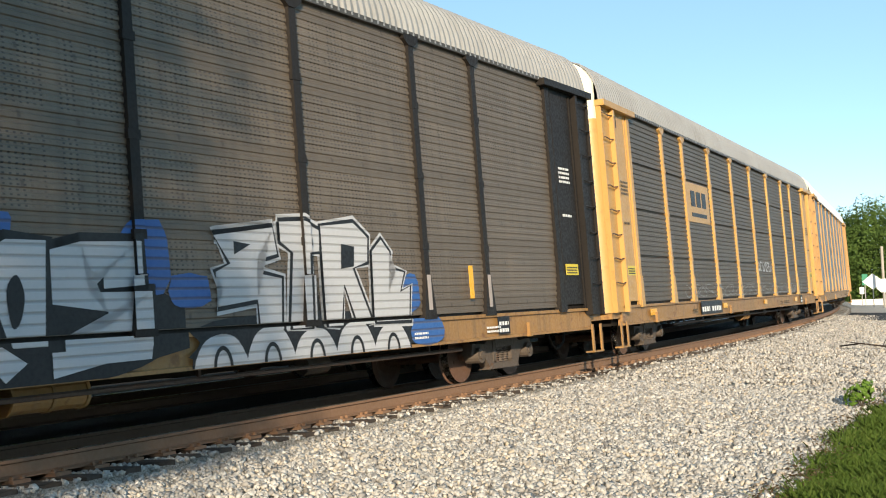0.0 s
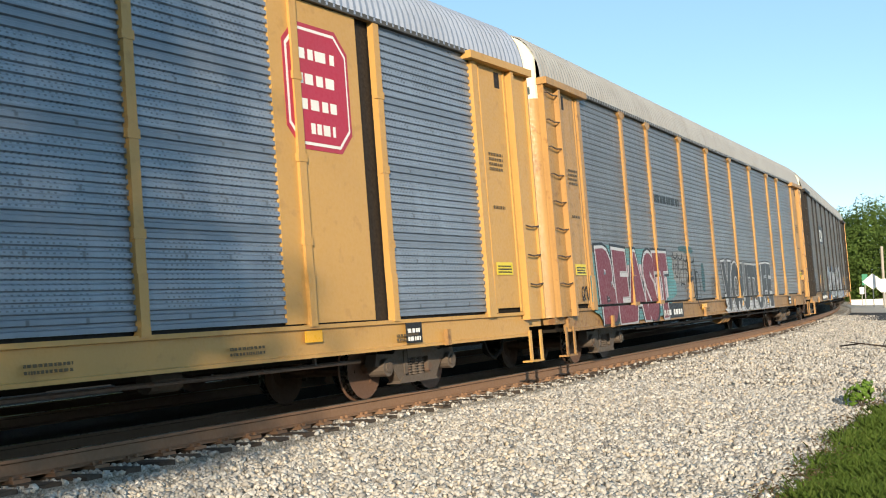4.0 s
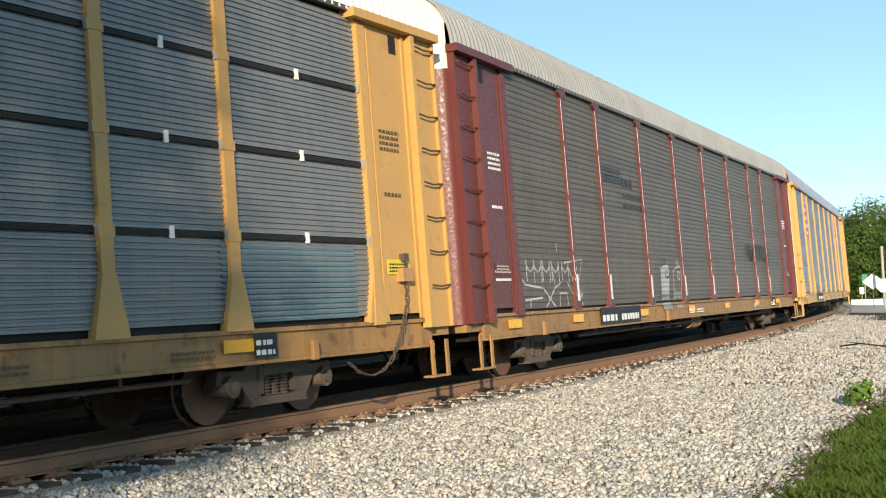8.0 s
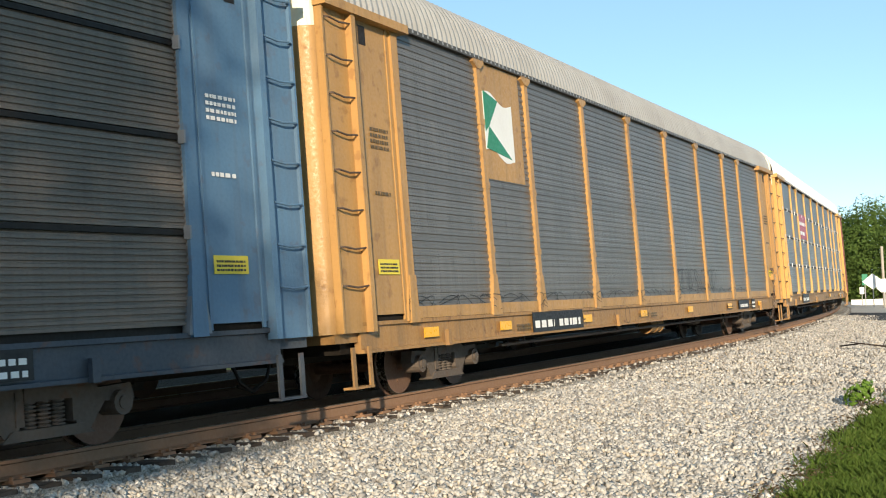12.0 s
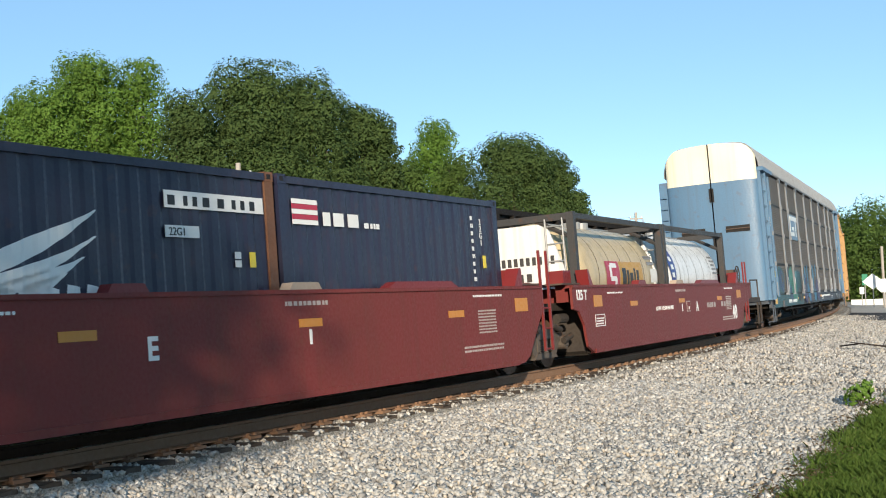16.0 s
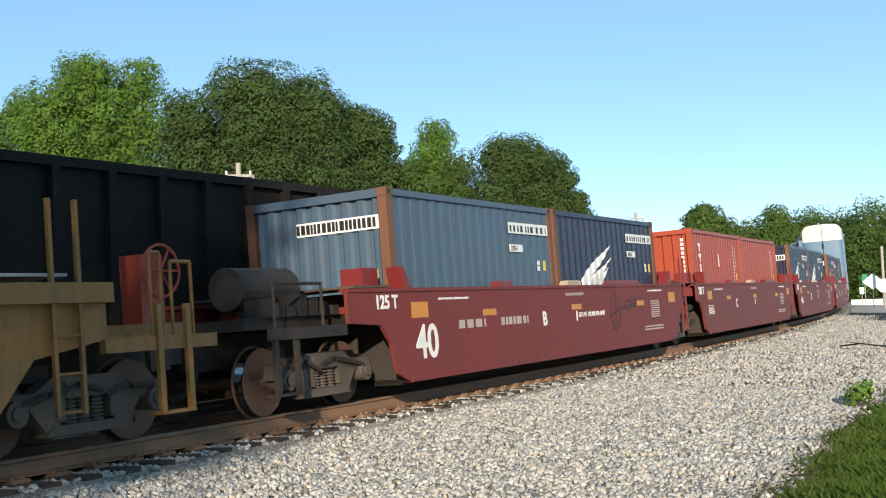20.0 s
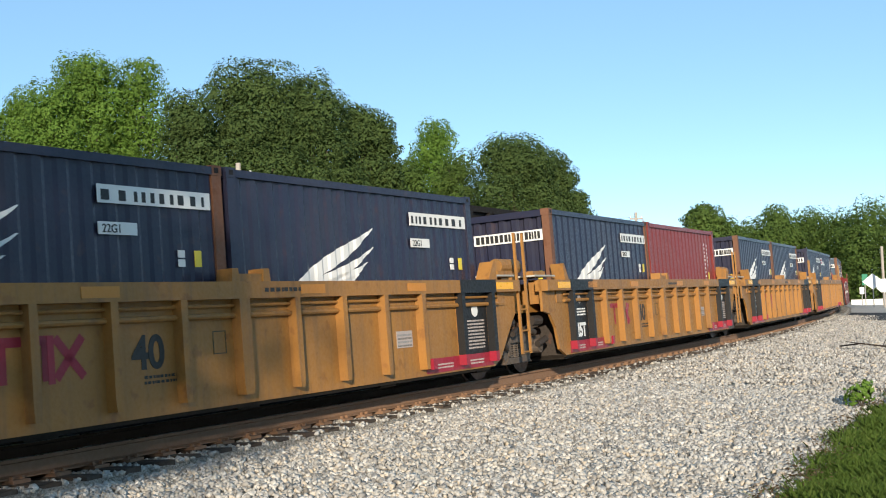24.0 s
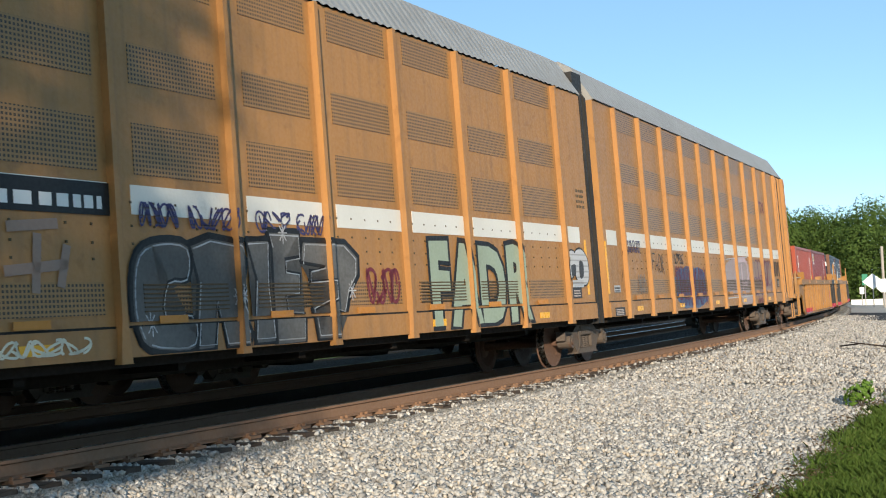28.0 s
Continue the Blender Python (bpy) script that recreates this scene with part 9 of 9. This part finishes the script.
am_paint("graffiti", lines(0.16, [(1.20, 1.16), (1.18, 2.22)], [(1.60, 1.20), (1.62, 2.1)], [(1.05, 2.20), (2.1, 2.24), (2.45, 2.1), (2.48, 1.7), (2.2, 1.52), (1.7, 1.5)]), PINK, AM1, 2, "pale pink sprayed letter strokes")
am_paint("graffiti_outline", lines(0.03, [(-0.72, 1.15), (-0.72, 2.36), (-0.5, 2.42), (-0.4, 2.2), (1.0, 2.26), (2.55, 2.30), (2.66, 1.9), (2.8, 1.15), (-0.72, 1.12)]), CHALK, AM1, 2)
# round purple letters over the next bays
am_paint("graffiti_ground", cloud(3.12, 4.86, 1.05, 2.26, 172, 30), LILAC_THIN, AM1, 0, "worn lilac sprayed patch")
am_paint("graffiti_ground", cloud(5.05, 6.45, 1.05, 2.24, 174, 30), LILAC_THIN, AM1, 0)
am_paint("graffiti", lines(0.032, ring(3.86, 1.95, 0.25, 0.30), ring(4.30, 1.92, 0.28, 0.34, 14, 0.1, 0.8), ring(4.45, 1.45, 0.35, 0.32, 14, 0.1, 0.6), ring(3.55, 1.42, 0.30, 0.28, 14, 0.0, 0.55), ring(4.75, 1.8, 0.15, 0.40, 12, 0.2, 0.6), [(4.75, 1.7), (4.3, 1.1), (4.1, 0.95)], ring(3.5, 1.0, 0.32, 0.2, 10, 0.0, 0.5)), PURPLE, AM1, 2, "round purple sprayed outlines")
am_paint("graffiti", lines(0.032, ring(5.35, 1.85, 0.22, 0.40), ring(6.1, 1.8, 0.26, 0.45, 14, 0.0, 0.7), ring(5.2, 1.35, 0.25, 0.30, 12, 0.0, 0.6), ring(6.3, 1.3, 0.22, 0.32, 12, 0.9, 0.7)), PURPLE, AM1, 2, "round purple sprayed outlines")
am_paint("graffiti", scribble(5.2, 5.85, 1.45, 2.25, 181, 0.06, 2), MAROON_SPRAY, AM1, 3, "maroon sprayed tag")
am_paint("graffiti", scribble(3.6, 4.4, 0.92, 1.05, 182, 0.025, 6), MAROON_SPRAY, AM1, 3)
am_paint("graffiti", scribble(6.85, 7.75, 1.75, 2.22, 183, 0.035, 5), INK, AM1, 2, "black tag")
patch("data_plate", AM1, INK, 7.18, 7.52, 1.38, 1.66, y=-1.449, label="small black data plate")
bars("stencil", 3, DIM_W, AM1, 7.22, 1.42, -1.456, 0.26, 0.18, 731)
patch("data_plate", AM1, SILVER, -10.72, -10.32, 1.38, 1.52, y=-1.449, label="pale data plate")
bars("stencil", 2, DARK_SPRAY, AM1, -10.68, 1.40, -1.456, 0.32, 0.10, 732)
patch("data_plate", AM1, DARK_SPRAY, -10.83, -10.2, 0.91, 1.08, y=-1.472, label="dark stencil plate on the sill")
bars("stencil", 4, DIM_W, AM1, -10.79, 0.93, -1.479, 0.5, 0.13, 734)
am_paint("graffiti", lines(0.028, [(-7.82, 1.85), (-7.80, 2.22), (-7.60, 2.22)], [(-7.81, 2.05), (-7.66, 2.05)], [(-7.60, 1.80), (-7.48, 2.20), (-7.36, 1.80)], [(-7.55, 1.95), (-7.40, 1.95)], ring(-7.20, 2.0, 0.10, 0.20, 12), [(-7.04, 1.78), (-7.03, 2.2), (-6.9, 2.12), (-7.02, 1.98), (-6.86, 1.75)]), INK, AM1, 2, "thin black tag")
am_paint("graffiti", lines(0.022, [(-10.2, 1.6), (-10.05, 1.85)], [(-10.05, 2.12), (-9.92, 2.25), (-9.85, 2.15)]), INK, AM1, 2)
am_paint("graffiti", scribble(-9.0, -8.4, 1.35, 1.75, 184, 0.016, 4), GREYFADE, AM1, 2)
am_paint("graffiti", scribble(-5.9, -5.1, 2.02, 2.25, 185, 0.02, 4), INK, AM1, 2, "thin black tag")
for car, x0, x1, sx in ((AM1, -10.92, -10.28, -11.08), (AM2, 7.98, 8.66, 8.86)):
    patch("white_stripe", car, WHITE, x0, x1, 2.33, 2.63, y=-1.442)
    patch("reflector", car, REFLECT, sx, sx + 0.09, 1.36, 2.40, y=-1.442)
for strokes in (([(4.95, 4.12), (5.25, 4.12)], [(5.10, 4.12), (5.10, 3.80)]), ([(5.30, 4.12), (5.60, 4.12)], [(5.45, 4.12), (5.45, 3.80)]), ([(5.64, 4.14), (5.95, 3.80)], [(5.64, 3.80), (5.95, 4.14)])):
    bm = lines(0.085, *strokes)
    for v in bm.verts:
        v.co.y = -1.447
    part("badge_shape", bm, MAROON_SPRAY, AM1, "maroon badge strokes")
for car, xs in ((AM1, AM1_X), (AM2, AM2_X)):
    for i, x in enumerate(xs[:-1]):
        if i % 2 == 0:
            patch("reflector", car, REFLECT, x + 0.6, x + 1.0, 0.98, 1.08, y=-1.471)
    bars("stencil", 4, FADED_K, car, AM1_H - 1.1, 3.0, -1.441, 0.4, 0.4, 740)
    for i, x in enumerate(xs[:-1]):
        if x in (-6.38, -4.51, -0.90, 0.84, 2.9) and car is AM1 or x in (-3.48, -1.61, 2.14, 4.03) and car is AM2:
            # shade of the louvre slots painted as thin dark strips over the graffiti
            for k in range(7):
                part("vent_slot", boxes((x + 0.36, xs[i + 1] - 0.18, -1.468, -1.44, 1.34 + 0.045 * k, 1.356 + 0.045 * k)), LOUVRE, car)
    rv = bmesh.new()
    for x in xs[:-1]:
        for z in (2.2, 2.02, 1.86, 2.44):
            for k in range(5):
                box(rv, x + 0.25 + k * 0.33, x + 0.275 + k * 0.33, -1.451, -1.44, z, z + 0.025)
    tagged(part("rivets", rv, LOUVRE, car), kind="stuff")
# ---------------------------------------------------------------- what moves
def turn_wheels(lots, gone, step):
    """One turning for all the wheels that stand alike on their trucks."""
    for e, lot in lots.items():
        first = {}
        for w, r in lot:
            if r not in first:
                n = round(28 / step)
                walk(w, [(i * step, Matrix.Translation((e * AXLE, 0, r)) @ Matrix.Rotation(gone(i * step) / r, 4, "Y")) for i in range(n + 1)])
                first[r] = w
            else:
                w.rotation_mode = "QUATERNION"
                ad, src = w.animation_data_create(), first[r].animation_data
                ad.action = src.action
                ad.action_slot = src.action_slot


def creep(t):
    return -0.85 * (t - 20.0)


def motions():
    steps = [0.4 * i for i in range(71)]
    for mv in MOVERS:
        ob, place, half = mv[:3]
        rows = []
        for t in steps:
            if len(mv) > 3:
                rows.append((t, on_track(mv[4] + run(t), 7.57) @ Matrix.Translation((mv[5], 0, mv[3]))))
            else:
                rows.append((t, on_track(place + run(t), half)))
        walk(ob, rows)
    for ob, place in HOPPERS:
        walk(ob, [(t, on_track(place + creep(t), 6.2, TRACK2_L, 0.0)) for t in (0.0, 4.0, 8.0, 12.0, 16.0, 20.0, 24.0, 28.0)])
    turn_wheels(WHEELS, run, 1 / 30)
    turn_wheels(SLOW_WHEELS, creep, 0.5)


motions()
